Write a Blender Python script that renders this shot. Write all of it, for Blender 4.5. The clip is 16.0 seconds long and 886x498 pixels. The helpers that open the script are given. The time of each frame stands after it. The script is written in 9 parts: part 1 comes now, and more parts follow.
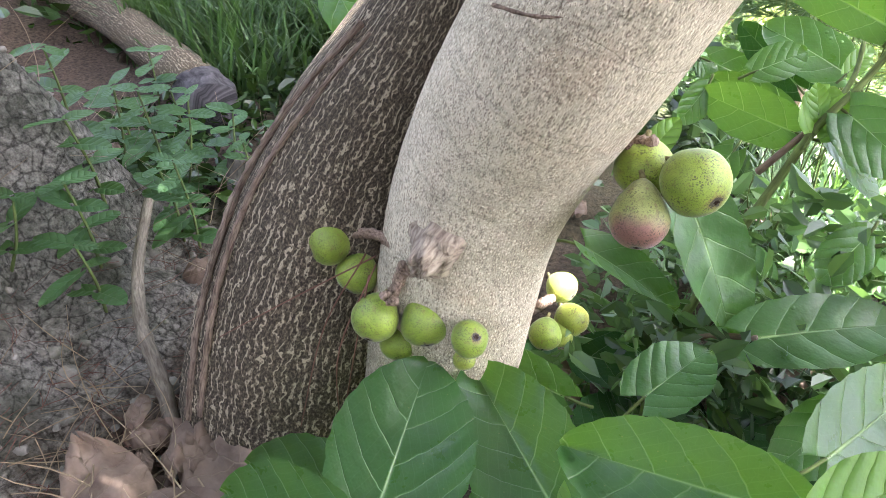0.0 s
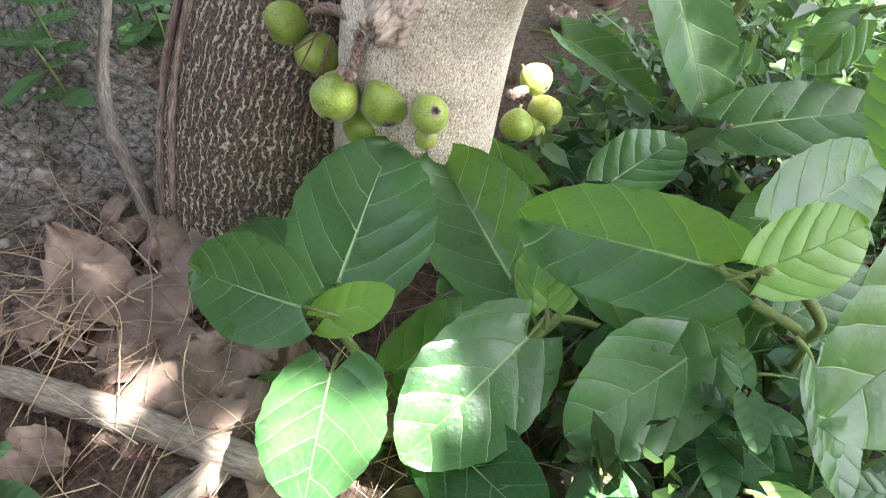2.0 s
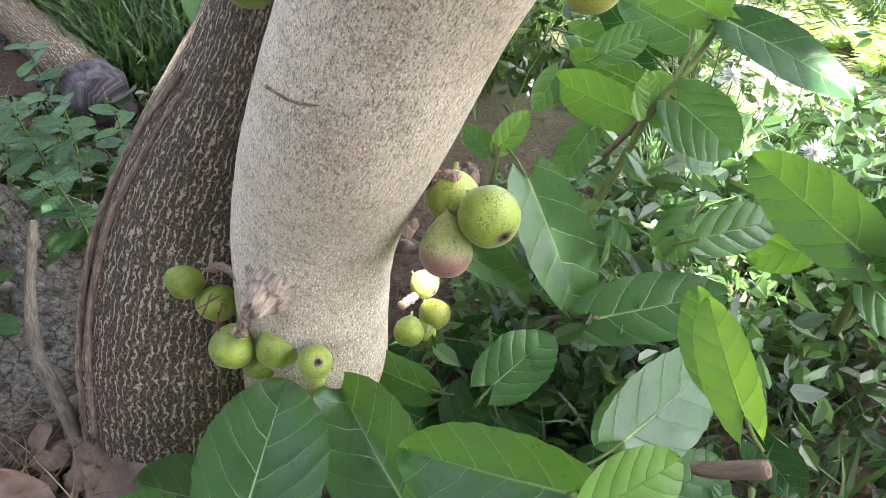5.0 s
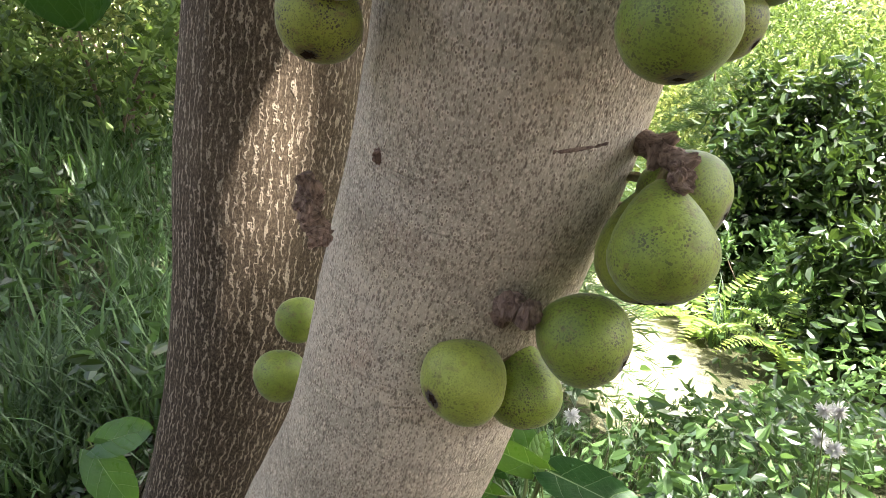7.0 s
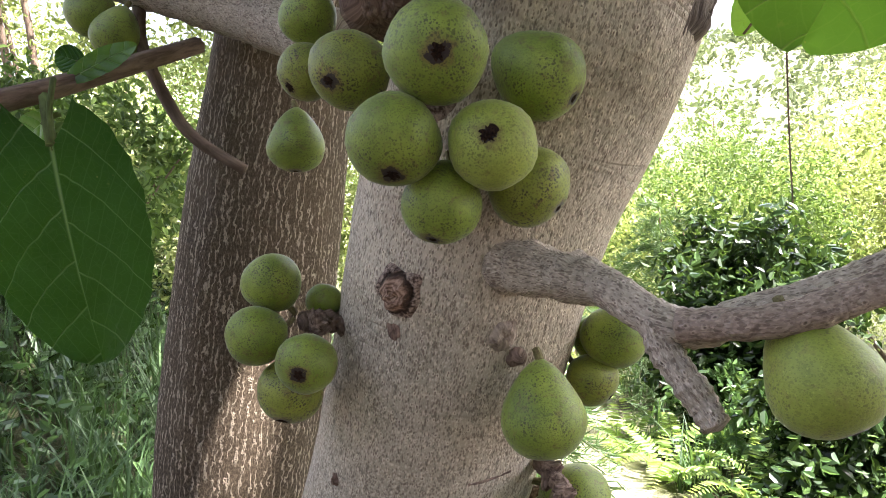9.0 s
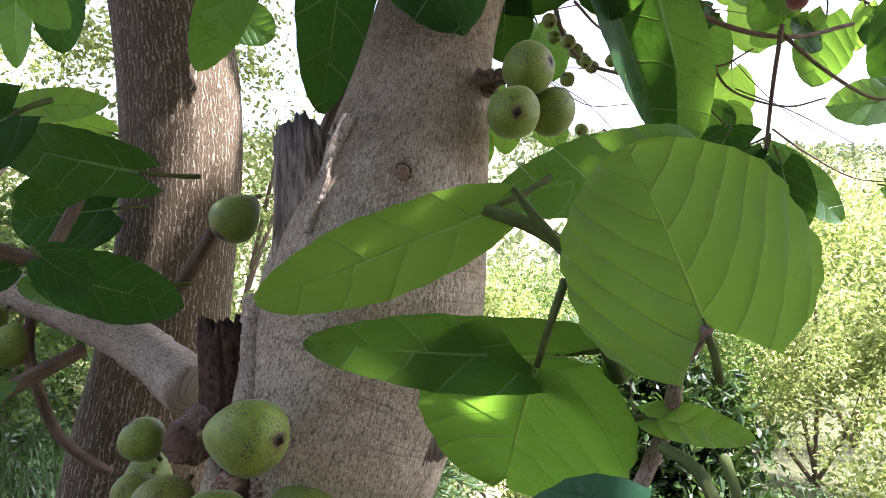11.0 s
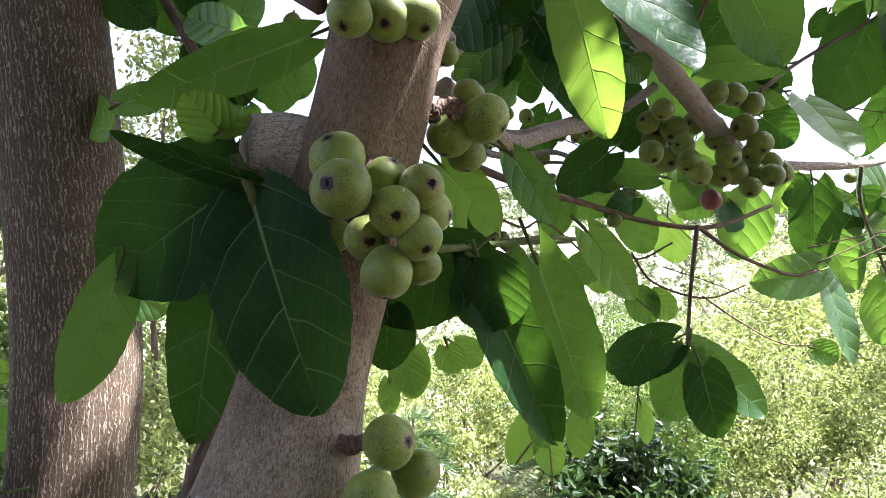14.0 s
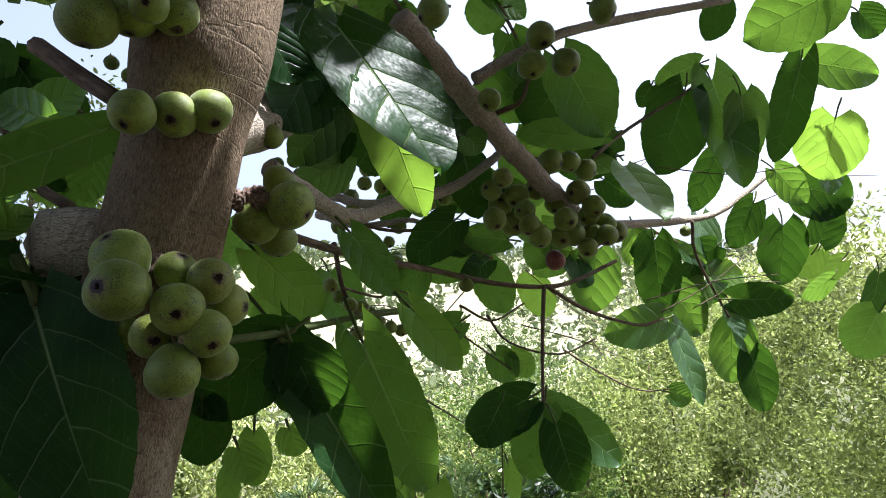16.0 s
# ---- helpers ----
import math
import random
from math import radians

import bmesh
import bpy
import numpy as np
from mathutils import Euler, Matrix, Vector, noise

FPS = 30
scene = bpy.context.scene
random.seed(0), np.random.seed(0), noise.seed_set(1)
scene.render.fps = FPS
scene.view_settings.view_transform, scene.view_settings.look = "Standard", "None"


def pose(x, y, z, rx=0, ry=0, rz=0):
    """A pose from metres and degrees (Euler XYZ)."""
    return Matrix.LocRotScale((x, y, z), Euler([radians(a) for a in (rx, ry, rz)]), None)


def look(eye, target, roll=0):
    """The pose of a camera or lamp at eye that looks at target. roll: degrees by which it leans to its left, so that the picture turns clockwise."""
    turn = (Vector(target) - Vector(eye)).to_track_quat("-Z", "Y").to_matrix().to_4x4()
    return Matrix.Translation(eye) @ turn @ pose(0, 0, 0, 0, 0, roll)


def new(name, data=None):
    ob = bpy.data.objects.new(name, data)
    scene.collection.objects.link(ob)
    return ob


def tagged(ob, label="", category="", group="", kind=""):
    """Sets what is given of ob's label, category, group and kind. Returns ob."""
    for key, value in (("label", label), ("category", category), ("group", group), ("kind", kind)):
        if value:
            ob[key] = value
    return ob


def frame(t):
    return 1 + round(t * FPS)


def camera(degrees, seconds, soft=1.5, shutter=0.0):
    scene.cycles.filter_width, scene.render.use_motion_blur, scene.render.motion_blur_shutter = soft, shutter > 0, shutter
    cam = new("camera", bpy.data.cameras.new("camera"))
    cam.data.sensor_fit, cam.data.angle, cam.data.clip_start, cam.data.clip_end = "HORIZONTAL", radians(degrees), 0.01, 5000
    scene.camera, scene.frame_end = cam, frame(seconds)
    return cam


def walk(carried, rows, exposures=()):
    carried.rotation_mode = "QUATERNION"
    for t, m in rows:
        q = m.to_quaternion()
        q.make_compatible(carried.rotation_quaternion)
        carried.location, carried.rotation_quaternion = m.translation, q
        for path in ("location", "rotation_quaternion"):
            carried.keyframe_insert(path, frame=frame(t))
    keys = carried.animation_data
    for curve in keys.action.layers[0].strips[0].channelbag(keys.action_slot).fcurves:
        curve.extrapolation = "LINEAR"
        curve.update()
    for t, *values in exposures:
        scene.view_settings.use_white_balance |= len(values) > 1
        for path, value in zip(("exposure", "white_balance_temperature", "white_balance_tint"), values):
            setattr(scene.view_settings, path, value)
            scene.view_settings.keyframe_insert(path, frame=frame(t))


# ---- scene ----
cam = camera(68.6, 16.0, soft=0.5)
PATH = [
    (0, (0.15, -0.454, 0.68), (-0.32, 1.126, -0.453), 2.8),
    (0.5, (0.168, -0.457, 0.653), (-0.276, 1.023, -0.617), 2.8),
    (1, (0.179, -0.464, 0.644), (-0.239, 0.945, -0.713), 2.5),
    (1.5, (0.186, -0.469, 0.633), (-0.206, 0.883, -0.787), 3.3),
    (2, (0.202, -0.478, 0.622), (-0.176, 0.824, -0.849), 2.8),
    (2.5, (0.223, -0.479, 0.616), (-0.119, 0.767, -0.911), 2.3),
    (3, (0.235, -0.47, 0.654), (-0.11, 0.827, -0.829), 1.8),
    (3.2, (0.237, -0.465, 0.679), (-0.114, 0.858, -0.779), 1.7),
    (5.3, (0.286, -0.392, 0.836), (-0.02, 1.153, -0.396), -0.7),
    (5.5, (0.298, -0.389, 0.876), (0.03, 1.218, -0.284), -0.7),
    (6, (0.304, -0.39, 0.997), (0.133, 1.341, 0.011), 0.0),
    (6.5, (0.312, -0.39, 1.1), (0.195, 1.424, 0.266), -1.3),
    (7, (0.312, -0.395, 1.173), (0.252, 1.481, 0.482), -1.8),
    (7.5, (0.312, -0.408, 1.222), (0.296, 1.518, 0.684), -2.1),
    (8, (0.316, -0.431, 1.265), (0.323, 1.522, 0.831), -2.3),
    (8.5, (0.322, -0.444, 1.29), (0.335, 1.521, 0.915), -2.7),
    (9, (0.336, -0.467, 1.315), (0.393, 1.509, 1.008), -2.9),
    (9.5, (0.361, -0.511, 1.356), (0.505, 1.475, 1.171), -3.3),
    (10, (0.391, -0.56, 1.413), (0.597, 1.429, 1.358), -4.3),
    (10.2, (0.402, -0.579, 1.432), (0.633, 1.408, 1.446), -4.4),
    (12.3, (0.477, -0.572, 1.691), (0.712, 1.41, 1.574), 2.7),
    (12.5, (0.482, -0.576, 1.708), (0.693, 1.411, 1.612), 2.0),
    (13, (0.491, -0.588, 1.728), (0.723, 1.398, 1.724), 1.3),
    (13.5, (0.494, -0.591, 1.743), (0.735, 1.392, 1.83), 0.2),
    (14, (0.529, -0.592, 1.759), (0.857, 1.375, 1.902), -1.8),
    (14.5, (0.554, -0.604, 1.763), (0.949, 1.345, 1.978), -3.3),
    (15, (0.57, -0.611, 1.764), (1.034, 1.322, 1.988), -4.9),
    (15.5, (0.591, -0.615, 1.767), (1.126, 1.296, 2.016), -5.8),
    (16, (0.605, -0.623, 1.775), (1.231, 1.253, 2.07), -5.8),
]
walk(cam, [(t, look(eye, target, roll)) for t, eye, target, roll in PATH], [(0.0, 4.05, 6000, 17), (1.0, 4.08, 6000, 15), (2.5, 4.0, 6050, 17), (3.2, 4.05, 6000, 17), (5.4, 3.72, 6100, 18), (6.0, 3.06, 6400, 17), (6.5, 3.06, 6450, 16), (7.5, 3.12, 6380, 20), (9.0, 3.16, 6150, 22), (9.7, 3.0, 6000, 22), (10.2, 2.95, 5950, 23), (12.3, 2.7, 5620, 27), (14.0, 2.75, 5650, 27), (14.5, 2.45, 5600, 25), (15.0, 2.2, 5600, 23), (16.0, 1.72, 5700, 17)])

# ---- world, sun, exposure ----
SUN_TO = Vector((0.46, -0.06, 0.87)).normalized()
world = bpy.data.worlds.new("world")
scene.world = world
world.use_nodes = True
wn = world.node_tree
sky = wn.nodes.new("ShaderNodeTexSky")
sky.sky_type = "NISHITA"
sky.sun_disc = False
sky.sun_elevation = radians(61)
sky.sun_rotation = radians(97)
sky.air_density, sky.dust_density, sky.ozone_density = 1.0, 6.0, 1.0
wn.nodes["Background"].inputs[1].default_value = 0.11
haze = wn.nodes.new("ShaderNodeHueSaturation")
haze.inputs["Saturation"].default_value = 0.6
wn.links.new(sky.outputs[0], haze.inputs["Color"])
wn.links.new(haze.outputs[0], wn.nodes["Background"].inputs[0])
sun_data = bpy.data.lights.new("sun", "SUN")
sun_data.energy, sun_data.angle, sun_data.color = 5.0, radians(0.6), (1.0, 0.95, 0.86)
new("sun", sun_data).matrix_basis = look(SUN_TO * 20, (0, 0, 0))

# ---- materials ----


def material(name, rough=0.8):
    mat = bpy.data.materials.new(name)
    mat.use_nodes = True
    nt = mat.node_tree
    bsdf = nt.nodes["Principled BSDF"]
    bsdf.inputs["Roughness"].default_value = rough
    if rough >= 0.8:
        bsdf.inputs["Specular IOR Level"].default_value = 0.15
    return mat, nt, bsdf


def node(nt, kind, **values):
    n = nt.nodes.new(kind)
    for key, value in values.items():
        n.inputs[key].default_value = value
    return n


def math_node(nt, op, a, b=None, clamp=False):
    n = nt.nodes.new("ShaderNodeMath")
    n.operation, n.use_clamp = op, clamp
    for i, value in enumerate((a, b)):
        if value is None:
            continue
        if isinstance(value, (int, float)):
            n.inputs[i].default_value = value
        else:
            nt.links.new(value, n.inputs[i])
    return n.outputs[0]


def ramp(nt, fac, *stops):
    n = nt.nodes.new("ShaderNodeValToRGB")
    el = n.color_ramp.elements
    while len(el) < len(stops):
        el.new(0.5)
    for e, (pos, col) in zip(el, stops):
        e.position = pos
        e.color = (*col, 1) if isinstance(col, tuple) else (col, col, col, 1)
    nt.links.new(fac, n.inputs[0])
    return n.outputs[0]


def mix(nt, fac, a, b, blend="MIX"):
    n = nt.nodes.new("ShaderNodeMixRGB")
    n.blend_type = blend
    for i, value in enumerate((fac, a, b)):
        if isinstance(value, (int, float)):
            n.inputs[i].default_value = value
        elif isinstance(value, tuple):
            n.inputs[i].default_value = (*value, 1)
        else:
            nt.links.new(value, n.inputs[i])
    return n.outputs[0]


def coords(nt, which="Object", scale=(1, 1, 1)):
    c = nt.nodes.new("ShaderNodeTexCoord")
    mp = nt.nodes.new("ShaderNodeMapping")
    mp.inputs["Scale"].default_value = scale
    nt.links.new(c.outputs[which], mp.inputs[0])
    return mp.outputs[0]


def noise_tex(nt, vec, scale, detail=3.0, rough=0.55, warp=0.0):
    n = node(nt, "ShaderNodeTexNoise", Scale=scale, Detail=detail, Roughness=rough, Distortion=warp)
    nt.links.new(vec, n.inputs["Vector"])
    return n.outputs[0]


def voronoi_tex(nt, vec, scale, feature="F1", output="Distance", rand=1.0):
    n = nt.nodes.new("ShaderNodeTexVoronoi")
    n.feature = feature
    n.inputs["Scale"].default_value = scale
    n.inputs["Randomness"].default_value = rand
    nt.links.new(vec, n.inputs["Vector"])
    return n.outputs[output]


def bump(nt, bsdf, height, strength=0.4, distance=0.002):
    n = node(nt, "ShaderNodeBump", Strength=strength, Distance=distance)
    nt.links.new(height, n.inputs["Height"])
    nt.links.new(n.outputs[0], bsdf.inputs["Normal"])
    return n.outputs[0]


def object_random(nt):
    return nt.nodes.new("ShaderNodeObjectInfo").outputs["Random"]


def bark_rear_material():
    mat, nt, bsdf = material("bark_rear", 0.85)
    uv = coords(nt, "UV", (1, 1, 1))
    sep = nt.nodes.new("ShaderNodeSeparateXYZ")
    nt.links.new(uv, sep.inputs[0])
    wander = noise_tex(nt, coords(nt, "UV", (120, 62, 1)), 1.0, 3.0, 0.65)
    lane = math_node(nt, "ADD", math_node(nt, "MULTIPLY", sep.outputs[0], 150.0), math_node(nt, "MULTIPLY", wander, 3.0))
    wave = nt.nodes.new("ShaderNodeMath")
    wave.operation = "PINGPONG"
    wave.inputs[1].default_value = 0.5
    nt.links.new(lane, wave.inputs[0])
    streak = ramp(nt, wave.outputs[0], (0.05, 1.0), (0.2, 0.0))
    gaps = ramp(nt, noise_tex(nt, coords(nt, "UV", (150, 50, 1)), 1.0, 3.0, 0.6), (0.42, 0.05), (0.52, 1.0))
    streak = math_node(nt, "MULTIPLY", streak, gaps)
    big = noise_tex(nt, uv, 7.0, 5.0, 0.6)
    fine = noise_tex(nt, coords(nt, "UV", (520, 260, 1)), 1.0, 4.0, 0.75)
    age = ramp(nt, math_node(nt, "ADD", math_node(nt, "MULTIPLY", sep.outputs[1], 0.4), math_node(nt, "MULTIPLY", big, 0.12)), (0.34, 0.0), (0.72, 1.0))
    base = mix(nt, big, (0.012, 0.009, 0.0075), (0.05, 0.038, 0.028))
    base = mix(nt, age, base, mix(nt, big, (0.042, 0.03, 0.018), (0.12, 0.088, 0.052)))
    base = mix(nt, ramp(nt, fine, (0.45, 0.0), (0.68, 0.75)), base, (0.23, 0.185, 0.125))
    col = mix(nt, math_node(nt, "MULTIPLY", streak, 0.8), base, (0.45, 0.38, 0.275))
    nt.links.new(col, bsdf.inputs["Base Color"])
    height = math_node(nt, "ADD", math_node(nt, "MULTIPLY", streak, 0.8), math_node(nt, "MULTIPLY", fine, 0.5))
    height = math_node(nt, "ADD", height, math_node(nt, "MULTIPLY", big, 0.4))
    bump(nt, bsdf, height, 0.8, 0.002)
    return mat


def bark_front_material(name, pale, dark, flecks=0.75):
    """Smooth grey fig bark: fine upright wrinkles, pale corky dots, dark dashes, faint rings."""
    mat, nt, bsdf = material(name, 0.85)
    uv = coords(nt, "UV", (1, 1, 1))
    big = noise_tex(nt, uv, 8.0, 5.0, 0.6)
    patch = noise_tex(nt, uv, 21.0, 5.0, 0.65, 0.4)
    wrinkle = noise_tex(nt, coords(nt, "UV", (430, 120, 1)), 1.0, 3.0, 0.65, 0.3)
    fine = noise_tex(nt, coords(nt, "UV", (900, 420, 1)), 1.0, 2.0, 0.6)
    base = mix(nt, ramp(nt, big, (0.32, 0.0), (0.68, 1.0)), dark, pale)
    base = mix(nt, ramp(nt, patch, (0.5, 0.0), (0.72, 0.5)), base, (dark[0] * 0.72, dark[1] * 0.74, dark[2] * 0.7))
    base = mix(nt, ramp(nt, noise_tex(nt, uv, 13.0, 4.0, 0.6, 0.6), (0.56, 0.0), (0.72, 0.45)), base, (0.36, 0.23, 0.155))
    base = mix(nt, ramp(nt, wrinkle, (0.36, 0.8), (0.48, 0.0)), base, tuple(c * 0.5 for c in dark))
    base = mix(nt, ramp(nt, fine, (0.5, 0.0), (0.66, 0.6)), base, tuple(min(0.8, c * 1.2) for c in pale))
    dot_at = coords(nt, "UV", (400, 270, 1))
    near = math_node(nt, "ADD", voronoi_tex(nt, dot_at, 1.0), math_node(nt, "MULTIPLY", math_node(nt, "SUBTRACT", fine, 0.5), 0.35))
    some = nt.nodes.new("ShaderNodeSeparateXYZ")
    nt.links.new(voronoi_tex(nt, dot_at, 1.0, "F1", "Color"), some.inputs[0])
    some = ramp(nt, some.outputs[0], (0.5, 0.0), (0.56, 1.0))
    dot = math_node(nt, "MULTIPLY", ramp(nt, near, (0.3, 0.9), (0.5, 0.0)), some)
    base = mix(nt, math_node(nt, "MULTIPLY", dot, 0.75), base, tuple(min(0.8, c * 1.25) for c in pale))
    pit = math_node(nt, "MULTIPLY", ramp(nt, near, (0.12, 1.0), (0.22, 0.0)), some)
    base = mix(nt, math_node(nt, "MULTIPLY", pit, flecks * 1.2), base, (0.06, 0.04, 0.032))
    run = nt.nodes.new("ShaderNodeSeparateXYZ")
    nt.links.new(uv, run.inputs[0])
    # up the trunk the bark goes darker and browner, crown shade put into it
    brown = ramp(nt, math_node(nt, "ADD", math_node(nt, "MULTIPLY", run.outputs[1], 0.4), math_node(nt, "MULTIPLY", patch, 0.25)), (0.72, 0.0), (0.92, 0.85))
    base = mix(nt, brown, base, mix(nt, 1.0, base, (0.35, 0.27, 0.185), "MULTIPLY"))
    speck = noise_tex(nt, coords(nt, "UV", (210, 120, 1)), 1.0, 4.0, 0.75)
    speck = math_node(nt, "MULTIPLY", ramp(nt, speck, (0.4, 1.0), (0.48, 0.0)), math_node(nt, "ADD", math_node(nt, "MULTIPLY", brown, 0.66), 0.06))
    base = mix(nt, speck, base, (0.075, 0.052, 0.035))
    cell = voronoi_tex(nt, coords(nt, "UV", (760, 330, 1)), 1.0)
    wide = noise_tex(nt, coords(nt, "UV", (150, 60, 1)), 1.0, 4.0, 0.7)
    dash = ramp(nt, math_node(nt, "SUBTRACT", cell, math_node(nt, "MULTIPLY", wide, 0.7)), (-0.2, 1.0), (-0.06, 0.0))
    col = mix(nt, math_node(nt, "MULTIPLY", dash, flecks), base, (0.12, 0.082, 0.062))
    rings = noise_tex(nt, coords(nt, "UV", (2.2, 11, 1)), 1.0, 4.0, 0.6, 0.4)
    ring = ramp(nt, math_node(nt, "ABSOLUTE", math_node(nt, "SUBTRACT", rings, 0.5)), (0.0, 0.7), (0.012, 0.0))
    col = mix(nt, math_node(nt, "MULTIPLY", ring, 0.4), col, tuple(c * 0.6 for c in dark))
    nt.links.new(col, bsdf.inputs["Base Color"])
    height = math_node(nt, "ADD", math_node(nt, "MULTIPLY", wrinkle, 0.9), math_node(nt, "MULTIPLY", dot, 0.35))
    height = math_node(nt, "SUBTRACT", height, math_node(nt, "ADD", math_node(nt, "MULTIPLY", dash, 0.5), math_node(nt, "MULTIPLY", pit, 0.6)))
    height = math_node(nt, "SUBTRACT", math_node(nt, "ADD", height, math_node(nt, "MULTIPLY", patch, 0.6)), math_node(nt, "MULTIPLY", ring, 0.4))
    bump(nt, bsdf, height, 0.9, 0.0024)
    return mat


def rough_wood_material(name, pale, dark, scale=120.0, along=0.25, strength=0.7):
    mat, nt, bsdf = material(name, 0.85)
    vec = coords(nt, "UV", (scale, scale * along, 1))
    a = noise_tex(nt, vec, 1.0, 5.0, 0.65, 0.4)
    b = noise_tex(nt, coords(nt, "Object", (1, 1, 1)), 22.0, 4.0, 0.6)
    col = mix(nt, ramp(nt, a, (0.34, 0.0), (0.66, 1.0)), dark, pale)
    col = mix(nt, ramp(nt, b, (0.4, 0.0), (0.72, 0.5)), col, tuple(c * 0.55 for c in dark))
    nt.links.new(col, bsdf.inputs["Base Color"])
    bump(nt, bsdf, math_node(nt, "ADD", a, math_node(nt, "MULTIPLY", b, 0.5)), strength, 0.002)
    return mat


def scar_material():
    """A healed pruning cut: pale ringed wood inside a dark crack and a collar of torn bark."""
    mat, nt, bsdf = material("scar_wood", 0.85)
    uv = coords(nt, "UV", (1, 1, 1))
    length = nt.nodes.new("ShaderNodeVectorMath")
    length.operation = "LENGTH"
    nt.links.new(uv, length.inputs[0])
    rough = noise_tex(nt, uv, 7.0, 4.0, 0.7, 0.5)
    r = math_node(nt, "ADD", length.outputs["Value"], math_node(nt, "MULTIPLY", math_node(nt, "SUBTRACT", rough, 0.5), 0.16))
    growth = nt.nodes.new("ShaderNodeMath")
    growth.operation = "PINGPONG"
    growth.inputs[1].default_value = 0.03
    nt.links.new(r, growth.inputs[0])
    wood = mix(nt, math_node(nt, "MULTIPLY", growth.outputs[0], 33.0), (0.16, 0.095, 0.065), (0.43, 0.29, 0.21))
    bark = mix(nt, ramp(nt, noise_tex(nt, uv, 16.0, 4.0, 0.7), (0.4, 0.0), (0.6, 1.0)), (0.07, 0.045, 0.035), (0.42, 0.32, 0.25))
    col = mix(nt, ramp(nt, r, (0.26, 0.0), (0.3, 1.0)), wood, bark)
    crack = ramp(nt, math_node(nt, "ABSOLUTE", math_node(nt, "SUBTRACT", r, 0.28)), (0.015, 0.9), (0.045, 0.0))
    col = mix(nt, crack, col, (0.03, 0.018, 0.014))
    nt.links.new(col, bsdf.inputs["Base Color"])
    bump(nt, bsdf, math_node(nt, "SUBTRACT", rough, crack), 0.9, 0.003)
    return mat


def fig_material(name, low, high, blotch, spots=0.8, ripe=None):
    mat, nt, bsdf = material(name, 0.55)
    vec = coords(nt, "Object", (1, 1, 1))
    rand = object_random(nt)
    shift = nt.nodes.new("ShaderNodeVectorMath")
    shift.operation = "ADD"
    nt.links.new(vec, shift.inputs[0])
    nt.links.new(math_node(nt, "MULTIPLY", rand, 37.0), shift.inputs[1])
    vec2 = shift.outputs[0]
    big = noise_tex(nt, vec2, 2.4, 4.0, 0.6)
    col = mix(nt, ramp(nt, big, (0.3, 0.0), (0.72, 1.0)), low, high)
    col = mix(nt, ramp(nt, rand, (0.0, 0.0), (1.0, 0.35)), col, tuple(c * 0.72 for c in low))
    pale_dots = ramp(nt, voronoi_tex(nt, vec2, 22.0), (0.1, 0.2), (0.24, 0.0))
    col = mix(nt, pale_dots, col, tuple(min(0.8, c * 1.5) for c in high))
    if ripe:
        up = nt.nodes.new("ShaderNodeSeparateXYZ")
        nt.links.new(vec, up.inputs[0])
        low_end = math_node(nt, "ADD", math_node(nt, "MULTIPLY", up.outputs[2], -1.0), math_node(nt, "MULTIPLY", big, 0.5))
        col = mix(nt, ramp(nt, low_end, (ripe[0], 0.0), (ripe[0] + 0.28, 0.85)), col, ripe[1])
    near = ramp(nt, noise_tex(nt, vec2, 3.6, 3.0, 0.5), (0.42, 0.3), (0.62, 1.0))
    vary = noise_tex(nt, vec2, 11.0, 3.0, 0.7)
    dots = math_node(nt, "SUBTRACT", voronoi_tex(nt, vec2, 26.0), math_node(nt, "MULTIPLY", vary, 0.66))
    dots = math_node(nt, "MULTIPLY", ramp(nt, dots, (-0.08, 1.0), (0.02, 0.0)), near)
    specks = math_node(nt, "SUBTRACT", voronoi_tex(nt, vec2, 47.0), math_node(nt, "MULTIPLY", noise_tex(nt, vec2, 8.0, 3.0, 0.7), 0.6))
    dots = math_node(nt, "MAXIMUM", dots, math_node(nt, "MULTIPLY", ramp(nt, specks, (-0.07, 0.85), (0.03, 0.0)), math_node(nt, "MAXIMUM", near, 0.65)))
    patch = ramp(nt, noise_tex(nt, vec2, 7.5, 5.0, 0.68, 0.6), (0.54, 0.0), (0.66, 0.75))
    col = mix(nt, math_node(nt, "MULTIPLY", patch, spots), col, blotch)
    place = nt.nodes.new("ShaderNodeSeparateXYZ")
    nt.links.new(vec, place.inputs[0])
    out = math_node(nt, "SQRT", math_node(nt, "ADD", math_node(nt, "MULTIPLY", place.outputs[0], place.outputs[0]), math_node(nt, "MULTIPLY", place.outputs[1], place.outputs[1])))
    out = math_node(nt, "ADD", out, math_node(nt, "MULTIPLY", math_node(nt, "GREATER_THAN", place.outputs[2], 0.0), 2.0))
    reach = math_node(nt, "ADD", math_node(nt, "MULTIPLY", noise_tex(nt, vec2, 9.0, 5.0, 0.7), 0.3), math_node(nt, "MULTIPLY", rand, 0.05))
    torn = math_node(nt, "SUBTRACT", out, math_node(nt, "SUBTRACT", reach, 0.06))
    col = mix(nt, ramp(nt, torn, (0.0, 0.75), (0.07, 0.0)), col, (0.16, 0.11, 0.03))
    col = mix(nt, ramp(nt, math_node(nt, "ADD", torn, 0.02), (0.0, 1.0), (0.012, 0.0)), col, (0.022, 0.012, 0.009))
    col = mix(nt, math_node(nt, "MULTIPLY", dots, min(1.0, spots)), col, (0.035, 0.028, 0.012))
    nt.links.new(col, bsdf.inputs["Base Color"])
    bsdf.inputs["Subsurface Weight"].default_value = 0.11
    bsdf.inputs["Subsurface Radius"].default_value = (0.004, 0.006, 0.002)
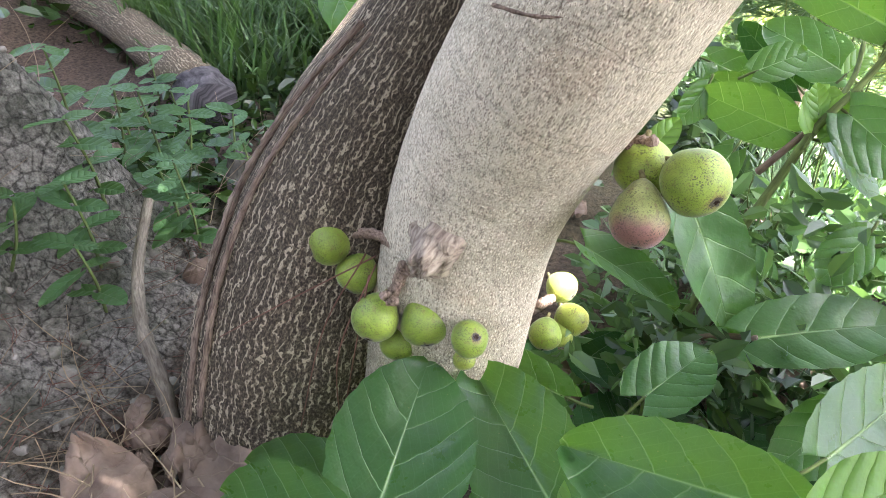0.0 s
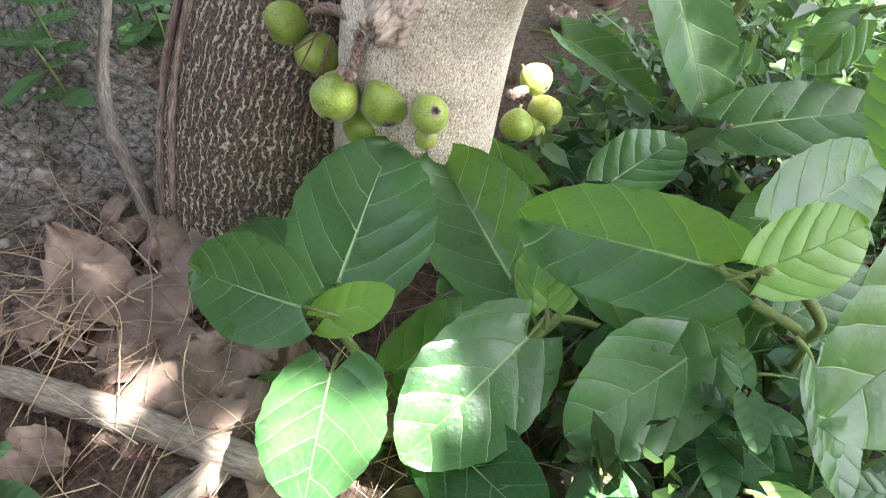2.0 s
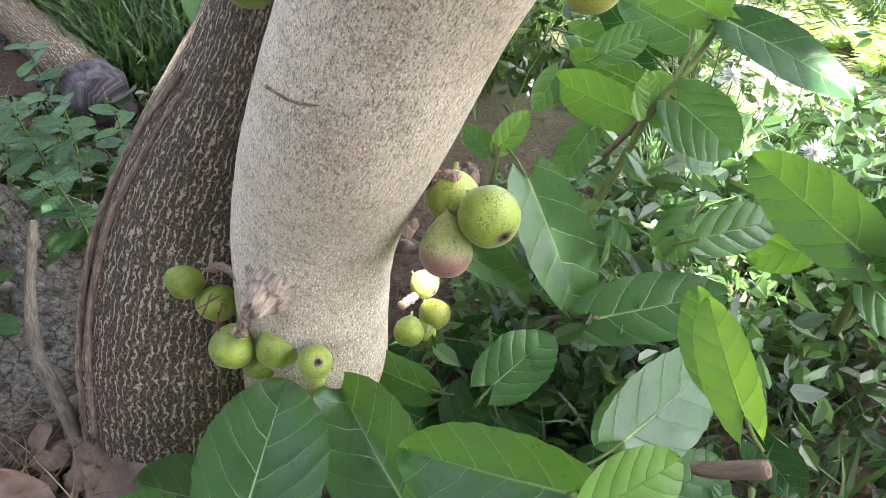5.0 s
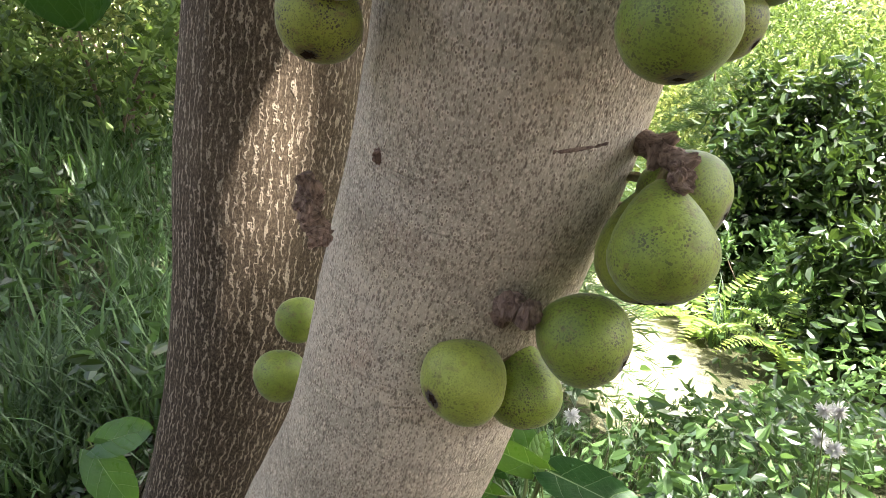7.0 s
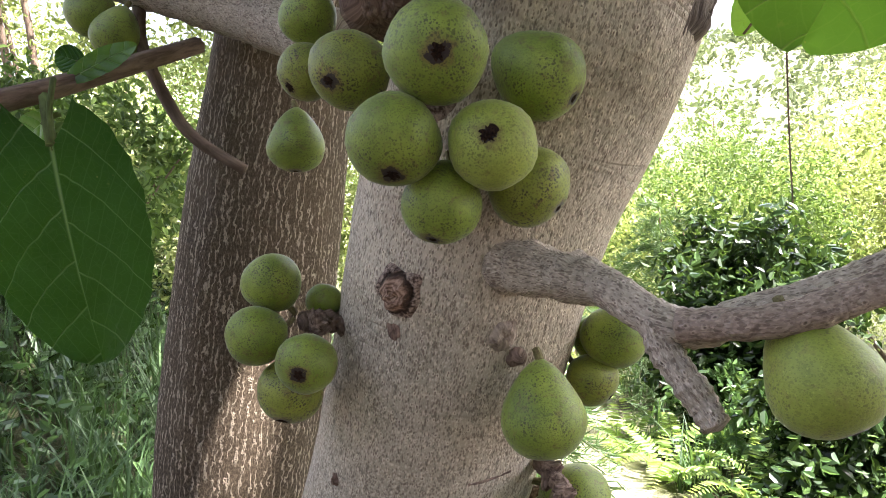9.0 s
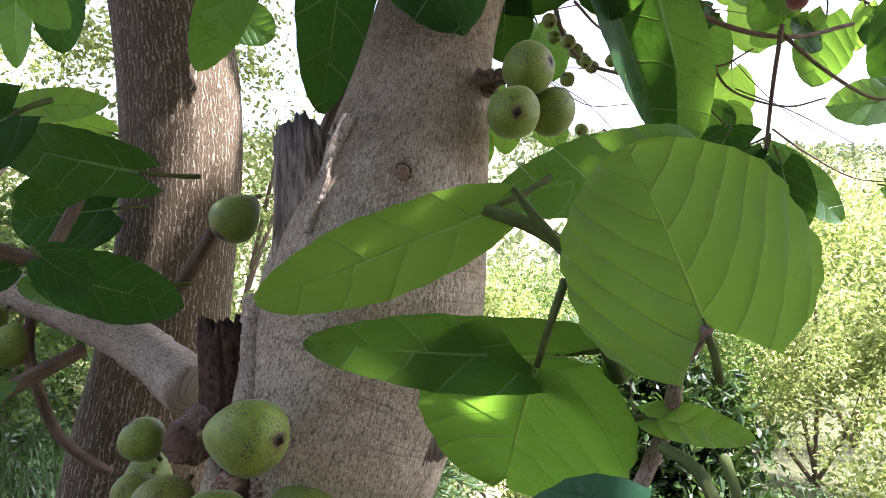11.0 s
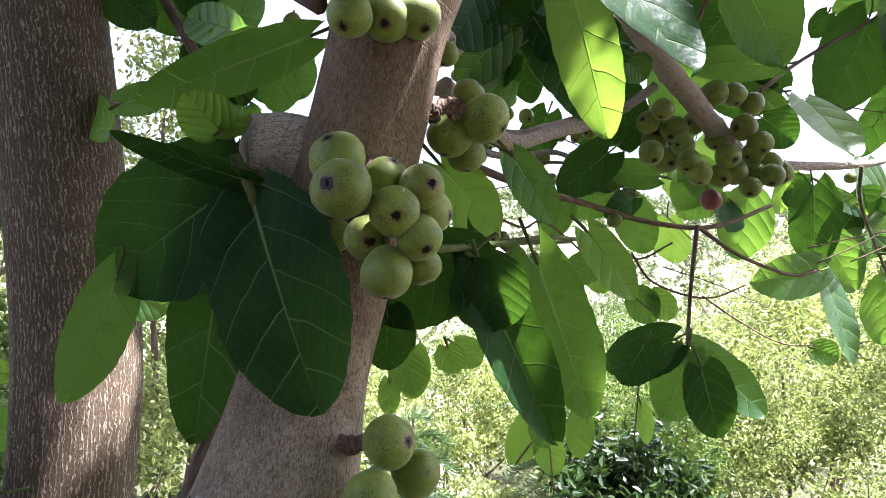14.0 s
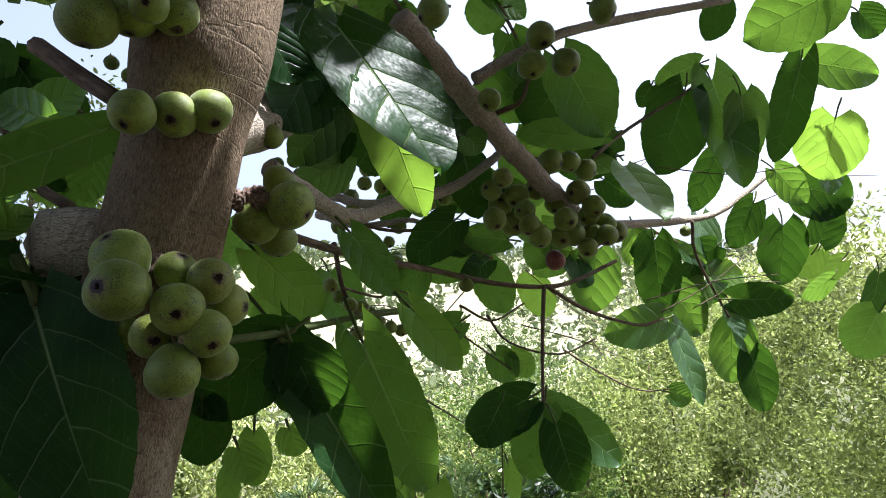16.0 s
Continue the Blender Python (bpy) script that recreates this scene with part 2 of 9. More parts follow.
    bsdf.inputs["Sheen Weight"].default_value = 0.2
    bsdf.inputs["Sheen Roughness"].default_value = 0.4
    fine = noise_tex(nt, vec2, 34.0, 3.0, 0.6)
    bump(nt, bsdf, math_node(nt, "SUBTRACT", math_node(nt, "ADD", fine, math_node(nt, "MULTIPLY", big, 1.6)), math_node(nt, "MULTIPLY", dots, 0.5)), 0.16, 0.0015)
    return mat


def leaf_material(name, low, high, vein, glow, gloss=0.42, through_light=0.38, blister=0.5):
    """A leaf blade in its own u (along) and v (across): midrib, curved side veins, fine net."""
    mat, nt, bsdf = material(name, gloss)
    uvn = nt.nodes.new("ShaderNodeUVMap")
    sep = nt.nodes.new("ShaderNodeSeparateXYZ")
    nt.links.new(uvn.outputs[0], sep.inputs[0])
    u, vv = sep.outputs[0], sep.outputs[1]
    av = math_node(nt, "ABSOLUTE", vv)
    wob = math_node(nt, "MULTIPLY", math_node(nt, "SUBTRACT", noise_tex(nt, uvn.outputs[0], 5.0, 2.0), 0.5), 0.06)
    mid = ramp(nt, math_node(nt, "ADD", av, math_node(nt, "MULTIPLY", u, 0.012)), (0.005, 0.9), (0.013, 0.0))
    slant = math_node(nt, "SUBTRACT", u, math_node(nt, "MULTIPLY", av, 0.62))
    slant = math_node(nt, "ADD", slant, math_node(nt, "MULTIPLY", math_node(nt, "SIGN", vv), 0.03))
    slant = math_node(nt, "ADD", math_node(nt, "ADD", slant, wob), math_node(nt, "MULTIPLY", math_node(nt, "MULTIPLY", av, av), -1.25))
    side = nt.nodes.new("ShaderNodeMath")
    side.operation = "PINGPONG"
    nt.links.new(math_node(nt, "ADD", slant, 1.03), side.inputs[0])
    side.inputs[1].default_value = 0.112
    lateral = ramp(nt, math_node(nt, "ADD", side.outputs[0], math_node(nt, "MULTIPLY", av, 0.006)), (0.0012, 0.62), (0.0066, 0.0))
    cross = nt.nodes.new("ShaderNodeMath")
    cross.operation = "PINGPONG"
    nt.links.new(math_node(nt, "ADD", math_node(nt, "ADD", av, math_node(nt, "MULTIPLY", u, 0.5)), wob), cross.inputs[0])
    cross.inputs[1].default_value = 0.034
    net = ramp(nt, cross.outputs[0], (0.0008, 0.22), (0.004, 0.0))
    net2 = ramp(nt, voronoi_tex(nt, uvn.outputs[0], 26.0, "DISTANCE_TO_EDGE"), (0.012, 0.09), (0.05, 0.0))
    veins = math_node(nt, "MAXIMUM", mid, lateral)
    allv = math_node(nt, "MAXIMUM", veins, math_node(nt, "MAXIMUM", net, net2))
    obj = coords(nt, "Object", (1, 1, 1))
    big = noise_tex(nt, obj, 26.0, 4.0, 0.6)
    rand = object_random(nt)
    col = mix(nt, ramp(nt, big, (0.3, 0.0), (0.72, 1.0)), low, high)
    col = mix(nt, ramp(nt, rand, (0.0, 0.0), (1.0, 0.45)), col, tuple(c * 0.6 for c in low))
    col = mix(nt, math_node(nt, "MAXIMUM", math_node(nt, "MULTIPLY", allv, 0.5), math_node(nt, "MULTIPLY", veins, 0.8)), col, vein)
    spot = ramp(nt, voronoi_tex(nt, obj, 85.0), (0.035, 0.7), (0.075, 0.0))
    col = mix(nt, spot, col, (0.2, 0.17, 0.06))
    edge = ramp(nt, noise_tex(nt, obj, 55.0, 4.0, 0.7), (0.68, 0.0), (0.74, 0.5))
    col = mix(nt, edge, col, (0.16, 0.15, 0.05))
    nt.links.new(col, bsdf.inputs["Base Color"])
    dust = ramp(nt, noise_tex(nt, obj, 40.0, 4.0, 0.6), (0.35, gloss * 0.8), (0.7, gloss * 1.3))
    nt.links.new(dust, bsdf.inputs["Roughness"])
    bsdf.inputs["Specular IOR Level"].default_value = 0.5
    puff = ramp(nt, math_node(nt, "MULTIPLY", side.outputs[0], 8.9), (0.0, 0.0), (0.35, 0.6), (0.7, 0.92), (1.0, 1.0))
    wart = ramp(nt, voronoi_tex(nt, obj, 62.0), (0.1, 1.0), (0.22, 0.0))
    wart = math_node(nt, "MULTIPLY", wart, ramp(nt, noise_tex(nt, obj, 18.0, 2.0, 0.5), (0.54, 0.0), (0.62, 1.0)))
    pillow = math_node(nt, "ADD", math_node(nt, "MULTIPLY", puff, 0.42 * blister), math_node(nt, "MULTIPLY", big, 0.9))
    pillow = math_node(nt, "ADD", pillow, math_node(nt, "MULTIPLY", wart, 0.35))
    height = math_node(nt, "SUBTRACT", pillow, math_node(nt, "MULTIPLY", veins, 0.4))
    nrm = bump(nt, bsdf, height, 0.75, 0.0035)
    trans = nt.nodes.new("ShaderNodeBsdfTranslucent")
    nt.links.new(mix(nt, math_node(nt, "MULTIPLY", allv, 0.6), glow, tuple(c * 0.55 for c in glow)), trans.inputs[0])
    nt.links.new(nrm, trans.inputs["Normal"])
    mx = nt.nodes.new("ShaderNodeMixShader")
    mx.inputs[0].default_value = through_light
    nt.links.new(bsdf.outputs[0], mx.inputs[1])
    nt.links.new(trans.outputs[0], mx.inputs[2])
    nt.links.new(mx.outputs[0], nt.nodes["Material Output"].inputs[0])
    return mat


def less_sheen(mat, level):
    mat.node_tree.nodes["Principled BSDF"].inputs["Specular IOR Level"].default_value = level


def small_foliage_material(name, low, high, glow, through_light=0.4, rough=0.5):
    mat, nt, bsdf = material(name, rough)
    geo = nt.nodes.new("ShaderNodeNewGeometry")
    patch = noise_tex(nt, coords(nt, "Object", (1, 1, 1)), 1.7, 3.0)
    fac = math_node(nt, "ADD", math_node(nt, "MULTIPLY", geo.outputs["Random Per Island"], 0.62), math_node(nt, "MULTIPLY", ramp(nt, patch, (0.35, 0.0), (0.65, 1.0)), 0.38))
    col = mix(nt, math_node(nt, "POWER", fac, 1.6), low, high)
    nt.links.new(col, bsdf.inputs["Base Color"])
    trans = nt.nodes.new("ShaderNodeBsdfTranslucent")
    nt.links.new(mix(nt, fac, tuple(c * 0.7 for c in glow), glow), trans.inputs[0])
    mx = nt.nodes.new("ShaderNodeMixShader")
    mx.inputs[0].default_value = through_light
    nt.links.new(bsdf.outputs[0], mx.inputs[1])
    nt.links.new(trans.outputs[0], mx.inputs[2])
    nt.links.new(mx.outputs[0], nt.nodes["Material Output"].inputs[0])
    return mat


def plain_material(name, low, high, scale=40.0, rough=0.8, strength=0.3):
    mat, nt, bsdf = material(name, rough)
    vec = coords(nt, "Object", (1, 1, 1))
    a = noise_tex(nt, vec, scale, 5.0, 0.65)
    b = noise_tex(nt, vec, scale * 0.2, 3.0, 0.5)
    col = mix(nt, math_node(nt, "ADD", math_node(nt, "MULTIPLY", a, 0.6), math_node(nt, "MULTIPLY", b, 0.4)), low, high)
    nt.links.new(col, bsdf.inputs["Base Color"])
    bump(nt, bsdf, math_node(nt, "ADD", a, b), strength, 0.003)
    return mat


# a sunlit strip behind the tree, its brightness painted in as dry grass: x = slope * y + offset
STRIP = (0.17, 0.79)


def ground_material():
    mat, nt, bsdf = material("ground", 0.95)
    vec = coords(nt, "Object", (1, 1, 1))
    sep = nt.nodes.new("ShaderNodeSeparateXYZ")
    nt.links.new(vec, sep.inputs[0])
    a = noise_tex(nt, vec, 9.0, 6.0, 0.65)
    b = noise_tex(nt, vec, 110.0, 6.0, 0.75)
    c = noise_tex(nt, vec, 2.2, 4.0, 0.6)
    clay = mix(nt, ramp(nt, b, (0.34, 0.0), (0.66, 1.0)), (0.035, 0.032, 0.028), (0.42, 0.385, 0.33))
    clay = mix(nt, ramp(nt, a, (0.46, 0.0), (0.62, 0.7)), clay, (0.05, 0.055, 0.036))
    crack = voronoi_tex(nt, vec, 34.0, "DISTANCE_TO_EDGE")
    crack = ramp(nt, math_node(nt, "ADD", crack, math_node(nt, "MULTIPLY", b, 0.12)), (0.05, 0.8), (0.12, 0.0))
    clay = mix(nt, crack, clay, (0.03, 0.026, 0.021))
    litter = mix(nt, ramp(nt, b, (0.3, 0.0), (0.7, 1.0)), (0.016, 0.011, 0.008), (0.17, 0.12, 0.085))
    green = mix(nt, ramp(nt, b, (0.3, 0.0), (0.7, 1.0)), (0.03, 0.036, 0.016), (0.1, 0.105, 0.05))
    dry = mix(nt, c, (0.14, 0.15, 0.085), (0.3, 0.28, 0.18))
    side = math_node(nt, "ADD", sep.outputs[0], math_node(nt, "MULTIPLY", a, 0.18))
    bank = math_node(nt, "MULTIPLY", ramp(nt, math_node(nt, "MULTIPLY", side, -1.0), (0.27, 0.0), (0.36, 1.0)), ramp(nt, math_node(nt, "ADD", sep.outputs[1], 0.5), (0.75, 1.0), (1.0, 0.0)))
    col = mix(nt, bank, litter, clay)
    away = math_node(nt, "ADD", math_node(nt, "ADD", math_node(nt, "MULTIPLY", sep.outputs[1], 0.5), math_node(nt, "MULTIPLY", sep.outputs[0], 0.25)), math_node(nt, "MULTIPLY", c, 0.4))
    col = mix(nt, ramp(nt, away, (0.45, 0.0), (0.85, 1.0)), col, green)
    # the strip's pale colour carries part of the sun's brightness there
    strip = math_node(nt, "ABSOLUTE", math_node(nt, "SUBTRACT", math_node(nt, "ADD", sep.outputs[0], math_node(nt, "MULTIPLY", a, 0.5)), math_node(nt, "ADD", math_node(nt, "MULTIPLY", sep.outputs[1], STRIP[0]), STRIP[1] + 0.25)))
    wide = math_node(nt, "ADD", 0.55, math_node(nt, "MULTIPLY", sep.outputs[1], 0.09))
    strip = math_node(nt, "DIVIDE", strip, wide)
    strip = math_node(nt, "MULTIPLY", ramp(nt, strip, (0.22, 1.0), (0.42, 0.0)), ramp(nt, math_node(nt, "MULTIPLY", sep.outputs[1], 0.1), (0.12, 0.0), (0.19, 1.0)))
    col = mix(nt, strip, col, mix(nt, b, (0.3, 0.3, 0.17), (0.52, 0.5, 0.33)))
    far = math_node(nt, "MULTIPLY", sep.outputs[1], 0.01)
    col = mix(nt, ramp(nt, far, (0.35, 0.0), (0.9, 1.0)), col, dry)
    nt.links.new(col, bsdf.inputs["Base Color"])
    grit = noise_tex(nt, vec, 260.0, 3.0, 0.7)
    bump(nt, bsdf, math_node(nt, "ADD", math_node(nt, "ADD", math_node(nt, "MULTIPLY", a, 2.0), b), math_node(nt, "MULTIPLY", grit, 0.3)), 1.0, 0.016)
    return mat


bark_rear = bark_rear_material()
bark_front = bark_front_material("bark_front", (0.645, 0.565, 0.43), (0.37, 0.32, 0.235), 0.55)
bark_limb = bark_front_material("bark_limb", (0.56, 0.485, 0.385), (0.34, 0.28, 0.215), 0.55)
bark_twig = bark_front_material("bark_twig", (0.42, 0.33, 0.26), (0.25, 0.19, 0.145), 0.5)
bark_spur = rough_wood_material("bark_spur", (0.4, 0.29, 0.22), (0.09, 0.058, 0.044), 380.0, 0.7, 1.0)
bark_scar = rough_wood_material("bark_scar", (0.36, 0.24, 0.175), (0.075, 0.045, 0.034), 420.0, 0.5, 1.0)
bark_knot = rough_wood_material("bark_knot", (0.5, 0.41, 0.315), (0.13, 0.095, 0.072), 260.0, 0.7, 1.0)
bark_ridge = rough_wood_material("bark_ridge", (0.33, 0.25, 0.19), (0.07, 0.045, 0.035), 420.0, 0.12, 1.0)
scar_wood = scar_material()
wood_dead = rough_wood_material("wood_dead", (0.16, 0.13, 0.11), (0.03, 0.025, 0.022), 160.0, 0.15, 1.0)
wood_torn = rough_wood_material("wood_torn", (0.46, 0.39, 0.32), (0.07, 0.054, 0.044), 300.0, 0.12, 1.0)
wood_hollow = rough_wood_material("wood_hollow", (0.13, 0.085, 0.062), (0.028, 0.017, 0.013), 200.0, 0.4, 1.0)
wood_charred = rough_wood_material("wood_charred", (0.11, 0.1, 0.105), (0.018, 0.016, 0.018), 60.0, 0.6, 1.0)
wood_grey = rough_wood_material("wood_grey", (0.25, 0.215, 0.165), (0.1, 0.08, 0.06), 260.0, 0.2, 0.9)
twig_green = rough_wood_material("twig_green", (0.15, 0.2, 0.06), (0.07, 0.085, 0.03), 160.0, 0.2, 0.3)
twig_brown = rough_wood_material("twig_brown", (0.24, 0.175, 0.125), (0.1, 0.07, 0.05), 160.0, 0.2, 0.5)
FIG_SKIN = {
    "green": fig_material("fig_green", (0.145, 0.21, 0.018), (0.285, 0.37, 0.042), (0.15, 0.1, 0.035), 0.75),
    # paler skin, also painting in the bright light on figs beside the trunk
    "pale": fig_material("fig_pale", (0.23, 0.29, 0.034), (0.39, 0.45, 0.075), (0.2, 0.15, 0.05), 0.5),
    "spotted": fig_material("fig_spotted", (0.16, 0.195, 0.02), (0.29, 0.33, 0.04), (0.14, 0.075, 0.03), 0.95),
    "blush": fig_material("fig_blush", (0.2, 0.23, 0.06), (0.33, 0.35, 0.12), (0.15, 0.09, 0.05), 0.8, (0.22, (0.22, 0.075, 0.085))),
    "red": fig_material("fig_red", (0.2, 0.04, 0.045), (0.32, 0.09, 0.075), (0.1, 0.03, 0.03), 0.6),
}
fig_eye = rough_wood_material("fig_eye", (0.05, 0.026, 0.016), (0.008, 0.005, 0.004), 40.0, 1.0, 0.8)
fig_stalk = rough_wood_material("fig_stalk", (0.26, 0.25, 0.11), (0.15, 0.11, 0.06), 30.0, 0.5, 0.4)
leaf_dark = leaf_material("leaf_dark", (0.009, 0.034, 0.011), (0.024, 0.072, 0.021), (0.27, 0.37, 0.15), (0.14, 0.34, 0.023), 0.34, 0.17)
leaf_mid = leaf_material("leaf_mid", (0.017, 0.057, 0.018), (0.05, 0.126, 0.036), (0.38, 0.52, 0.21), (0.27, 0.52, 0.045), 0.33, 0.31, 0.75)
leaf_young = leaf_material("leaf_young", (0.075, 0.175, 0.022), (0.13, 0.25, 0.04), (0.3, 0.4, 0.12), (0.32, 0.55, 0.05), 0.45, 0.42, 0.9)
leaf_weed = leaf_material("leaf_weed", (0.026, 0.075, 0.024), (0.06, 0.14, 0.045), (0.2, 0.28, 0.12), (0.2, 0.38, 0.06), 0.55, 0.35, 0.8)
leaf_dead = leaf_material("leaf_dead", (0.07, 0.045, 0.032), (0.31, 0.22, 0.16), (0.3, 0.21, 0.14), (0.3, 0.18, 0.09), 0.8, 0.15, 0.6)
leaf_near = leaf_material("leaf_near", (0.026, 0.085, 0.014), (0.06, 0.145, 0.022), (0.42, 0.52, 0.16), (0.2, 0.42, 0.03), 0.42, 0.38, 0.9)
# teal base colour stands in for sky reflected on the near leaf
leaf_teal_sheen = leaf_material("leaf_teal_sheen", (0.016, 0.07, 0.036), (0.032, 0.11, 0.054), (0.14, 0.27, 0.16), (0.1, 0.3, 0.06), 0.6, 0.15, 0.3)
less_sheen(leaf_teal_sheen, 0.2)
less_sheen(leaf_dark, 0.06)
less_sheen(leaf_mid, 0.36)
grass_green = small_foliage_material("grass_green", (0.01, 0.03, 0.009), (0.1, 0.185, 0.055), (0.16, 0.3, 0.05), 0.22)
straw_dry = small_foliage_material("straw_dry", (0.22, 0.15, 0.085), (0.46, 0.36, 0.22), (0.3, 0.22, 0.1), 0.1, 0.7)
needle_red = plain_material("needle_red", (0.09, 0.04, 0.03), (0.19, 0.1, 0.075), 60.0)
bush_leaf = small_foliage_material("bush_leaf", (0.012, 0.028, 0.008), (0.045, 0.08, 0.02), (0.1, 0.18, 0.025), 0.15, 0.22)
less_sheen(bush_leaf, 0.35)
# the near-black to pale spread paints sunlit glints and shaded gaps leaf by leaf
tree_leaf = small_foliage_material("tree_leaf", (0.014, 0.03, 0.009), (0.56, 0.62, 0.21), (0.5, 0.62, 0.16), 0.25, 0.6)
# darker copy of tree_leaf; on the shaded bushes it carries their shade
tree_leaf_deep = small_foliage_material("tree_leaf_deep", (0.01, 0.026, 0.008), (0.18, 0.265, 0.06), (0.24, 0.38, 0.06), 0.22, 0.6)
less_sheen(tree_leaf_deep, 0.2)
less_sheen(tree_leaf, 0.2)
cover_leaf = small_foliage_material("cover_leaf", (0.008, 0.024, 0.008), (0.11, 0.205, 0.06), (0.2, 0.36, 0.08), 0.28, 0.34)
fern_leaf = small_foliage_material("fern_leaf", (0.16, 0.27, 0.06), (0.29, 0.42, 0.12), (0.5, 0.65, 0.14), 0.4)
needle_leaf = small_foliage_material("needle_leaf", (0.035, 0.075, 0.025), (0.09, 0.15, 0.05), (0.15, 0.25, 0.05), 0.25)
flower_white = small_foliage_material("flower_white", (0.75, 0.74, 0.7), (0.88, 0.87, 0.84), (0.8, 0.8, 0.75), 0.4, 0.8)
far_wood = small_foliage_material("far_wood", (0.08, 0.11, 0.05), (0.17, 0.2, 0.1), (0.2, 0.25, 0.1), 0.2, 0.8)
stone_grey = plain_material("stone_grey", (0.16, 0.15, 0.14), (0.36, 0.34, 0.31), 24.0, 0.9, 0.6)
clay_dry = plain_material("clay_dry", (0.035, 0.032, 0.027), (0.33, 0.3, 0.255), 160.0, 0.95, 1.0)
ground_mat = ground_material()

# ---- building helpers ----


def thing(name, at, label, category, group=""):
    ob = new(name)
    ob.matrix_basis = Matrix.Translation(at)
    ob.empty_display_size = 0.02
    return tagged(ob, label, category, group)


def link_part(name, mesh, parent, label=""):
    ob = new(name, mesh)
    ob.parent = parent
    inverse, p = Matrix.Identity(4), parent
    while p is not None:
        inverse = inverse @ p.matrix_basis.inverted() if p.parent is None else inverse
        p = p.parent
    ob.matrix_parent_inverse = inverse if parent.parent is None else Matrix.Identity(4)
    return tagged(ob, label)


def mesh_from(name, verts, faces, mat, uvs=None, smooth=True):
    me = bpy.data.meshes.new(name)
    me.from_pydata([tuple(p) for p in verts], [], faces)
    me.materials.append(mat)
    if uvs is not None:
        layer = me.uv_layers.new(name="UVMap")
        index = np.empty(len(me.loops), dtype=np.int32)
        me.loops.foreach_get("vertex_index", index)
        layer.data.foreach_set("uv", np.asarray(uvs, dtype=np.float32)[index].ravel())
    if smooth:
        me.polygons.foreach_set("use_smooth", np.ones(len(me.polygons), dtype=bool))
    me.update()
    return me


def spline(points, n):
    """n points along a smooth curve through the given rows."""
    p = np.array(points, float)
    if len(p) == 2:
        return p[0] + (p[1] - p[0]) * np.linspace(0, 1, n)[:, None]
    q = np.vstack([2 * p[0] - p[1], p, 2 * p[-1] - p[-2]])
    rows = []
    for t in np.linspace(0, len(p) - 1 - 1e-6, n):
        i, f = int(t), t - int(t)
        a, b, c, d = q[i : i + 4]
        rows.append(0.5 * (2 * b + (c - a) * f + (2 * a - 5 * b + 4 * c - d) * f * f + (3 * b - a - 3 * c + d) * f**3))
    return np.array(rows)


def tube_mesh(name, centres, radii, mat, sides=10, shape=None, cap=True, seam=(0, 1, 0)):
    """A tube along the rows of centres. shape(angle, length) gives a factor on the radius. UV in metres."""
    centres, radii = np.asarray(centres, float), np.asarray(radii, float)
    tangent = np.gradient(centres, axis=0)
    tangent /= np.linalg.norm(tangent, axis=1)[:, None] + 1e-9
    length = np.r_[0, np.cumsum(np.linalg.norm(np.diff(centres, axis=0), axis=1))]
    verts, faces, uvs = [], [], []
    side = np.array(seam, float)
    mean_r = float(radii.mean())
    for c, r, t, s in zip(centres, radii, tangent, length):
        side = side - t * (side @ t)
        if np.linalg.norm(side) < 1e-4:
            side = np.array((1.0, 0.3, 0.2)) - t * (np.array((1.0, 0.3, 0.2)) @ t)
        side /= np.linalg.norm(side)
        other = np.cross(t, side)
        for k in range(sides + 1):
            a = 2 * math.pi * k / sides
            f = shape(a % (2 * math.pi), s) if shape else 1.0
            verts.append(c + (math.cos(a) * side + math.sin(a) * other) * r * f)
            uvs.append((a * mean_r, s))
    w = sides + 1
    for i in range(len(centres) - 1):
        for k in range(sides):
            faces.append((i * w + k, i * w + k + 1, (i + 1) * w + k + 1, (i + 1) * w + k))
    if cap:
        for i, sign in ((0, -1), (len(centres) - 1, 1)):
            verts.append(centres[i] + tangent[i] * radii[i] * 0.35 * sign)
            uvs.append((0, length[i]))
            for k in range(sides):
                f = (i * w + k, i * w + k + 1, len(verts) - 1)
                faces.append(f if sign > 0 else f[::-1])
    return mesh_from(name, verts, faces, mat, uvs)


def stem(parent, points, r0, r1, mat, name="stem", rough=0.0):
    n = max(6, 4 * len(points)) if rough < 0.2 else max(14, (14 if rough > 0.85 else 9) * len(points))
    c = spline(points, n)
    r = np.linspace(r0, r1, n)
    if rough:
        seed = Vector(points[0]) * 31
        r = r * np.array([1 + rough * 0.34 * noise.noise(seed + Vector((i * 0.8, 0, 0))) for i in range(n)])

        def shape(a, s):
            return 1 + rough * (0.42 if rough > 0.85 else 0.3) * noise.noise(Vector((math.cos(a) * 1.8, math.sin(a) * 1.8, s * (150 if rough > 0.85 else 90))) + seed)

        return link_part(name, tube_mesh(name, c, r, mat, 12, shape), parent)
    return link_part(name, tube_mesh(name, c, r, mat, 7), parent)


LEAF_RNG = random.Random(11)


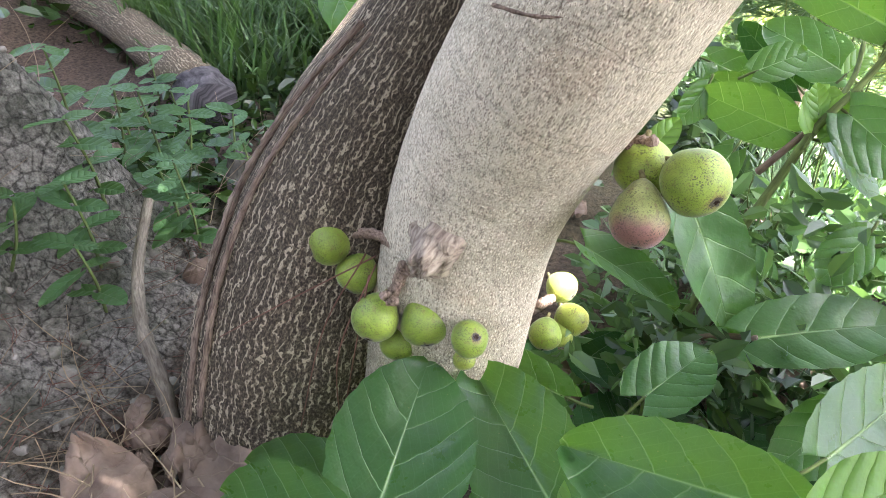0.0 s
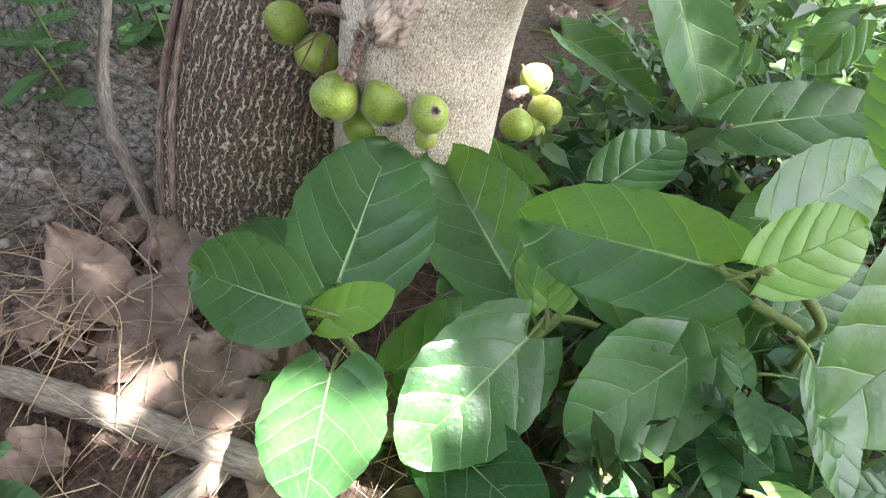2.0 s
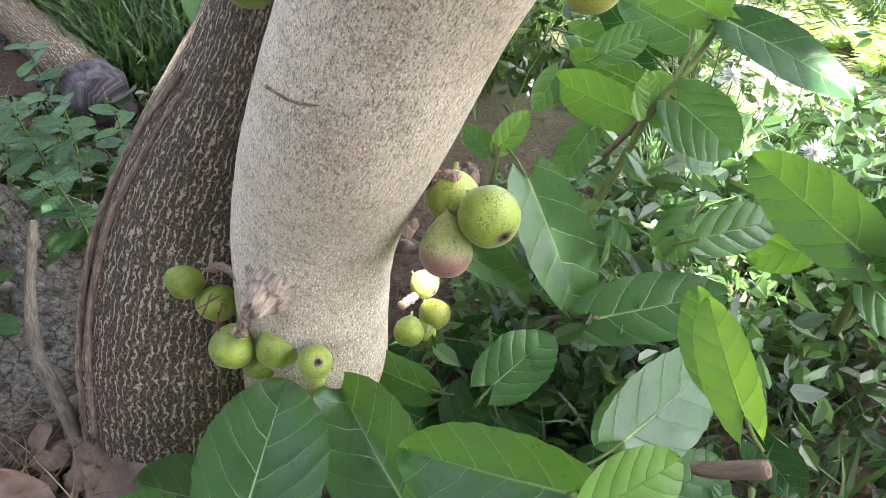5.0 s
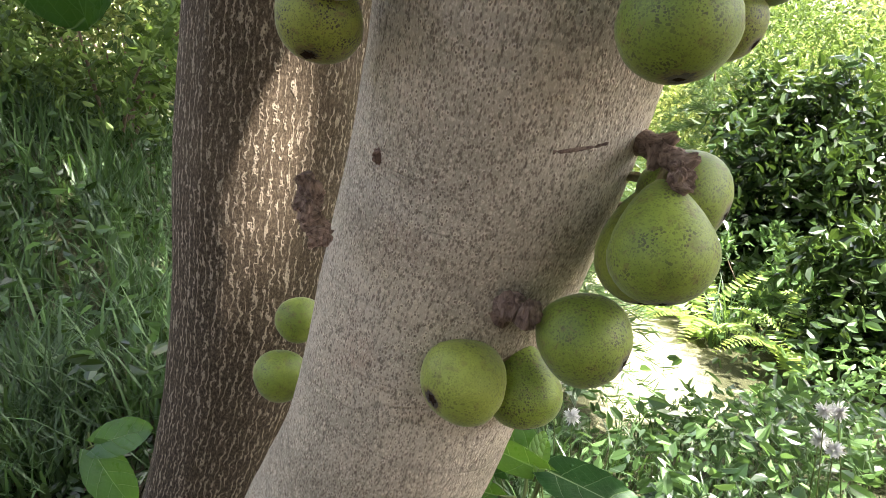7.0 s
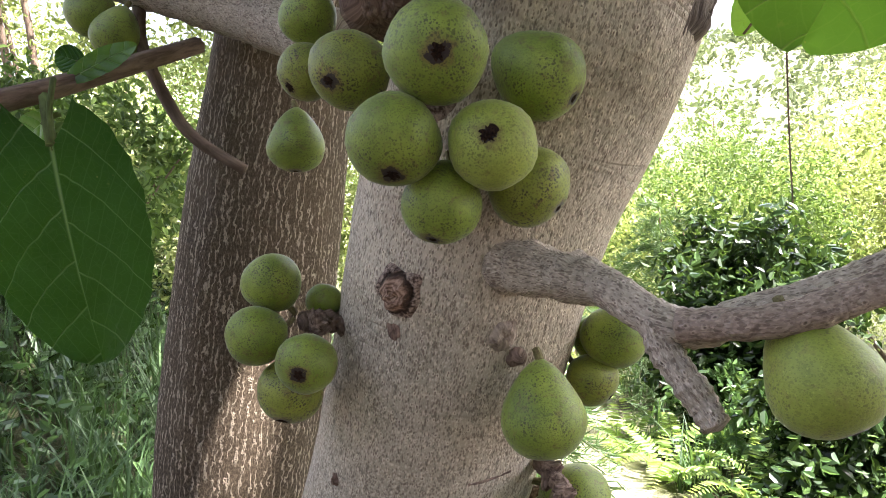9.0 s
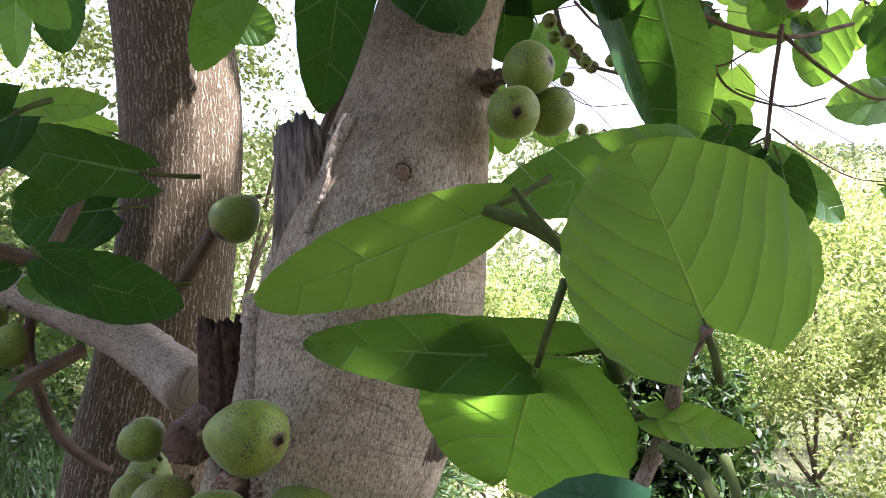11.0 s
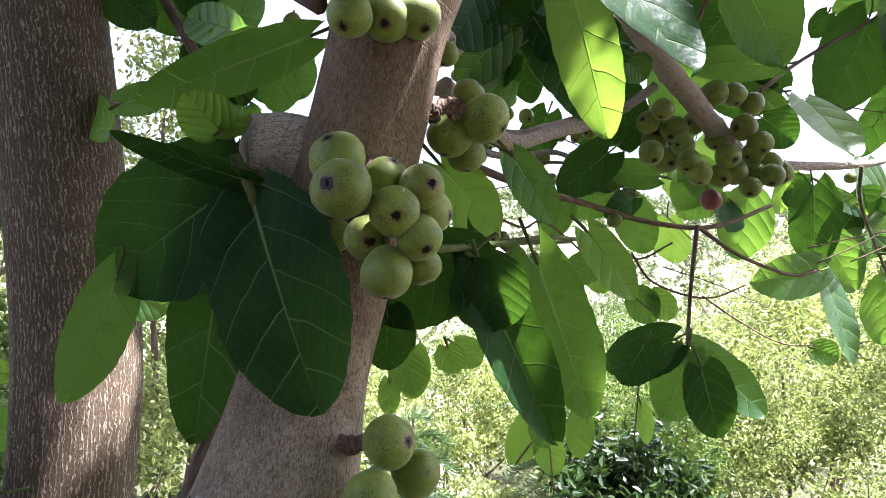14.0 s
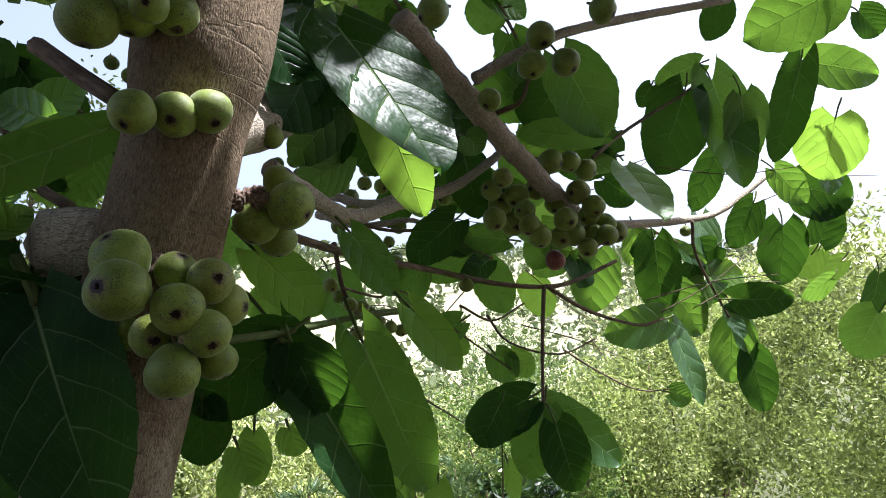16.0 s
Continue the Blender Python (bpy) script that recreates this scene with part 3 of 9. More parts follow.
def leaf_mesh(base, tip, normal, width, mat, bend=0.12, fold=0.1, rng=LEAF_RNG, nu=24, nv=12, curl=0.0, crumple=0.0):
    """A heart-based blade with a drooping midrib, raised halves, wavy toothed margin."""
    base, tip, n = Vector(base), Vector(tip), Vector(normal)
    ax = tip - base
    length = ax.length
    ax.normalize()
    n = (n - ax * n.dot(ax)).normalized()
    side = ax.cross(n)
    half = width / 2
    if length > 0.085 and nu == 24:
        nu, nv = 40, 10
    phase, lobes = rng.uniform(0, 9), rng.uniform(0.08, 0.15)
    skew, skewed = rng.uniform(-0.05, 0.05), rng.uniform(0.8, 0.95)
    verts, uvs, faces = [], [], []
    for i in range(nu + 1):
        s = i / nu
        x = 0.5 - 0.5 * math.cos(math.pi * s)
        y = x ** skewed
        out = max(0.02, 1 - abs(2 * y - 1) ** 2.3) ** 0.55 * (1 - 0.16 * max(0.0, x - 0.55) / 0.45)
        out = max(out, 0.42 * (1 - x) ** 3, 0.02)
        for j in range(nv + 1):
            q = 2 * j / nv - 1
            aq = abs(q)
            tooth = 1 + (0.018 * math.sin(s * 74 + phase) + 0.014 * math.sin(s * 23 + phase) if aq > 0.99 and nu > 8 else 0)
            across = q * out * half * tooth * (1 + skew * q)
            along = x * length - lobes * length * aq**1.2 * (1 - x) ** 3 * 1.7
            wave = 0.05 * half * math.sin(5.2 * x + phase + 1.7 * q) * aq + 0.03 * half * math.sin(11 * x + 2 * phase) * aq * aq
            lift = fold * half * aq * 1.2 + wave - bend * length * (x * x - x * 0.35) * 1.0 - curl * half * aq * aq
            if crumple:
                lift += crumple * half * noise.noise(Vector((x * 4 + phase, q * 2.5, phase))) + 0.8 * crumple * half * noise.noise(Vector((x * 9, q * 6, phase)))
            p = base + ax * along + side * across + n * lift
            verts.append(p)
            uvs.append((along / length, across / length))
    w = nv + 1
    for i in range(nu):
        for j in range(nv):
            faces.append((i * w + j, i * w + j + 1, (i + 1) * w + j + 1, (i + 1) * w + j))
    return mesh_from("leaf", verts, faces, mat, uvs)


def leaf(parent, base, tip, normal, width, mat, bend=0.12, fold=0.1, stalk=True):
    blade = link_part("leaf", leaf_mesh(base, tip, normal, width, mat, bend, fold), parent)
    if stalk:
        b, t, n = Vector(base), Vector(tip), Vector(normal)
        ax = (t - b).normalized()
        size = min(0.05, 0.3 * (t - b).length)
        pts = [b + ax * 0.004 - n * 0.001, b - ax * size * 0.5 - n * size * 0.12, b - ax * size - n * size * 0.4]
        link_part("petiole", tube_mesh("petiole", spline(pts, 6), np.linspace(0.0016, 0.0022, 6), twig_green, 6), blade)
    return blade


FIG_MESH = {}


def fig_body(kind, shape):
    """A fig of width 1, its stalk end up, its eye down."""
    if (kind, shape) in FIG_MESH:
        return FIG_MESH[kind, shape]
    rings, sides = 15, 22
    verts, faces = [], []
    top = 0.56 if shape == 0 else 0.74
    for i in range(rings + 1):
        a = math.pi * i / rings
        r = 0.5 * math.sin(a)
        z = math.cos(a) * (0.46 if a > math.pi / 2 else top)
        if a < math.pi / 2:
            r *= 1 - (0.1 if shape == 0 else 0.34) * (math.cos(a)) ** 1.5
            r = max(r, 0.05)
        if a > 2.75:
            z += 0.035 * ((a - 2.75) / 0.39) ** 2
        for k in range(sides):
            b = 2 * math.pi * k / sides
            f = 1 + 0.06 * noise.noise(Vector((math.cos(b) * 1.3, math.sin(b) * 1.3, z * 2 + shape * 7)))
            f += 0.008 * math.cos(6 * b) * math.sin(a)
            verts.append((math.cos(b) * r * f, math.sin(b) * r * f, z))
    for i in range(rings):
        for k in range(sides):
            k2 = (k + 1) % sides
            faces.append((i * sides + k, (i + 1) * sides + k, (i + 1) * sides + k2, i * sides + k2))
    FIG_MESH[kind, shape] = mesh_from("fig", verts, faces, FIG_SKIN[kind])
    return FIG_MESH[kind, shape]


def fig_eye_mesh(size, variant):
    key = ("eye", size, variant)
    if key in FIG_MESH:
        return FIG_MESH[key]
    rng = random.Random(variant)
    verts, faces, uvs = [(0, 0, -0.425)], [], [(0, 0)]
    for ring, f in ((1, 0.45), (2, 1.0)):
        for k in range(28):
            b = 2 * math.pi * k / 28
            edge = 1 + (0.5 * noise.noise(Vector((math.cos(b) * 1.3, math.sin(b) * 1.3, variant * 3.1))) + rng.uniform(-0.3, 0.3)) * (ring - 0.6)
            r = min(0.12, size * 0.2 * f * edge)
            z = -0.46 * math.sqrt(max(0.0, 1 - (r / 0.5) ** 2)) - (0.022 if ring == 1 else 0.006) + 0.035 * max(0.0, 1 - r / 0.19) ** 2
            verts.append((math.cos(b) * r, math.sin(b) * r, z))
            uvs.append((math.cos(b) * r, math.sin(b) * r))
    for k in range(28):
        k2 = (k + 1) % 28
        faces.append((0, 1 + k2, 1 + k))
        faces.append((1 + k, 1 + k2, 29 + k2, 29 + k))
    FIG_MESH[key] = mesh_from("ostiole", verts, faces, fig_eye, uvs)
    return FIG_MESH[key]


def fig_stalk_mesh(shape):
    key = ("stalk", shape)
    if key not in FIG_MESH:
        top = 0.53 if shape == 0 else 0.70
        pts = [(0, 0, top - 0.03), (0.015, 0.01, top + 0.07), (0.06, 0.02, top + 0.17)]
        FIG_MESH[key] = tube_mesh("stalk", spline(pts, 8), np.linspace(0.062, 0.048, 8), fig_stalk, 9)
    return FIG_MESH[key]


FIG_LABEL = {
    "green": "green speckled fig hanging from the grey fig bark",
    "pale": "pale yellow-green fig in bright light beside the trunk",
    "spotted": "yellowish green fig with brown blotches and dark specks",
    "blush": "green fig flushed purple-red at its lower end",
    "red": "small ripe dark red fig under the cluster",
}
FIG_COUNT = [0]


def fig(group, at, eye_way, width, kind="green", shape=0, eye_size=0.2):
    FIG_COUNT[0] += 1
    ob = new("fig", fig_body(kind, shape))
    turn = (-Vector(eye_way)).to_track_quat("Z", "Y").to_matrix().to_4x4()
    spin = pose(0, 0, 0, 0, 0, (FIG_COUNT[0] * 73) % 360)
    wide = 0.97 + 0.06 * ((FIG_COUNT[0] * 37) % 10) / 10
    ob.matrix_basis = Matrix.Translation(at) @ turn @ spin @ Matrix.Diagonal((width * wide, width, width * (2 - wide) * 0.97, 1))
    tagged(ob, FIG_LABEL[kind], "fig", group)
    eye = new("ostiole", fig_eye_mesh(round(eye_size, 2), FIG_COUNT[0] % 7))
    eye.parent = ob
    neck = new("stalk", fig_stalk_mesh(shape))
    neck.parent = ob
    return ob


def smooth_step(a, b, x):
    t = np.clip((x - a) / (b - a), 0, 1)
    return t * t * (3 - 2 * t)


def lattice_noise(x, y, scale, seed=0.0):
    """Smooth noise between -1 and 1 on a lattice of scale cells to the metre."""
    x, y = x * scale, y * scale
    ix, iy = np.floor(x), np.floor(y)
    fx, fy = x - ix, y - iy
    fx, fy = fx * fx * (3 - 2 * fx), fy * fy * (3 - 2 * fy)

    def knot(a, b):
        q = np.sin(a * 127.1 + b * 311.7 + seed) * 43758.5453
        return 2 * (q - np.floor(q)) - 1

    low = knot(ix, iy) * (1 - fx) + knot(ix + 1, iy) * fx
    high = knot(ix, iy + 1) * (1 - fx) + knot(ix + 1, iy + 1) * fx
    return low * (1 - fy) + high * fy


def height(x, y):
    """The lie of the land: a clay bank beside the tree, a shelf, a valley and the hill across it."""
    x, y = np.asarray(x, float), np.asarray(y, float)
    edge = 0.035 * np.sin(8 * y + 1.0) + 0.02 * np.sin(21 * y)
    bank = (0.16 * smooth_step(-0.36, -0.75, x) + 0.24 * smooth_step(-0.54, -0.66, x + edge)) * smooth_step(0.5, 0.12, y) * (1 - 0.5 * smooth_step(-0.3, -0.9, y))
    shelf = 0.05 * smooth_step(0.1, 0.8, y) * smooth_step(0.1, -0.5, x)
    rough = 0.012 * np.sin(9 * x + 2 * np.sin(5 * y)) * np.cos(7 * y) + 0.03 * np.sin(1.7 * x + 0.8) * np.cos(1.3 * y)
    gully = 0.03 * smooth_step(-0.36, -0.6, x) * smooth_step(0.5, 0.2, y) * np.sin(26 * y + 5 * x)
    near = np.exp(-(x * x + y * y) / 1.5)
    rough = rough + near * 0.007 * (np.sin(43 * x + 3 * np.sin(17 * y)) * np.sin(37 * y + 2 * np.sin(23 * x)) + 0.6 * np.sin(88 * y + 31 * x))
    bare = near * (0.35 + 0.65 * smooth_step(-0.3, -0.45, x) * smooth_step(0.6, 0.3, y))
    rough = rough + bare * (0.02 * lattice_noise(x, y, 9.0, 1.0) + 0.016 * lattice_noise(x, y, 23.0, 2.0) + 0.011 * lattice_noise(x, y, 47.0, 3.0))
    down = np.maximum(0, 0.45 * x + 0.9 * y - 1.0)
    slope = -0.30 * down / (1 + down / 26)
    dist = np.sqrt(x * x + y * y)
    hill = 64 * smooth_step(90, 420, y) + 6 * np.sin(x * 0.013 + 1.0) * smooth_step(60, 300, y)
    behind = 0.25 * np.maximum(0, -y - 1.2) / (1 + np.maximum(0, -y - 1.2) / 12)
    left = 0.22 * np.maximum(0, -x - 1.5) / (1 + np.maximum(0, -x - 1.5) / 12)
    rise = 0.75 * smooth_step(-0.5, -2.0, x) * smooth_step(1.3, 3.2, y) * (1 - smooth_step(5.5, 10, y))
    return rise + bank + shelf + rough * np.minimum(1, 6 / (1 + dist)) + gully + slope + hill + behind + left


# ---- ground ----


def build_ground():
    n = 430
    u = np.linspace(-1, 1, n)
    xs = 0.42 * np.sinh(8.15 * u)
    ys = 0.42 * np.sinh(8.15 * u) + 0.1
    gx, gy = np.meshgrid(xs, ys)
    gz = height(gx, gy)
    verts = np.stack([gx.ravel(), gy.ravel(), gz.ravel()], 1)
    idx = np.arange(n * n).reshape(n, n)
    faces = np.stack([idx[:-1, :-1].ravel(), idx[:-1, 1:].ravel(), idx[1:, 1:].ravel(), idx[1:, :-1].ravel()], 1).tolist()
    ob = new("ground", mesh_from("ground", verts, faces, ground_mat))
    tagged(ob, "clay bank, leaf litter and grassy slope falling to a valley", "ground", "", "structure")


build_ground()

# ---- the fig tree: two trunks from one base ----
tree = thing("fig_tree", (-0.1, 0.08, 0.0), "old fig tree with a dark trunk and a leaning grey trunk", "tree")
REAR = [
    (-0.215, 0.066, -0.100, 0.154),
    (-0.202, 0.071, 0.050, 0.136),
    (-0.179, 0.101, 0.200, 0.119),
    (-0.129, 0.151, 0.360, 0.096),
    (-0.050, 0.194, 0.520, 0.071),
    (0.019, 0.218, 0.680, 0.071),
    (0.090, 0.224, 0.870, 0.085),
    (0.126, 0.229, 1.040, 0.088),
    (0.164, 0.235, 1.240, 0.083),
    (0.210, 0.238, 1.450, 0.071),
    (0.229, 0.240, 1.680, 0.068),
    (0.200, 0.265, 1.930, 0.068),
    (0.158, 0.301, 2.200, 0.071),
    (0.080, 0.340, 2.700, 0.065),
    (0.050, 0.400, 3.400, 0.050),
]
FRONT = [
    (-0.034, 0.100, -0.050, 0.106),
    (-0.006, 0.085, 0.140, 0.092),
    (0.006, 0.081, 0.250, 0.087),
    (0.020, 0.085, 0.350, 0.086),
    (0.049, 0.086, 0.440, 0.087),
    (0.092, 0.071, 0.530, 0.087),
    (0.143, 0.061, 0.640, 0.085),
    (0.191, 0.046, 0.735, 0.086),
    (0.255, 0.012, 0.870, 0.080),
    (0.299, 0.001, 1.000, 0.081),
    (0.330, -0.010, 1.095, 0.081),
    (0.358, -0.036, 1.215, 0.080),
    (0.379, -0.049, 1.290, 0.082),
    (0.412, -0.058, 1.370, 0.088),
    (0.442, -0.060, 1.460, 0.089),
    (0.458, -0.058, 1.530, 0.083),
    (0.475, -0.050, 1.585, 0.069),
    (0.490, -0.040, 1.645, 0.058),
    (0.503, -0.034, 1.700, 0.051),
    (0.521, -0.036, 1.760, 0.049),
    (0.541, -0.046, 1.840, 0.050),
    (0.562, -0.053, 1.920, 0.049),
    (0.577, -0.052, 1.985, 0.050),
    (0.592, -0.050, 2.050, 0.059),
    (0.619, -0.040, 2.160, 0.058),
    (0.700, 0.000, 2.500, 0.055),
    (0.800, 0.100, 3.000, 0.045),
]


def trunk(name, rows, mat, sides, step, ridges, label):
    rows = np.array(rows)
    n = int((rows[-1, 2] - rows[0, 2]) / step)
    path = spline(rows, n)

    def shape(a, s):
        p = Vector((math.cos(a), math.sin(a), s * 5))
        return 1 + 0.05 * noise.noise(p * 0.9) + ridges * noise.noise(Vector((math.cos(a) * 4, math.sin(a) * 4, s * 2.2))) + 0.008 * noise.noise(Vector((math.cos(a) * 2, math.sin(a) * 2, s * 42)))

    return link_part(name, tube_mesh(name, path[:, :3], path[:, 3], mat, sides, shape), tree, label)


trunk("trunk", REAR, bark_rear, 56, 0.012, 0.035, "dark brown trunk with pale wavy bark streaks")
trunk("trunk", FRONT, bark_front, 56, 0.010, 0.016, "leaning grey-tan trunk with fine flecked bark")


BARK_LINE = spline(np.array(FRONT), 500)


def on_bark(p, lift=0.0):
    """The place on the front trunk's bark nearest to p."""
    p = np.array(p, float)
    i = int(np.argmin(np.linalg.norm(BARK_LINE[:, :3] - p, axis=1)))
    d = p - BARK_LINE[i, :3]
    return tuple(BARK_LINE[i, :3] + d / np.linalg.norm(d) * (BARK_LINE[i, 3] + lift))


def scar(at, size, mat, depth, label, seed, lift=0.0):
    """A knot or scar lying flush on the front trunk."""
    p = np.array(on_bark(at, lift))
    axis = BARK_LINE[int(np.argmin(np.linalg.norm(BARK_LINE[:, :3] - p, axis=1))), :3]
    return lump(tree, tuple(p), tuple(p - axis), size, mat, "knot", depth, label, seed, mat is scar_wood)


def lump(parent, at, way, size, mat, name, depth=0.5, label="", seed=0, unit_uv=False):
    """A rough knob on the bark: a ring of torn bark round a sunken middle."""
    rings, sides = 15, 32
    verts, faces, uvs = [], [], []
    frame_m = Vector(way).to_track_quat("Z", "Y").to_matrix()
    for i in range(rings):
        f = i / (rings - 1)
        r = 0.5 * f
        flange = 1 - float(smooth_step(0.5, 1.0, f))
        core = 1 - float(smooth_step(0.3, 0.55, f))
        z = depth * (0.42 * flange + 0.2 * core - 0.16 * math.exp(-(((f - 0.58) / 0.08) ** 2))) - 0.16 * f**3
        for k in range(sides):
            b = 2 * math.pi * k / sides
            w = noise.noise(Vector((math.cos(b) * 1.5 + seed, math.sin(b) * 1.5, f * 2)))
            crease = abs(noise.noise(Vector((math.cos(b) * 4 * (0.3 + f), math.sin(b) * 2.2 * (0.3 + f) + seed, f * 3))))
            rr = r * (1 + 0.35 * w * f)
            zz = z + depth * (0.16 * w + 0.3 * crease * (1 - f * f) * min(1.0, f * 4)) + 0.1 * depth * min(1.0, 3 * f) * noise.noise(Vector((math.cos(b) * 7, math.sin(b) * 7 + seed, f * 12)))
            verts.append(Vector(at) + frame_m @ Vector((math.cos(b) * rr, math.sin(b) * rr * 1.15, zz)) * size)
            span = 1.0 if unit_uv else size
            uvs.append((math.cos(b) * rr * span, math.sin(b) * rr * span))
    for i in range(rings - 1):
        for k in range(sides):
            k2 = (k + 1) % sides
            faces.append((i * sides + k, (i + 1) * sides + k, (i + 1) * sides + k2, i * sides + k2))
    return link_part(name, mesh_from(name, verts, faces, mat, uvs), parent, label)


shoot_low = thing("leafy_shoot", (0.2, 0.05, 0.0), "basal fig shoot with broad dark green leaves", "shrub")
shoot_upright = thing("leafy_shoot", (0.42, 0.35, 0.0), "upright fig shoot with fresh green leaves", "shrub")
shoot_near = thing("leafy_shoot", (0.55, -0.3, 1.35), "overhanging fig shoot with large translucent leaves", "shrub")

# figs low on the front trunk
fig("figs at the foot of the tree", (-0.121, 0.040, 0.302), (-0.590, -0.803, -0.086), 0.0478, "green", 0, 0.20)
fig("figs at the foot of the tree", (-0.089, 0.038, 0.272), (-0.165, -0.818, -0.551), 0.0451, "green", 0, 0.20)
fig("figs at the foot of the tree", (-0.047, -0.011, 0.263), (-0.012, -0.855, -0.518), 0.0484, "green", 0, 0.20)
fig("figs at the foot of the tree", (0.000, 0.001, 0.261), (0.365, -0.697, -0.617), 0.0495, "green", 1, 0.20)
fig("figs at the foot of the tree", (0.050, -0.018, 0.274), (0.509, -0.477, 0.717), 0.0360, "green", 0, 0.34)
fig("figs at the foot of the tree", (-0.029, 0.006, 0.223), (0.250, -0.664, -0.705), 0.0402, "green", 0, 0.20)
fig("figs at the foot of the tree", (0.046, -0.015, 0.243), (0.268, -0.727, -0.632), 0.0225, "spotted", 0, 0.20)
fig("figs at the foot of the tree", (0.170, 0.088, 0.421), (0.123, -0.625, -0.771), 0.0536, "green", 0, 0.20)
fig("figs at the foot of the tree", (0.210, 0.051, 0.435), (0.637, -0.754, -0.160), 0.0575, "green", 0, 0.20)
fig("figs at the foot of the tree", (0.173, 0.036, 0.399), (0.101, -0.709, -0.698), 0.0511, "blush", 1, 0.20)
fig("figs at the foot of the tree", (0.112, 0.191, 0.199), (0.847, -0.492, -0.199), 0.0393, "pale", 0, 0.20)
fig("figs at the foot of the tree", (0.132, 0.163, 0.175), (0.750, -0.504, -0.429), 0.0422, "spotted", 0, 0.20)
fig("figs at the foot of the tree", (0.106, 0.127, 0.174), (0.065, -0.790, -0.609), 0.0391, "green", 0, 0.20)
fig("figs at the foot of the tree", (0.123, 0.143, 0.163), (0.250, -0.664, -0.705), 0.0293, "pale", 1, 0.20)

# figs on the middle of the front trunk
fig("figs on the middle of the front trunk", (-0.002, 0.088, 0.616), (-0.926, -0.364, -0.104), 0.0510, "green", 0, 0.20)
fig("figs on the middle of the front trunk", (0.270, 0.105, 0.627), (0.813, 0.316, -0.489), 0.0502, "pale", 0, 0.20)
fig("figs on the middle of the front trunk", (0.310, -0.086, 0.982), (-0.767, -0.627, -0.138), 0.0494, "pale", 0, 0.30)
fig("figs on the middle of the front trunk", (0.346, -0.071, 0.963), (0.094, -0.536, -0.839), 0.0450, "green", 1, 0.20)
fig("figs on the middle of the front trunk", (0.375, -0.095, 1.010), (0.782, -0.554, -0.287), 0.0504, "green", 0, 0.20)
fig("figs on the middle of the front trunk", (0.169, 0.106, 0.925), (-0.764, -0.341, -0.547), 0.0409, "green", 0, 0.20)
fig("figs on the middle of the front trunk", (0.154, 0.081, 0.886), (-0.894, -0.277, -0.352), 0.0459, "green", 0, 0.20)
fig("figs on the middle of the front trunk", (0.404, -0.113, 1.063), (-0.065, -0.529, -0.846), 0.0511, "green", 1, 0.20)
fig("figs on the middle of the front trunk", (0.406, -0.080, 1.049), (-0.121, -0.541, -0.833), 0.0524, "pale", 1, 0.20)
fig("figs on the middle of the front trunk", (0.428, -0.069, 1.078), (0.766, -0.571, -0.294), 0.0495, "green", 0, 0.20)
fig("figs on the middle of the front trunk", (0.396, -0.131, 1.164), (-0.042, -0.409, -0.911), 0.0474, "green", 1, 0.20)
fig("figs on the middle of the front trunk", (0.456, -0.069, 1.191), (0.964, -0.264, 0.017), 0.0425, "green", 0, 0.20)
fig("figs on the middle of the front trunk", (0.440, -0.070, 1.162), (0.611, -0.563, -0.557), 0.0346, "spotted", 0, 0.30)
fig("figs on the middle of the front trunk", (0.450, -0.040, 1.180), (0.677, -0.162, -0.718), 0.0313, "green", 0, 0.20)
fig("figs on the middle of the front trunk", (0.237, -0.058, 1.237), (-0.544, 0.070, 0.836), 0.0380, "green", 0, 0.20)
fig("figs on the middle of the front trunk", (0.228, -0.075, 1.206), (-0.934, -0.270, -0.233), 0.0376, "green", 0, 0.20)
fig("figs on the middle of the front trunk", (0.264, -0.103, 1.196), (-0.121, -0.982, -0.146), 0.0358, "green", 0, 0.36)
fig("figs on the middle of the front trunk", (0.248, -0.078, 1.170), (-0.238, -0.580, -0.779), 0.0419, "spotted", 0, 0.40)
fig("figs on the middle of the front trunk", (0.268, -0.046, 1.220), (0.205, 0.212, 0.955), 0.0241, "green", 0, 0.20)

# figs crowded on the scar of the front trunk
fig("figs crowded on the scar of the front trunk", (0.278, -0.089, 1.391), (-0.562, -0.160, 0.811), 0.0326, "green", 0, 0.20)
fig("figs crowded on the scar of the front trunk", (0.278, -0.109, 1.358), (-0.555, -0.585, -0.592), 0.0312, "spotted", 0, 0.40)
fig("figs crowded on the scar of the front trunk", (0.303, -0.130, 1.356), (-0.454, -0.813, -0.363), 0.0413, "spotted", 0, 0.30)
fig("figs crowded on the scar of the front trunk", (0.346, -0.172, 1.357), (0.006, -0.988, -0.153), 0.0461, "green", 0, 0.30)
fig("figs crowded on the scar of the front trunk", (0.325, -0.170, 1.319), (-0.062, -0.631, -0.773), 0.0437, "green", 0, 0.30)
fig("figs crowded on the scar of the front trunk", (0.369, -0.172, 1.315), (-0.172, -0.951, 0.257), 0.0416, "pale", 0, 0.46)
fig("figs crowded on the scar of the front trunk", (0.345, -0.157, 1.288), (-0.266, -0.439, -0.858), 0.0404, "green", 0, 0.20)
fig("figs crowded on the scar of the front trunk", (0.390, -0.147, 1.294), (0.677, -0.426, -0.600), 0.0417, "spotted", 0, 0.20)
fig("figs crowded on the scar of the front trunk", (0.398, -0.145, 1.346), (0.672, -0.471, -0.571), 0.0438, "green", 1, 0.20)
fig("figs crowded on the scar of the front trunk", (0.369, -0.174, 1.411), (0.844, -0.536, -0.007), 0.0482, "green", 1, 0.28)
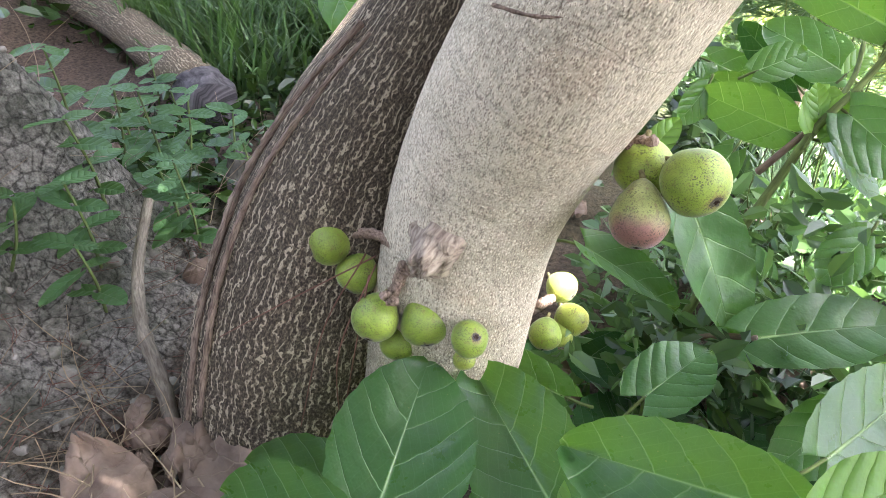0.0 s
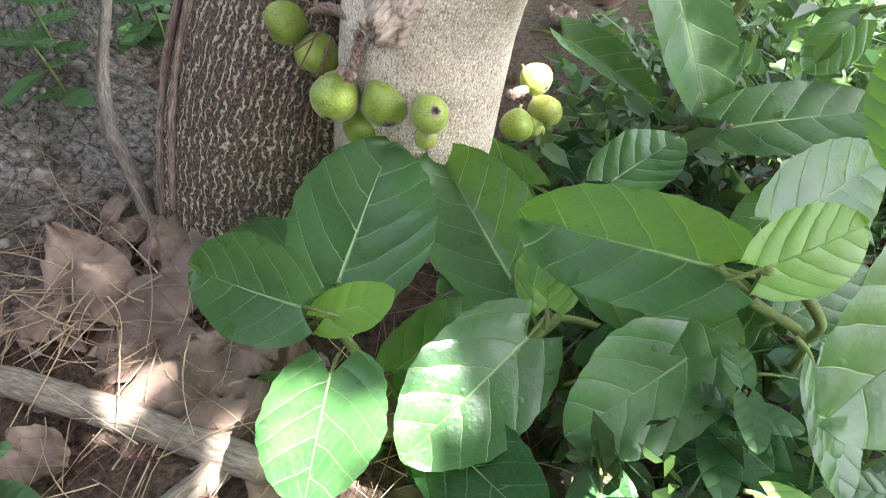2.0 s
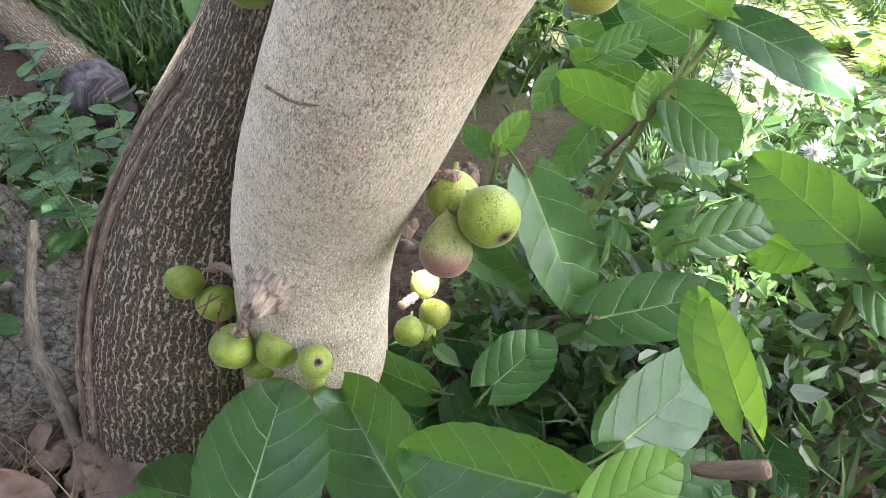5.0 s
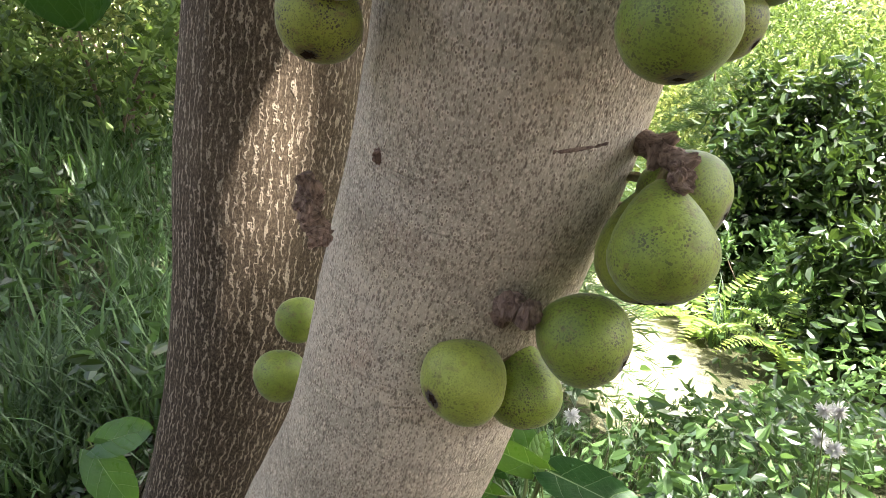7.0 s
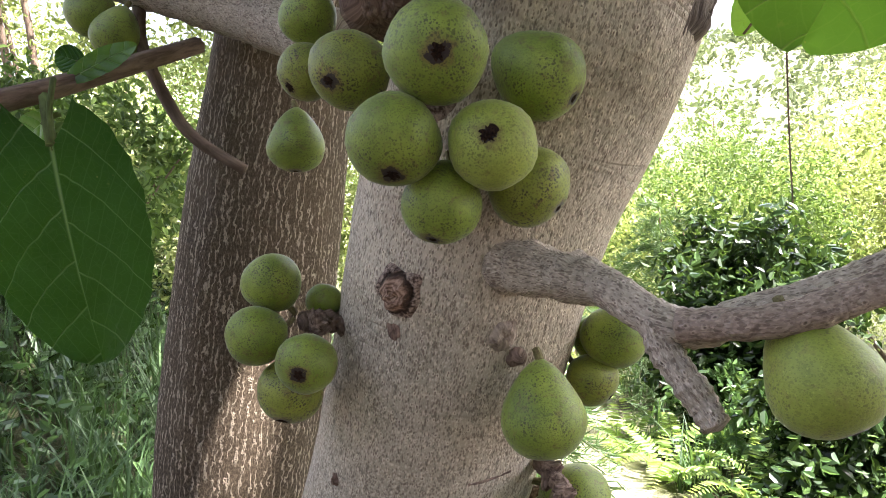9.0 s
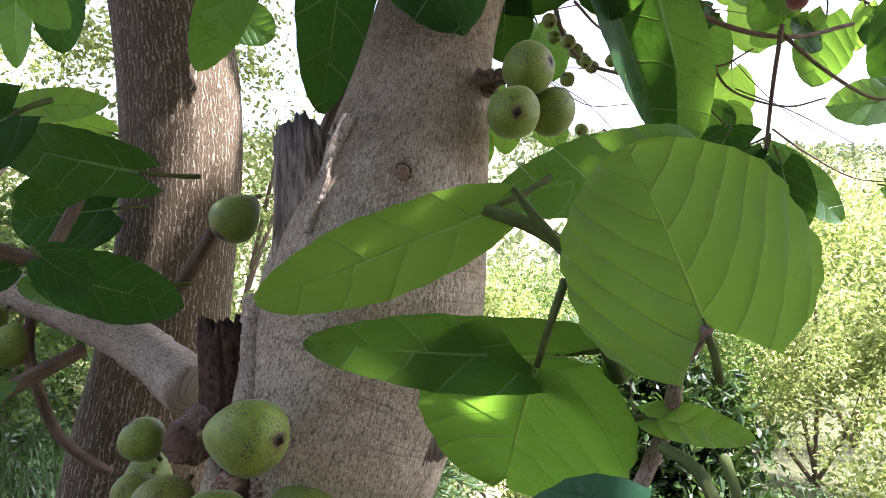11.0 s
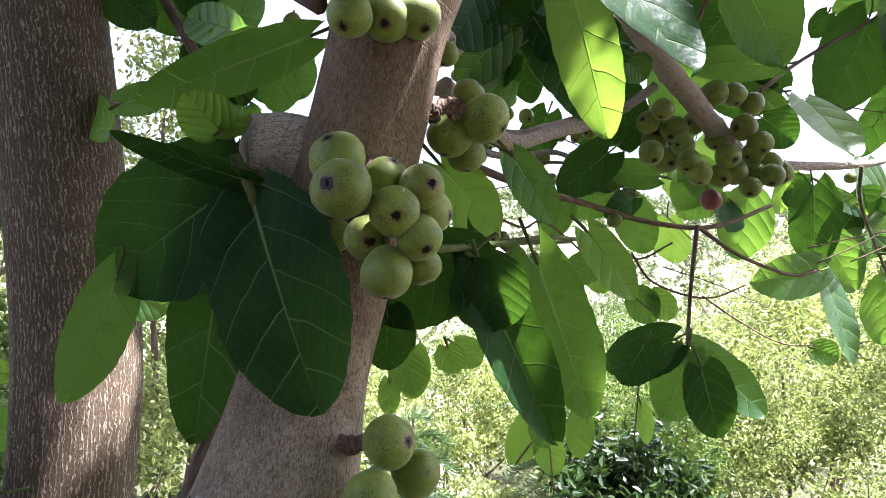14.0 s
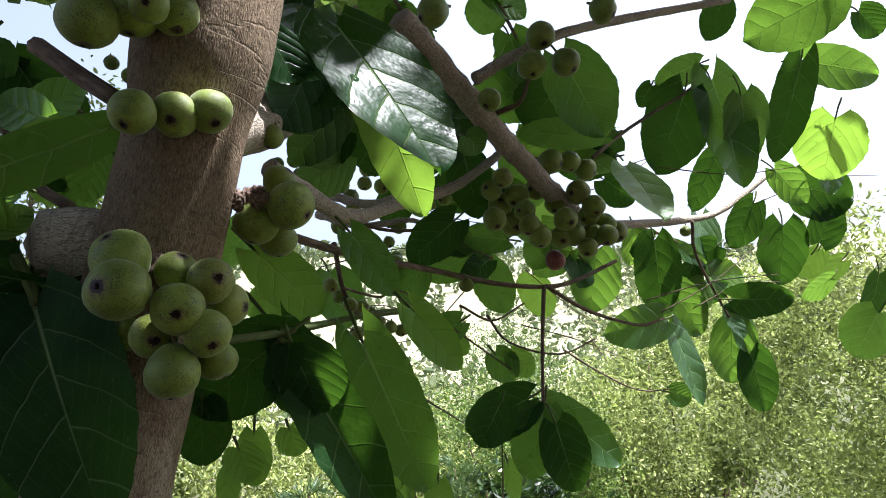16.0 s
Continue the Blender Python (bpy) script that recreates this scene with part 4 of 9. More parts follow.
fig("figs crowded on the scar of the front trunk", (0.245, 0.023, 1.321), (-0.058, -0.249, -0.967), 0.0426, "green", 1, 0.20)
fig("figs crowded on the scar of the front trunk", (0.479, -0.247, 1.223), (0.258, -0.559, -0.788), 0.0421, "pale", 1, 0.20)
fig("figs crowded on the scar of the front trunk", (0.046, 0.155, 1.450), (-0.746, -0.235, -0.624), 0.0438, "green", 0, 0.20)
fig("figs crowded on the scar of the front trunk", (0.073, 0.141, 1.426), (-0.287, -0.278, -0.917), 0.0431, "green", 1, 0.20)
fig("figs crowded on the scar of the front trunk", (0.342, -0.067, 1.546), (-0.6, -0.4, -0.7), 0.037, "green", 1, 0.15)

# figs above the broken stub
fig("figs above the broken stub", (0.566, -0.106, 1.653), (0.708, -0.698, 0.109), 0.0399, "green", 0, 0.20)
fig("figs above the broken stub", (0.550, -0.116, 1.618), (-0.044, -0.978, -0.203), 0.0395, "green", 0, 0.20)
fig("figs above the broken stub", (0.588, -0.088, 1.624), (0.858, -0.330, -0.395), 0.0391, "green", 0, 0.20)
fig("figs above the broken stub", (0.532, -0.123, 1.860), (-0.383, -0.611, 0.693), 0.0421, "green", 0, 0.20)
fig("figs above the broken stub", (0.534, -0.151, 1.833), (-0.478, -0.876, 0.067), 0.0430, "green", 0, 0.24)
fig("figs above the broken stub", (0.570, -0.146, 1.818), (0.001, -0.949, -0.315), 0.0360, "green", 0, 0.42)
fig("figs above the broken stub", (0.552, -0.120, 1.803), (0.112, -0.940, -0.322), 0.0339, "green", 0, 0.40)
fig("figs above the broken stub", (0.568, -0.113, 1.849), (0.349, -0.572, 0.743), 0.0315, "green", 0, 0.20)
fig("figs above the broken stub", (0.592, -0.132, 1.838), (0.381, -0.925, -0.011), 0.0330, "spotted", 0, 0.42)
fig("figs above the broken stub", (0.603, -0.107, 1.822), (0.851, -0.466, -0.243), 0.0330, "pale", 0, 0.20)
fig("figs above the broken stub", (0.588, -0.138, 1.800), (0.229, -0.760, -0.608), 0.0340, "green", 0, 0.36)
fig("figs above the broken stub", (0.564, -0.135, 1.775), (-0.094, -0.182, -0.979), 0.0384, "green", 0, 0.20)
fig("figs above the broken stub", (0.593, -0.111, 1.781), (0.353, -0.195, -0.915), 0.0307, "green", 0, 0.20)
fig("figs above the broken stub", (0.529, -0.091, 1.807), (-0.494, 0.045, -0.868), 0.0261, "green", 0, 0.20)
fig("figs above the broken stub", (0.543, -0.126, 1.966), (-0.360, -0.492, -0.792), 0.0346, "green", 0, 0.20)
fig("figs above the broken stub", (0.571, -0.112, 1.970), (-0.192, -0.814, -0.548), 0.0351, "green", 0, 0.26)
fig("figs above the broken stub", (0.596, -0.107, 1.975), (0.283, -0.508, -0.813), 0.0358, "green", 0, 0.34)
fig("figs above the broken stub", (0.629, -0.044, 1.897), (-0.311, -0.074, -0.947), 0.0400, "green", 0, 0.20)
fig("figs above the broken stub", (0.659, -0.061, 1.908), (0.658, -0.462, -0.594), 0.0423, "green", 0, 0.20)
fig("figs above the broken stub", (0.648, -0.021, 1.886), (0.050, -0.013, -0.999), 0.0355, "green", 0, 0.20)
fig("figs above the broken stub", (0.654, -0.018, 1.942), (0.611, -0.531, 0.587), 0.0318, "green", 0, 0.20)
fig("figs above the broken stub", (0.658, 0.115, 2.031), (-0.345, -0.099, -0.933), 0.0287, "green", 0, 0.20)
fig("figs above the broken stub", (0.719, 0.345, 2.157), (0.333, -0.261, -0.906), 0.0400, "green", 1, 0.20)
fig("figs above the broken stub", (0.697, 0.349, 2.163), (-0.175, -0.674, -0.718), 0.0296, "green", 0, 0.20)
fig("figs above the broken stub", (0.478, 0.294, 2.137), (-0.057, 0.008, -0.998), 0.0282, "green", 0, 0.20)
fig("figs above the broken stub", (0.491, 0.287, 2.176), (-0.057, 0.008, -0.998), 0.0235, "green", 0, 0.20)
fig("figs above the broken stub", (0.468, 0.289, 2.195), (0.155, -0.033, -0.987), 0.0203, "green", 0, 0.20)
fig("figs above the broken stub", (0.514, -0.122, 2.039), (-0.180, 0.102, -0.978), 0.0451, "green", 0, 0.20)
fig("figs above the broken stub", (0.543, -0.113, 2.050), (-0.116, -0.037, -0.993), 0.0383, "green", 0, 0.20)
fig("figs above the broken stub", (0.574, -0.113, 2.053), (0.053, -0.194, -0.980), 0.0373, "green", 0, 0.20)
fig("figs above the broken stub", (0.558, -0.138, 2.046), (-0.108, -0.923, -0.370), 0.0292, "green", 0, 0.36)

# figs on the outer branches
fig("figs on the outer branches", (1.158, 0.408, 1.905), (0.229, -0.152, -0.961), 0.0370, "red", 0, 0.20)
fig("figs on the outer branches", (0.990, 0.424, 1.874), (-0.057, 0.008, -0.998), 0.0258, "green", 0, 0.20)
fig("figs on the outer branches", (1.608, 0.609, 1.980), (-0.084, 0.066, -0.994), 0.0261, "green", 0, 0.20)
fig("figs on the outer branches", (0.914, 0.240, 2.272), (-0.884, -0.014, -0.467), 0.0494, "green", 0, 0.30)
fig("figs on the outer branches", (1.067, 0.197, 2.221), (-0.030, -0.458, -0.888), 0.0443, "green", 0, 0.30)
fig("figs on the outer branches", (1.052, 0.209, 2.178), (-0.148, -0.429, -0.891), 0.0443, "green", 0, 0.30)
fig("figs on the outer branches", (1.102, 0.192, 2.178), (0.268, -0.502, -0.822), 0.0443, "green", 0, 0.16)
fig("figs on the outer branches", (0.990, 0.237, 2.134), (-0.620, -0.231, -0.750), 0.0358, "green", 0, 0.16)
fig("figs on the outer branches", (1.159, 0.162, 2.250), (0.541, -0.497, -0.678), 0.0426, "green", 0, 0.16)
fig("figs on the outer branches", (1.153, 0.370, 2.077), (0.634, -0.653, -0.414), 0.0445, "green", 0, 0.22)
fig("figs on the outer branches", (1.201, 0.390, 2.082), (-0.065, -0.328, -0.942), 0.0401, "green", 0, 0.22)
fig("figs on the outer branches", (1.236, 0.394, 2.068), (0.580, -0.620, -0.528), 0.0421, "green", 0, 0.22)
fig("figs on the outer branches", (1.190, 0.355, 2.017), (-0.931, -0.335, -0.146), 0.0443, "spotted", 0, 0.22)
fig("figs on the outer branches", (1.160, 0.387, 2.004), (-0.426, -0.380, -0.821), 0.0374, "green", 0, 0.22)
fig("figs on the outer branches", (1.212, 0.368, 1.977), (-0.830, -0.271, -0.487), 0.0366, "green", 0, 0.22)
fig("figs on the outer branches", (1.173, 0.364, 1.945), (-0.831, -0.207, -0.516), 0.0440, "green", 0, 0.22)
fig("figs on the outer branches", (1.221, 0.378, 1.942), (-0.060, -0.907, -0.416), 0.0447, "green", 0, 0.22)
fig("figs on the outer branches", (1.251, 0.380, 1.962), (-0.538, -0.432, -0.724), 0.0407, "green", 0, 0.22)
fig("figs on the outer branches", (1.235, 0.354, 1.937), (-0.394, -0.368, -0.842), 0.0393, "green", 0, 0.22)
fig("figs on the outer branches", (1.073, 0.431, 2.016), (-0.272, -0.929, 0.250), 0.0462, "green", 0, 0.22)
fig("figs on the outer branches", (1.089, 0.392, 2.022), (-0.572, -0.379, -0.727), 0.0443, "green", 0, 0.22)
fig("figs on the outer branches", (1.093, 0.375, 1.992), (-0.858, -0.507, -0.087), 0.0384, "green", 0, 0.22)
fig("figs on the outer branches", (1.095, 0.433, 1.980), (-0.068, -0.865, -0.498), 0.0462, "green", 0, 0.22)
fig("figs on the outer branches", (1.031, 0.365, 1.976), (-0.065, -0.618, -0.784), 0.0416, "green", 0, 0.22)
fig("figs on the outer branches", (1.047, 0.351, 2.043), (-0.409, -0.290, -0.865), 0.0362, "spotted", 0, 0.22)
fig("figs on the outer branches", (1.044, 0.396, 2.035), (-0.810, -0.572, 0.128), 0.0377, "green", 0, 0.22)
fig("figs on the outer branches", (1.105, 0.352, 1.940), (-0.202, -0.291, -0.935), 0.0406, "green", 0, 0.22)
fig("figs on the outer branches", (1.152, 0.367, 1.940), (-0.251, -0.820, -0.514), 0.0396, "green", 0, 0.22)
fig("figs on the outer branches", (1.192, 0.351, 1.917), (-0.465, -0.477, -0.746), 0.0351, "green", 0, 0.22)
fig("figs on the outer branches", (1.089, 0.355, 1.961), (-0.416, -0.297, -0.859), 0.0386, "green", 0, 0.22)
fig("figs on the outer branches", (1.286, 0.401, 1.951), (-0.078, -0.666, -0.742), 0.0427, "green", 0, 0.22)
fig("figs on the outer branches", (1.213, 0.348, 1.989), (-0.182, -0.579, -0.794), 0.0414, "green", 0, 0.22)
fig("figs on the outer branches", (1.155, 0.348, 1.968), (0.074, -0.854, -0.514), 0.0413, "green", 0, 0.22)
fig("figs on the outer branches", (1.141, 0.417, 2.040), (-0.875, -0.476, -0.091), 0.0408, "spotted", 0, 0.22)
fig("figs on the outer branches", (0.766, 0.600, 2.178), (-0.246, -0.479, -0.843), 0.0260, "green", 0, 0.22)
fig("figs on the outer branches", (0.793, 0.643, 2.207), (-0.743, -0.408, -0.531), 0.0298, "green", 0, 0.22)
fig("figs on the outer branches", (0.770, 0.666, 2.167), (-0.354, -0.521, -0.776), 0.0328, "green", 0, 0.22)
fig("figs on the outer branches", (0.785, 0.565, 2.125), (-0.215, -0.747, -0.629), 0.0286, "green", 0, 0.22)
fig("figs on the outer branches", (0.818, 0.603, 2.138), (-0.340, -0.553, -0.761), 0.0322, "green", 0, 0.22)
fig("figs on the outer branches", (0.846, 0.684, 2.153), (0.192, -0.776, -0.600), 0.0285, "green", 0, 0.22)
fig("figs on the outer branches", (0.826, 0.729, 2.148), (-0.915, -0.028, -0.403), 0.0307, "green", 0, 0.22)
fig("figs on the outer branches", (0.843, 0.730, 2.138), (0.439, -0.808, -0.392), 0.0354, "green", 0, 0.22)
fig("figs on the outer branches", (0.880, 0.669, 2.124), (-0.174, -0.370, -0.913), 0.0309, "green", 0, 0.22)
fig("figs on the outer branches", (0.896, 0.589, 2.096), (0.121, -0.830, -0.544), 0.0319, "green", 0, 0.22)
fig("figs on the outer branches", (0.849, 0.672, 2.096), (-0.603, -0.340, -0.722), 0.0346, "green", 0, 0.22)
fig("figs on the outer branches", (0.783, 0.673, 2.139), (-0.350, -0.591, -0.727), 0.0332, "green", 0, 0.22)
fig("figs on the outer branches", (0.744, 0.632, 2.134), (-0.457, -0.768, -0.449), 0.0286, "green", 0, 0.22)
fig("figs on the outer branches", (0.860, 0.709, 2.080), (-0.302, -0.591, -0.748), 0.0343, "green", 0, 0.22)
fig("figs on the outer branches", (0.822, 0.682, 2.039), (0.482, -0.599, -0.639), 0.0348, "green", 0, 0.22)
fig("figs on the outer branches", (0.837, 0.678, 2.058), (0.470, -0.796, -0.382), 0.0277, "green", 0, 0.22)
fig("figs on the outer branches", (0.842, 0.542, 2.025), (0.494, -0.751, -0.438), 0.0312, "green", 0, 0.22)
fig("figs on the outer branches", (0.920, 0.577, 2.013), (-0.157, -0.541, -0.826), 0.0320, "green", 0, 0.22)
fig("figs on the outer branches", (0.966, 0.662, 1.987), (-0.996, -0.079, 0.051), 0.0282, "green", 0, 0.22)
fig("figs on the outer branches", (0.909, 0.583, 1.943), (-0.482, -0.519, -0.706), 0.0302, "green", 0, 0.22)
fig("figs on the outer branches", (1.051, 0.643, 2.120), (-0.347, -0.418, -0.839), 0.0330, "green", 0, 0.22)
fig("figs on the outer branches", (1.048, 0.611, 2.081), (0.408, -0.877, -0.254), 0.0338, "green", 0, 0.22)
fig("figs on the outer branches", (1.019, 0.579, 2.068), (-0.768, -0.468, -0.437), 0.0335, "green", 0, 0.22)
fig("figs on the outer branches", (0.895, 0.701, 2.164), (0.176, -0.290, -0.941), 0.0345, "green", 0, 0.22)
fig("figs on the outer branches", (0.744, 0.719, 2.189), (-0.592, -0.100, -0.800), 0.0304, "green", 0, 0.22)
fig("figs on the outer branches", (0.710, 0.728, 2.186), (-0.642, -0.742, -0.194), 0.0292, "green", 0, 0.22)
fig("figs on the outer branches", (0.802, 0.507, 1.862), (-0.198, -0.629, -0.752), 0.0264, "spotted", 0, 0.22)
fig("figs on the outer branches", (0.830, 0.549, 1.859), (0.617, -0.782, 0.086), 0.0284, "green", 0, 0.22)
fig("figs on the outer branches", (0.848, 0.566, 1.848), (-0.621, -0.376, -0.688), 0.0263, "green", 0, 0.22)
fig("figs on the outer branches", (0.826, 0.490, 1.822), (-0.284, -0.686, -0.670), 0.0229, "green", 0, 0.22)
fig("figs on the outer branches", (0.860, 0.552, 1.831), (0.155, -0.502, -0.851), 0.0248, "spotted", 0, 0.22)
fig("figs on the outer branches", (0.857, 0.453, 1.815), (-0.254, -0.204, -0.945), 0.0228, "green", 0, 0.22)
fig("figs on the outer branches", (0.811, 0.595, 1.790), (0.135, -0.642, -0.755), 0.0247, "green", 0, 0.22)
fig("figs on the outer branches", (0.798, 0.535, 1.770), (-0.329, -0.479, -0.814), 0.0252, "spotted", 0, 0.22)
fig("figs on the outer branches", (0.790, 0.548, 1.882), (0.539, -0.576, -0.615), 0.0252, "green", 0, 0.22)
fig("figs on the outer branches", (0.880, 0.472, 1.809), (0.101, -0.655, -0.749), 0.0220, "green", 0, 0.22)
fig("figs on the outer branches", (0.772, 0.515, 1.900), (0.105, -0.718, -0.688), 0.0273, "spotted", 0, 0.22)
fig("figs on the outer branches", (0.821, 0.575, 1.815), (-0.644, -0.566, 0.515), 0.0285, "spotted", 0, 0.22)
fig("figs on the outer branches", (0.866, 0.634, 1.732), (-0.548, -0.564, -0.618), 0.0263, "green", 0, 0.22)
fig("figs on the outer branches", (0.859, 0.606, 1.702), (-0.620, -0.666, -0.414), 0.0269, "green", 0, 0.22)
fig("figs on the outer branches", (0.851, 0.538, 1.690), (0.359, -0.564, -0.744), 0.0225, "green", 0, 0.22)
fig("figs on the outer branches", (0.883, 0.592, 1.676), (0.619, -0.533, -0.578), 0.0276, "green", 0, 0.22)
fig("figs on the outer branches", (0.889, 0.631, 1.659), (-0.599, -0.564, -0.569), 0.0278, "green", 0, 0.22)
fig("figs on the outer branches", (0.885, 0.580, 1.651), (0.405, -0.850, -0.337), 0.0276, "green", 0, 0.22)
fig("figs on the outer branches", (0.847, 0.541, 1.677), (0.561, -0.631, -0.536), 0.0225, "green", 0, 0.22)
fig("figs on the outer branches", (0.879, 0.550, 1.617), (-0.925, -0.376, 0.056), 0.0244, "green", 0, 0.22)
fig("figs on the outer branches", (0.858, 0.538, 1.638), (-0.388, -0.867, -0.313), 0.0236, "green", 0, 0.22)
fig("figs on the outer branches", (0.924, 0.631, 1.961), (0.214, -0.735, -0.643), 0.0253, "green", 0, 0.22)
fig("figs on the outer branches", (0.908, 0.554, 1.920), (0.002, -0.491, -0.871), 0.0253, "green", 0, 0.22)
fig("figs on the outer branches", (0.910, 0.627, 1.991), (0.082, -0.560, -0.825), 0.0247, "green", 0, 0.22)
fig("figs on the outer branches", (0.978, 0.602, 2.078), (0.256, -0.531, -0.808), 0.0265, "green", 0, 0.22)
fig("figs on the outer branches", (0.989, 0.575, 2.053), (-0.415, -0.646, -0.640), 0.0225, "green", 0, 0.22)
fig("figs on the outer branches", (0.975, 0.619, 2.066), (0.193, -0.619, -0.761), 0.0230, "green", 0, 0.22)

# leaves of the basal shoot under the figs
leaf(shoot_low, (0.012, -0.151, 0.174), (0.012, -0.018, 0.238), (0.206, -0.421, 0.883), 0.131, leaf_mid, 0.12, 0.10)
leaf(shoot_low, (0.157, -0.086, 0.160), (0.048, 0.017, 0.205), (-0.077, -0.458, 0.885), 0.110, leaf_mid, 0.10, 0.35)
leaf(shoot_low, (0.313, -0.084, 0.240), (0.148, -0.067, 0.224), (-0.140, -0.681, 0.719), 0.097, leaf_mid, 0.12, 0.30)
leaf(shoot_low, (0.223, 0.067, 0.176), (0.282, 0.141, 0.202), (-0.087, -0.272, 0.958), 0.078, leaf_mid, 0.12, 0.10)
leaf(shoot_low, (0.335, 0.181, 0.197), (0.487, 0.231, 0.231), (-0.046, -0.462, 0.886), 0.089, leaf_mid, 0.12, 0.10)
leaf(shoot_low, (0.224, 0.298, 0.311), (0.327, 0.187, 0.178), (0.406, -0.526, 0.747), 0.100, leaf_mid, 0.15, 0.25)
leaf(shoot_low, (0.128, 0.243, 0.229), (0.251, 0.213, 0.195), (0.239, -0.115, 0.964), 0.069, leaf_mid, 0.15, 0.30)
leaf(shoot_low, (0.335, -0.116, 0.281), (0.400, -0.071, 0.305), (0.196, -0.676, 0.710), 0.064, leaf_young, 0.12, 0.10)
leaf(shoot_low, (0.361, -0.024, 0.248), (0.461, 0.099, 0.254), (0.468, -0.414, 0.781), 0.089, leaf_mid, 0.12, 0.10)
leaf(shoot_low, (0.232, -0.072, 0.182), (0.360, -0.100, 0.176), (-0.109, -0.642, 0.759), 0.073, leaf_mid, 0.12, 0.10)
leaf(shoot_low, (0.330, -0.100, 0.156), (0.239, -0.205, 0.124), (0.338, -0.534, 0.775), 0.114, leaf_mid, 0.12, 0.10)
leaf(shoot_low, (0.184, -0.138, 0.153), (0.117, -0.268, 0.125), (0.389, -0.381, 0.839), 0.110, leaf_mid, 0.12, 0.10)
leaf(shoot_low, (0.036, -0.225, 0.147), (0.069, -0.339, 0.169), (-0.056, 0.177, 0.983), 0.099, leaf_mid, 0.12, 0.10)
leaf(shoot_low, (-0.007, -0.187, 0.174), (-0.138, -0.174, 0.158), (-0.149, -0.685, 0.713), 0.095, leaf_mid, 0.20, 0.15)
leaf(shoot_low, (0.012, -0.185, 0.163), (0.071, -0.169, 0.205), (-0.142, -0.836, 0.531), 0.044, leaf_young, 0.12, 0.10)
leaf(shoot_low, (0.194, -0.105, 0.161), (0.176, -0.052, 0.188), (0.109, -0.425, 0.899), 0.063, leaf_young, 0.12, 0.10)
leaf(shoot_low, (-0.020, -0.113, 0.128), (-0.156, -0.110, 0.112), (-0.098, -0.700, 0.707), 0.098, leaf_mid, 0.12, 0.10)
leaf(shoot_low, (0.064, -0.158, 0.062), (0.129, -0.078, 0.105), (0.249, -0.615, 0.748), 0.070, leaf_mid, 0.12, 0.10)
leaf(shoot_low, (0.182, -0.059, 0.067), (0.067, -0.031, 0.069), (-0.140, -0.634, 0.761), 0.091, leaf_mid, 0.12, 0.10)
leaf(shoot_low, (0.142, 0.069, 0.144), (0.030, 0.079, 0.170), (0.033, -0.883, 0.468), 0.060, leaf_mid, 0.12, 0.10)
leaf(shoot_low, (-0.041, -0.193, 0.030), (-0.088, -0.237, -0.028), (0.074, -0.817, 0.572), 0.064, leaf_mid, 0.12, 0.10)
leaf(shoot_low, (0.386, -0.055, 0.099), (0.349, 0.010, 0.144), (0.101, -0.519, 0.849), 0.066, leaf_mid, 0.12, 0.10)
leaf(shoot_low, (0.366, -0.005, 0.096), (0.445, -0.019, 0.032), (0.352, -0.717, 0.601), 0.064, leaf_mid, 0.12, 0.10)
leaf(shoot_low, (0.409, -0.027, 0.147), (0.472, 0.025, 0.180), (0.196, -0.676, 0.710), 0.068, leaf_mid, 0.12, 0.10)
leaf(shoot_low, (0.397, 0.070, 0.215), (0.344, 0.012, 0.174), (0.196, -0.676, 0.710), 0.065, leaf_mid, 0.12, 0.10)
leaf(shoot_low, (0.403, -0.186, 0.398), (0.332, -0.292, 0.361), (0.437, -0.548, 0.713), 0.101, leaf_mid, 0.10, 0.10)
leaf(shoot_low, (0.444, -0.036, 0.333), (0.405, 0.043, 0.386), (-0.577, -0.635, 0.514), 0.050, leaf_young, 0.12, 0.10)
leaf(shoot_low, (0.432, 0.016, 0.314), (0.400, 0.072, 0.373), (-0.586, -0.722, 0.367), 0.052, leaf_mid, 0.12, 0.10)
leaf(shoot_low, (0.412, 0.147, 0.370), (0.489, 0.181, 0.382), (0.175, -0.662, 0.729), 0.052, leaf_mid, 0.12, 0.10)
leaf(shoot_low, (0.385, -0.155, 0.239), (0.420, -0.195, 0.195), (0.574, -0.332, 0.749), 0.045, leaf_mid, 0.12, 0.10)
leaf(shoot_low, (0.463, -0.200, 0.289), (0.433, -0.245, 0.283), (0.410, -0.384, 0.827), 0.043, leaf_mid, 0.12, 0.10)
leaf(shoot_low, (0.260, -0.180, 0.039), (0.333, -0.226, 0.038), (-0.247, -0.423, 0.872), 0.083, leaf_mid, 0.12, 0.10)
leaf(shoot_low, (0.372, -0.238, 0.189), (0.418, -0.254, 0.193), (0.013, 0.249, 0.968), 0.036, leaf_young, 0.12, 0.10)
leaf(shoot_low, (0.363, -0.277, 0.186), (0.408, -0.260, 0.190), (-0.071, -0.028, 0.997), 0.024, leaf_young, 0.12, 0.10)
leaf(shoot_low, (0.404, -0.134, 0.202), (0.439, -0.208, 0.160), (0.401, -0.303, 0.864), 0.054, leaf_mid, 0.12, 0.10)
# extra low leaves in the darkest leaf colour, painting the dim gaps below
under = random.Random(77)
